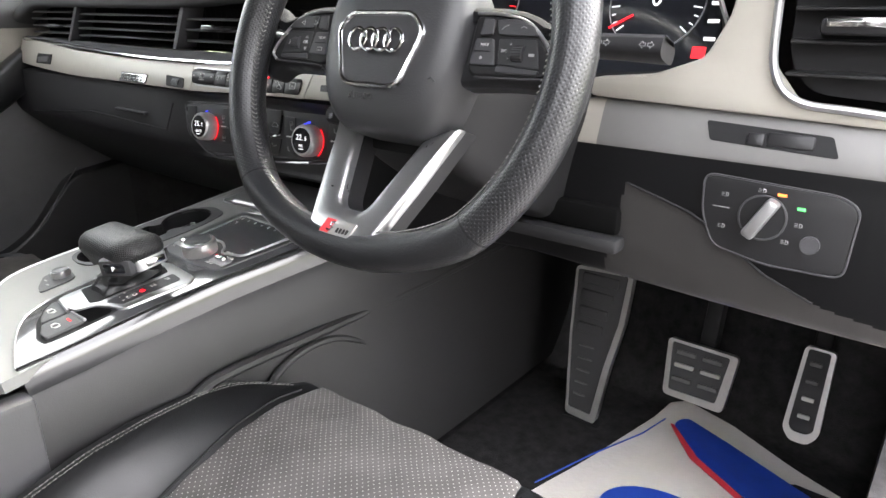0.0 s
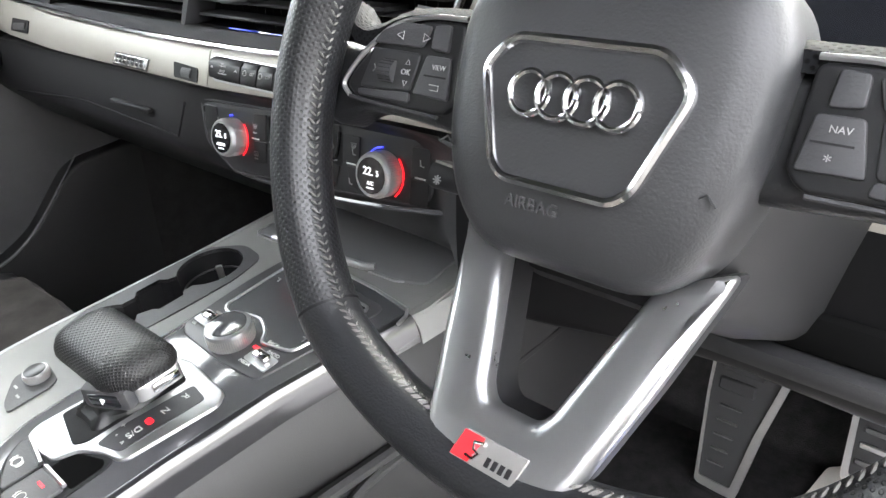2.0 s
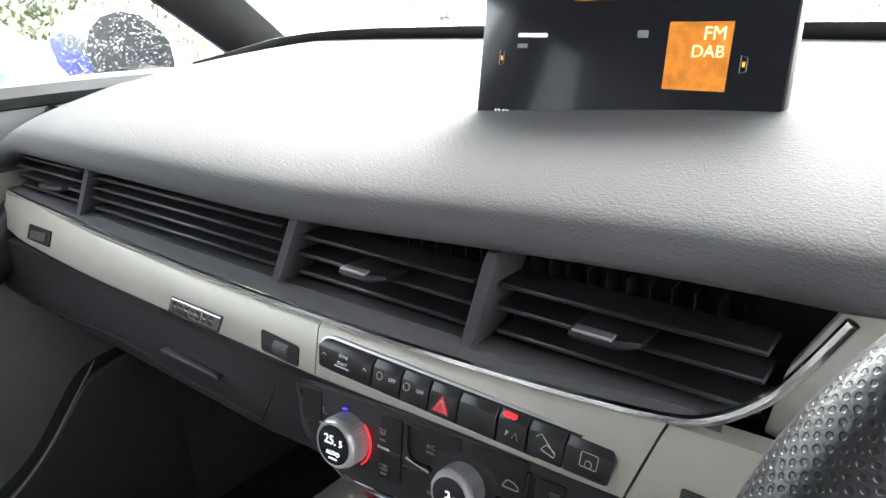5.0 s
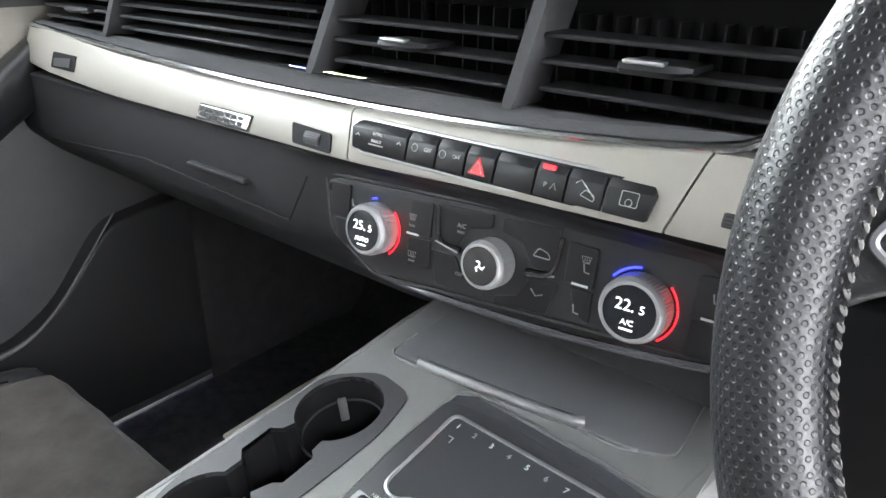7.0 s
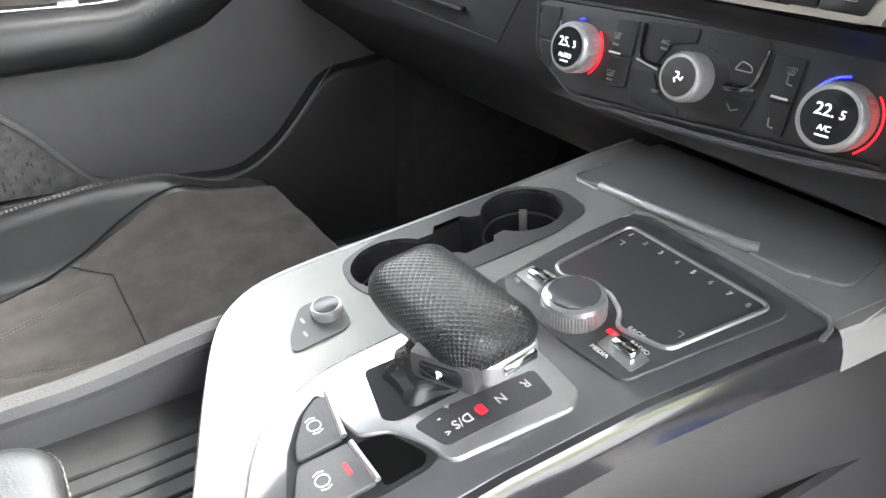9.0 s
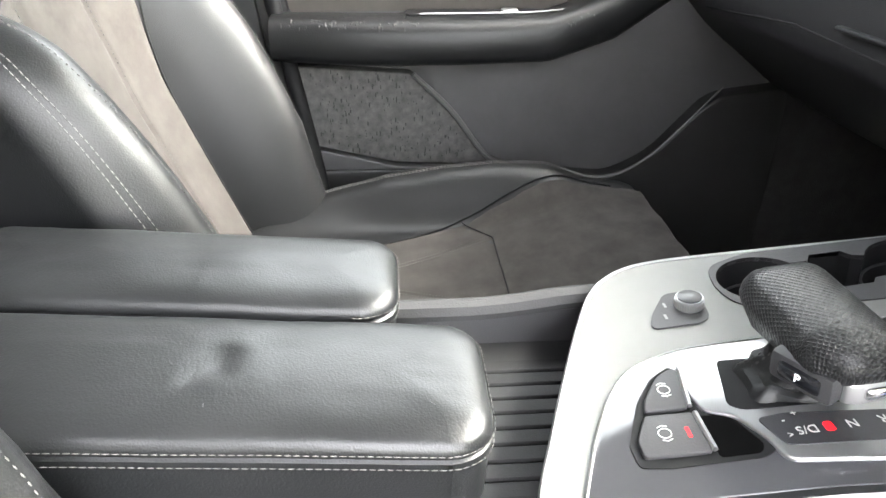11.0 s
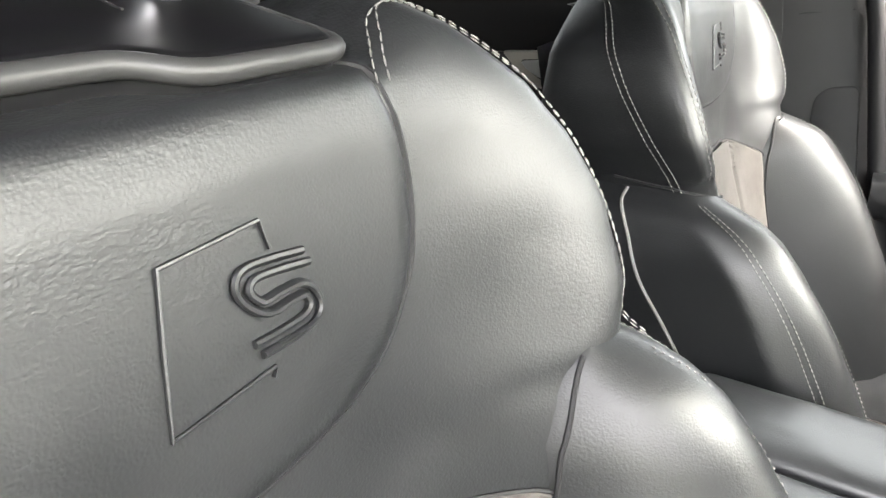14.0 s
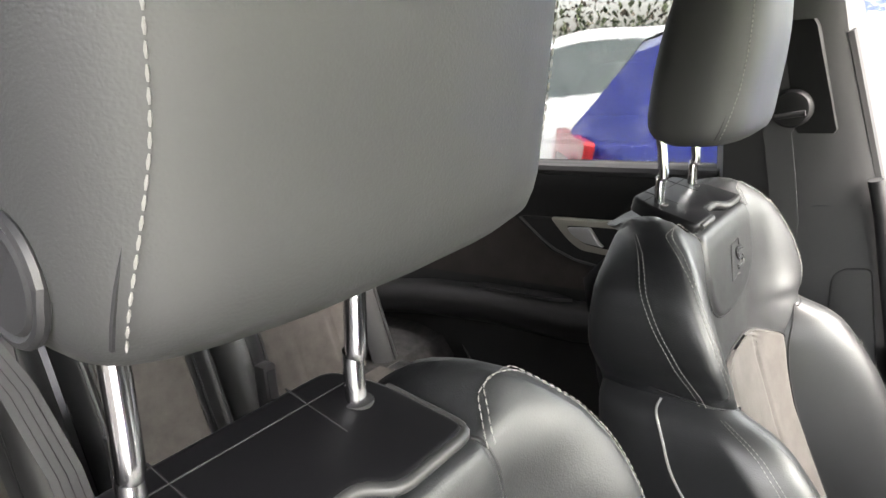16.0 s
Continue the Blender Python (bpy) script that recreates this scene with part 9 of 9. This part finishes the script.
    part("belt_buckle", cbox(-outer_side * 0.262, -outer_side * 0.240, -0.10, -0.06, 0.66, 0.76, 0.006) if outer_side < 0 else cbox(-0.262, -0.240, -0.10, -0.06, 0.66, 0.76, 0.006), BLACK, seat, "black belt buckle")
    return seat


front_seat(0.363, 0.008, 1, "black leather sports driver's seat with suede centre and pale stitching", True, 0.0, 0.035)
front_seat(-0.371, -0.008, -1, "black leather sports passenger seat with suede centre and pale stitching", False, -0.018, 0.0)

# ---- rear seats ----
def rear_seat(x0, x1, label, outer):
    """A rear seat: padded backrest with side bolsters, suede centre and a folded headrest or armrest pad."""
    st = thing("rear_seat", label, "car seat", pose((x0 + x1) / 2, -1.10, 0), "rear seats")
    hw = (x1 - x0) / 2 - 0.004

    def face(u, z, out=0.0):
        """A place on the front of the backrest, u from -1 to 1 across."""
        t = (z - 0.74) / 0.60
        top = max(0.0, (z - 1.285) / 0.055)
        d = 0.010 * sstep(1.20, 1.25, z) - 0.050 * max(0.0, abs(u) - 0.82) / 0.18 * (abs(u) - 0.62) - 0.040 * top ** 2
        if outer:
            d += 0.018 * sstep(0.45, 0.60, abs(u)) * sstep(1.19, 1.24, z) * (1 - top)
        return Vector((hw * u * (1 - 0.06 * sstep(1.22, 1.34, z)), 0.05 - 0.17 * t + d + out, z))

    rows = []
    for i in range(34):
        z = 0.74 + 0.60 * i / 33
        ring = [face(-1 + j / 14, z) for j in range(29)]
        rows.append(ring + [Vector((hw * 0.94, ring[0].y - 0.10, z)), Vector((-hw * 0.94, ring[0].y - 0.10, z))])
    part("backrest", grid_mesh(rows, closed=True, cap=True), LEATHER, st, "black leather backrest")
    # suede centre with an arched top
    half = 0.56 if outer else 0.66
    top = 1.196 if outer else 1.212
    rows = []
    for i in range(22):
        z = 0.75 + (top - 0.75) * min(1.0, i / 16) if i < 14 else top - 0.062 * (1 - (i - 14) / 7) ** 1.6
        a = 1 - 0.10 * (z - 0.75) / (top - 0.75)
        k = math.sqrt(max(0.10, 1 - max(0.0, (z - top + 0.06) / 0.061) ** 2)) if outer else math.sqrt(max(0.4, 1 - max(0.0, (z - top + 0.03) / 0.031) ** 2))
        row = []
        for j in range(33):
            t = -1 + j / 16
            out = 0.006 - 0.008 * max(0, abs(t) - 0.93) / 0.07 - (0.004 * math.exp(-((abs(t) - 0.42) / 0.035) ** 2) if outer else 0)
            row.append(face(half * a * k * t, z, out))
        rows.append(row)
    rows.sort(key=lambda r: r[0].z)
    part("suede_insert", grid_mesh(rows), SUEDE, st, "grey-brown suede centre")
    edge = [r[0] for r in rows] + [r[-1] for r in rows[::-1]]
    part("insert_seam", tube(edge, 0.0022, 5), MATT, st)
    # leaf-shaped side bolsters that end in a point
    for s in (-1, 1):
        rows = []
        for i in range(20):
            t = i / 19
            z = 0.76 + (1.198 - 0.76) * t
            a0, a1 = half + 0.03 + 0.40 * max(0.0, (t - 0.70) / 0.30) ** 1.3, 1.0
            swell = 0.040 * math.sqrt(max(0.0, 1 - max(0.0, (t - 0.45) / 0.55) ** 2))
            rows.append([face(s * (a0 + (a1 - a0) * j / 10), z, swell * math.sin(math.pi * (0.06 + 0.90 * j / 10)) ** 0.7 - 0.003) for j in range(11)])
        bs = part("side_bolster", grid_mesh(rows), LEATHER, st, "padded leather side bolster")
        part("bolster_seam", tube([r[5] + Vector((0, 0.0005, 0)) for r in rows], 0.0014, 5), MATT, bs)
        part("bolster_edge", tube([r[0] + Vector((0, 0.003, 0)) for r in rows], 0.0018, 5), MATT, bs)
    if outer:
        pad = smooth_path([Vector((a, b, 0)) for a, b in ((-0.50, 1.325), (-0.46, 1.285), (-0.36, 1.256), (-0.2, 1.247), (0, 1.246), (0.2, 1.247), (0.36, 1.256), (0.46, 1.285), (0.50, 1.325), (0.25, 1.330), (-0.25, 1.330))], 3, closed=True)
        rows = [[face(p.x * k, 1.292 + (p.y - 1.292) * k, 0.0 if k == 1 else 0.013) for p in pad] for k in (1.0, 0.95, 0.85, 0.6, 0.3, 0.05)]
        part("headrest_pad", grid_mesh(rows, closed=True, cap_end=True), LEATHER, st, "folded leather headrest")
        part("headrest_seam", tube([face(p.x * 1.02, p.y, 0.002) for p in pad], 0.0028, 6, closed=True), MATT, st)
    else:
        pad = round_poly([(-0.74, 1.232), (0.74, 1.232), (0.74, 1.328), (-0.74, 1.328)], 0.02)
        rows = [[face(x * k, 1.28 + (z - 1.28) * k, 0.0 if k == 1 else 0.016) for x, z in pad] for k in (1.0, 0.96, 0.9, 0.6, 0.3, 0.05)]
        part("armrest_pad", grid_mesh(rows, closed=True, cap_end=True), LEATHER, st, "folded leather centre pad")
        part("pull_loop", tube([face(u, 1.222, 0.010) for u in (-0.45, -0.2, 0.1, 0.45)], 0.0055, 8, flat=0.5), PIPING, st, "grey fabric pull loop")
    part("cushion", cbox(-hw, hw, 0.0, 0.50, 0.60, 0.78, 0.05, seg=4), LEATHER, st, "black leather cushion")
    part("suede_seat", grid_mesh([[(hw * 0.6 * (-1 + k / 6), 0.05 + 0.05 * i, 0.7835 + 0.001 * (i % 2)) for k in range(13)] for i in range(9)]), SUEDE, st)
    bk = part("belt_buckle", cbox(hw * 0.78, hw * 0.78 + 0.030, 0.07, 0.10, 0.80, 0.93, 0.005), BLACK, st, "black belt buckle")
    part("buckle_slot", cbox(hw * 0.78 + 0.006, hw * 0.78 + 0.024, 0.098, 0.102, 0.86, 0.92, 0.001), MATT, bk)
    return st


rear_seat(-0.60, -0.135, "black leather and suede outer rear seat", 1)
rear_seat(-0.130, 0.130, "narrow black leather and suede middle rear seat", 0)
rear_seat(0.135, 0.60, "black leather and suede outer rear seat", 1)

belt = thing("seat_belt", "black woven seat belt hanging beside the driver's side rear seat", "seat belt")
WEB = mat("belt_webbing", (0.04, 0.04, 0.042), 0.7, grain=0.6, grain_size=0.002)
rows = []
for x, y, z in ((0.30, -1.16, 1.30), (0.25, -1.10, 1.16), (0.215, -1.05, 1.04), (0.20, -1.0, 0.92), (0.195, -0.97, 0.80)):
    rows.append([(x - 0.024, y, z), (x + 0.024, y + 0.004, z), (x + 0.024, y + 0.006, z), (x - 0.024, y + 0.002, z)])
part("strap", grid_mesh(rows, closed=True, cap=True), WEB, belt)
for k in (-0.012, 0.0, 0.012):
    part("woven_line", tube([(r[0][0] + 0.024 + k, r[2][1] + 0.0002, r[0][2]) for r in rows], 0.0006, 4), MATT, belt)
part("belt_guide", cbox(-0.034, 0.034, -0.010, 0.012, -0.016, 0.016, 0.006, m=pose(0.297, -1.155, 1.295, 0, 12, 0)), BLACK, belt, "black plastic belt guide")
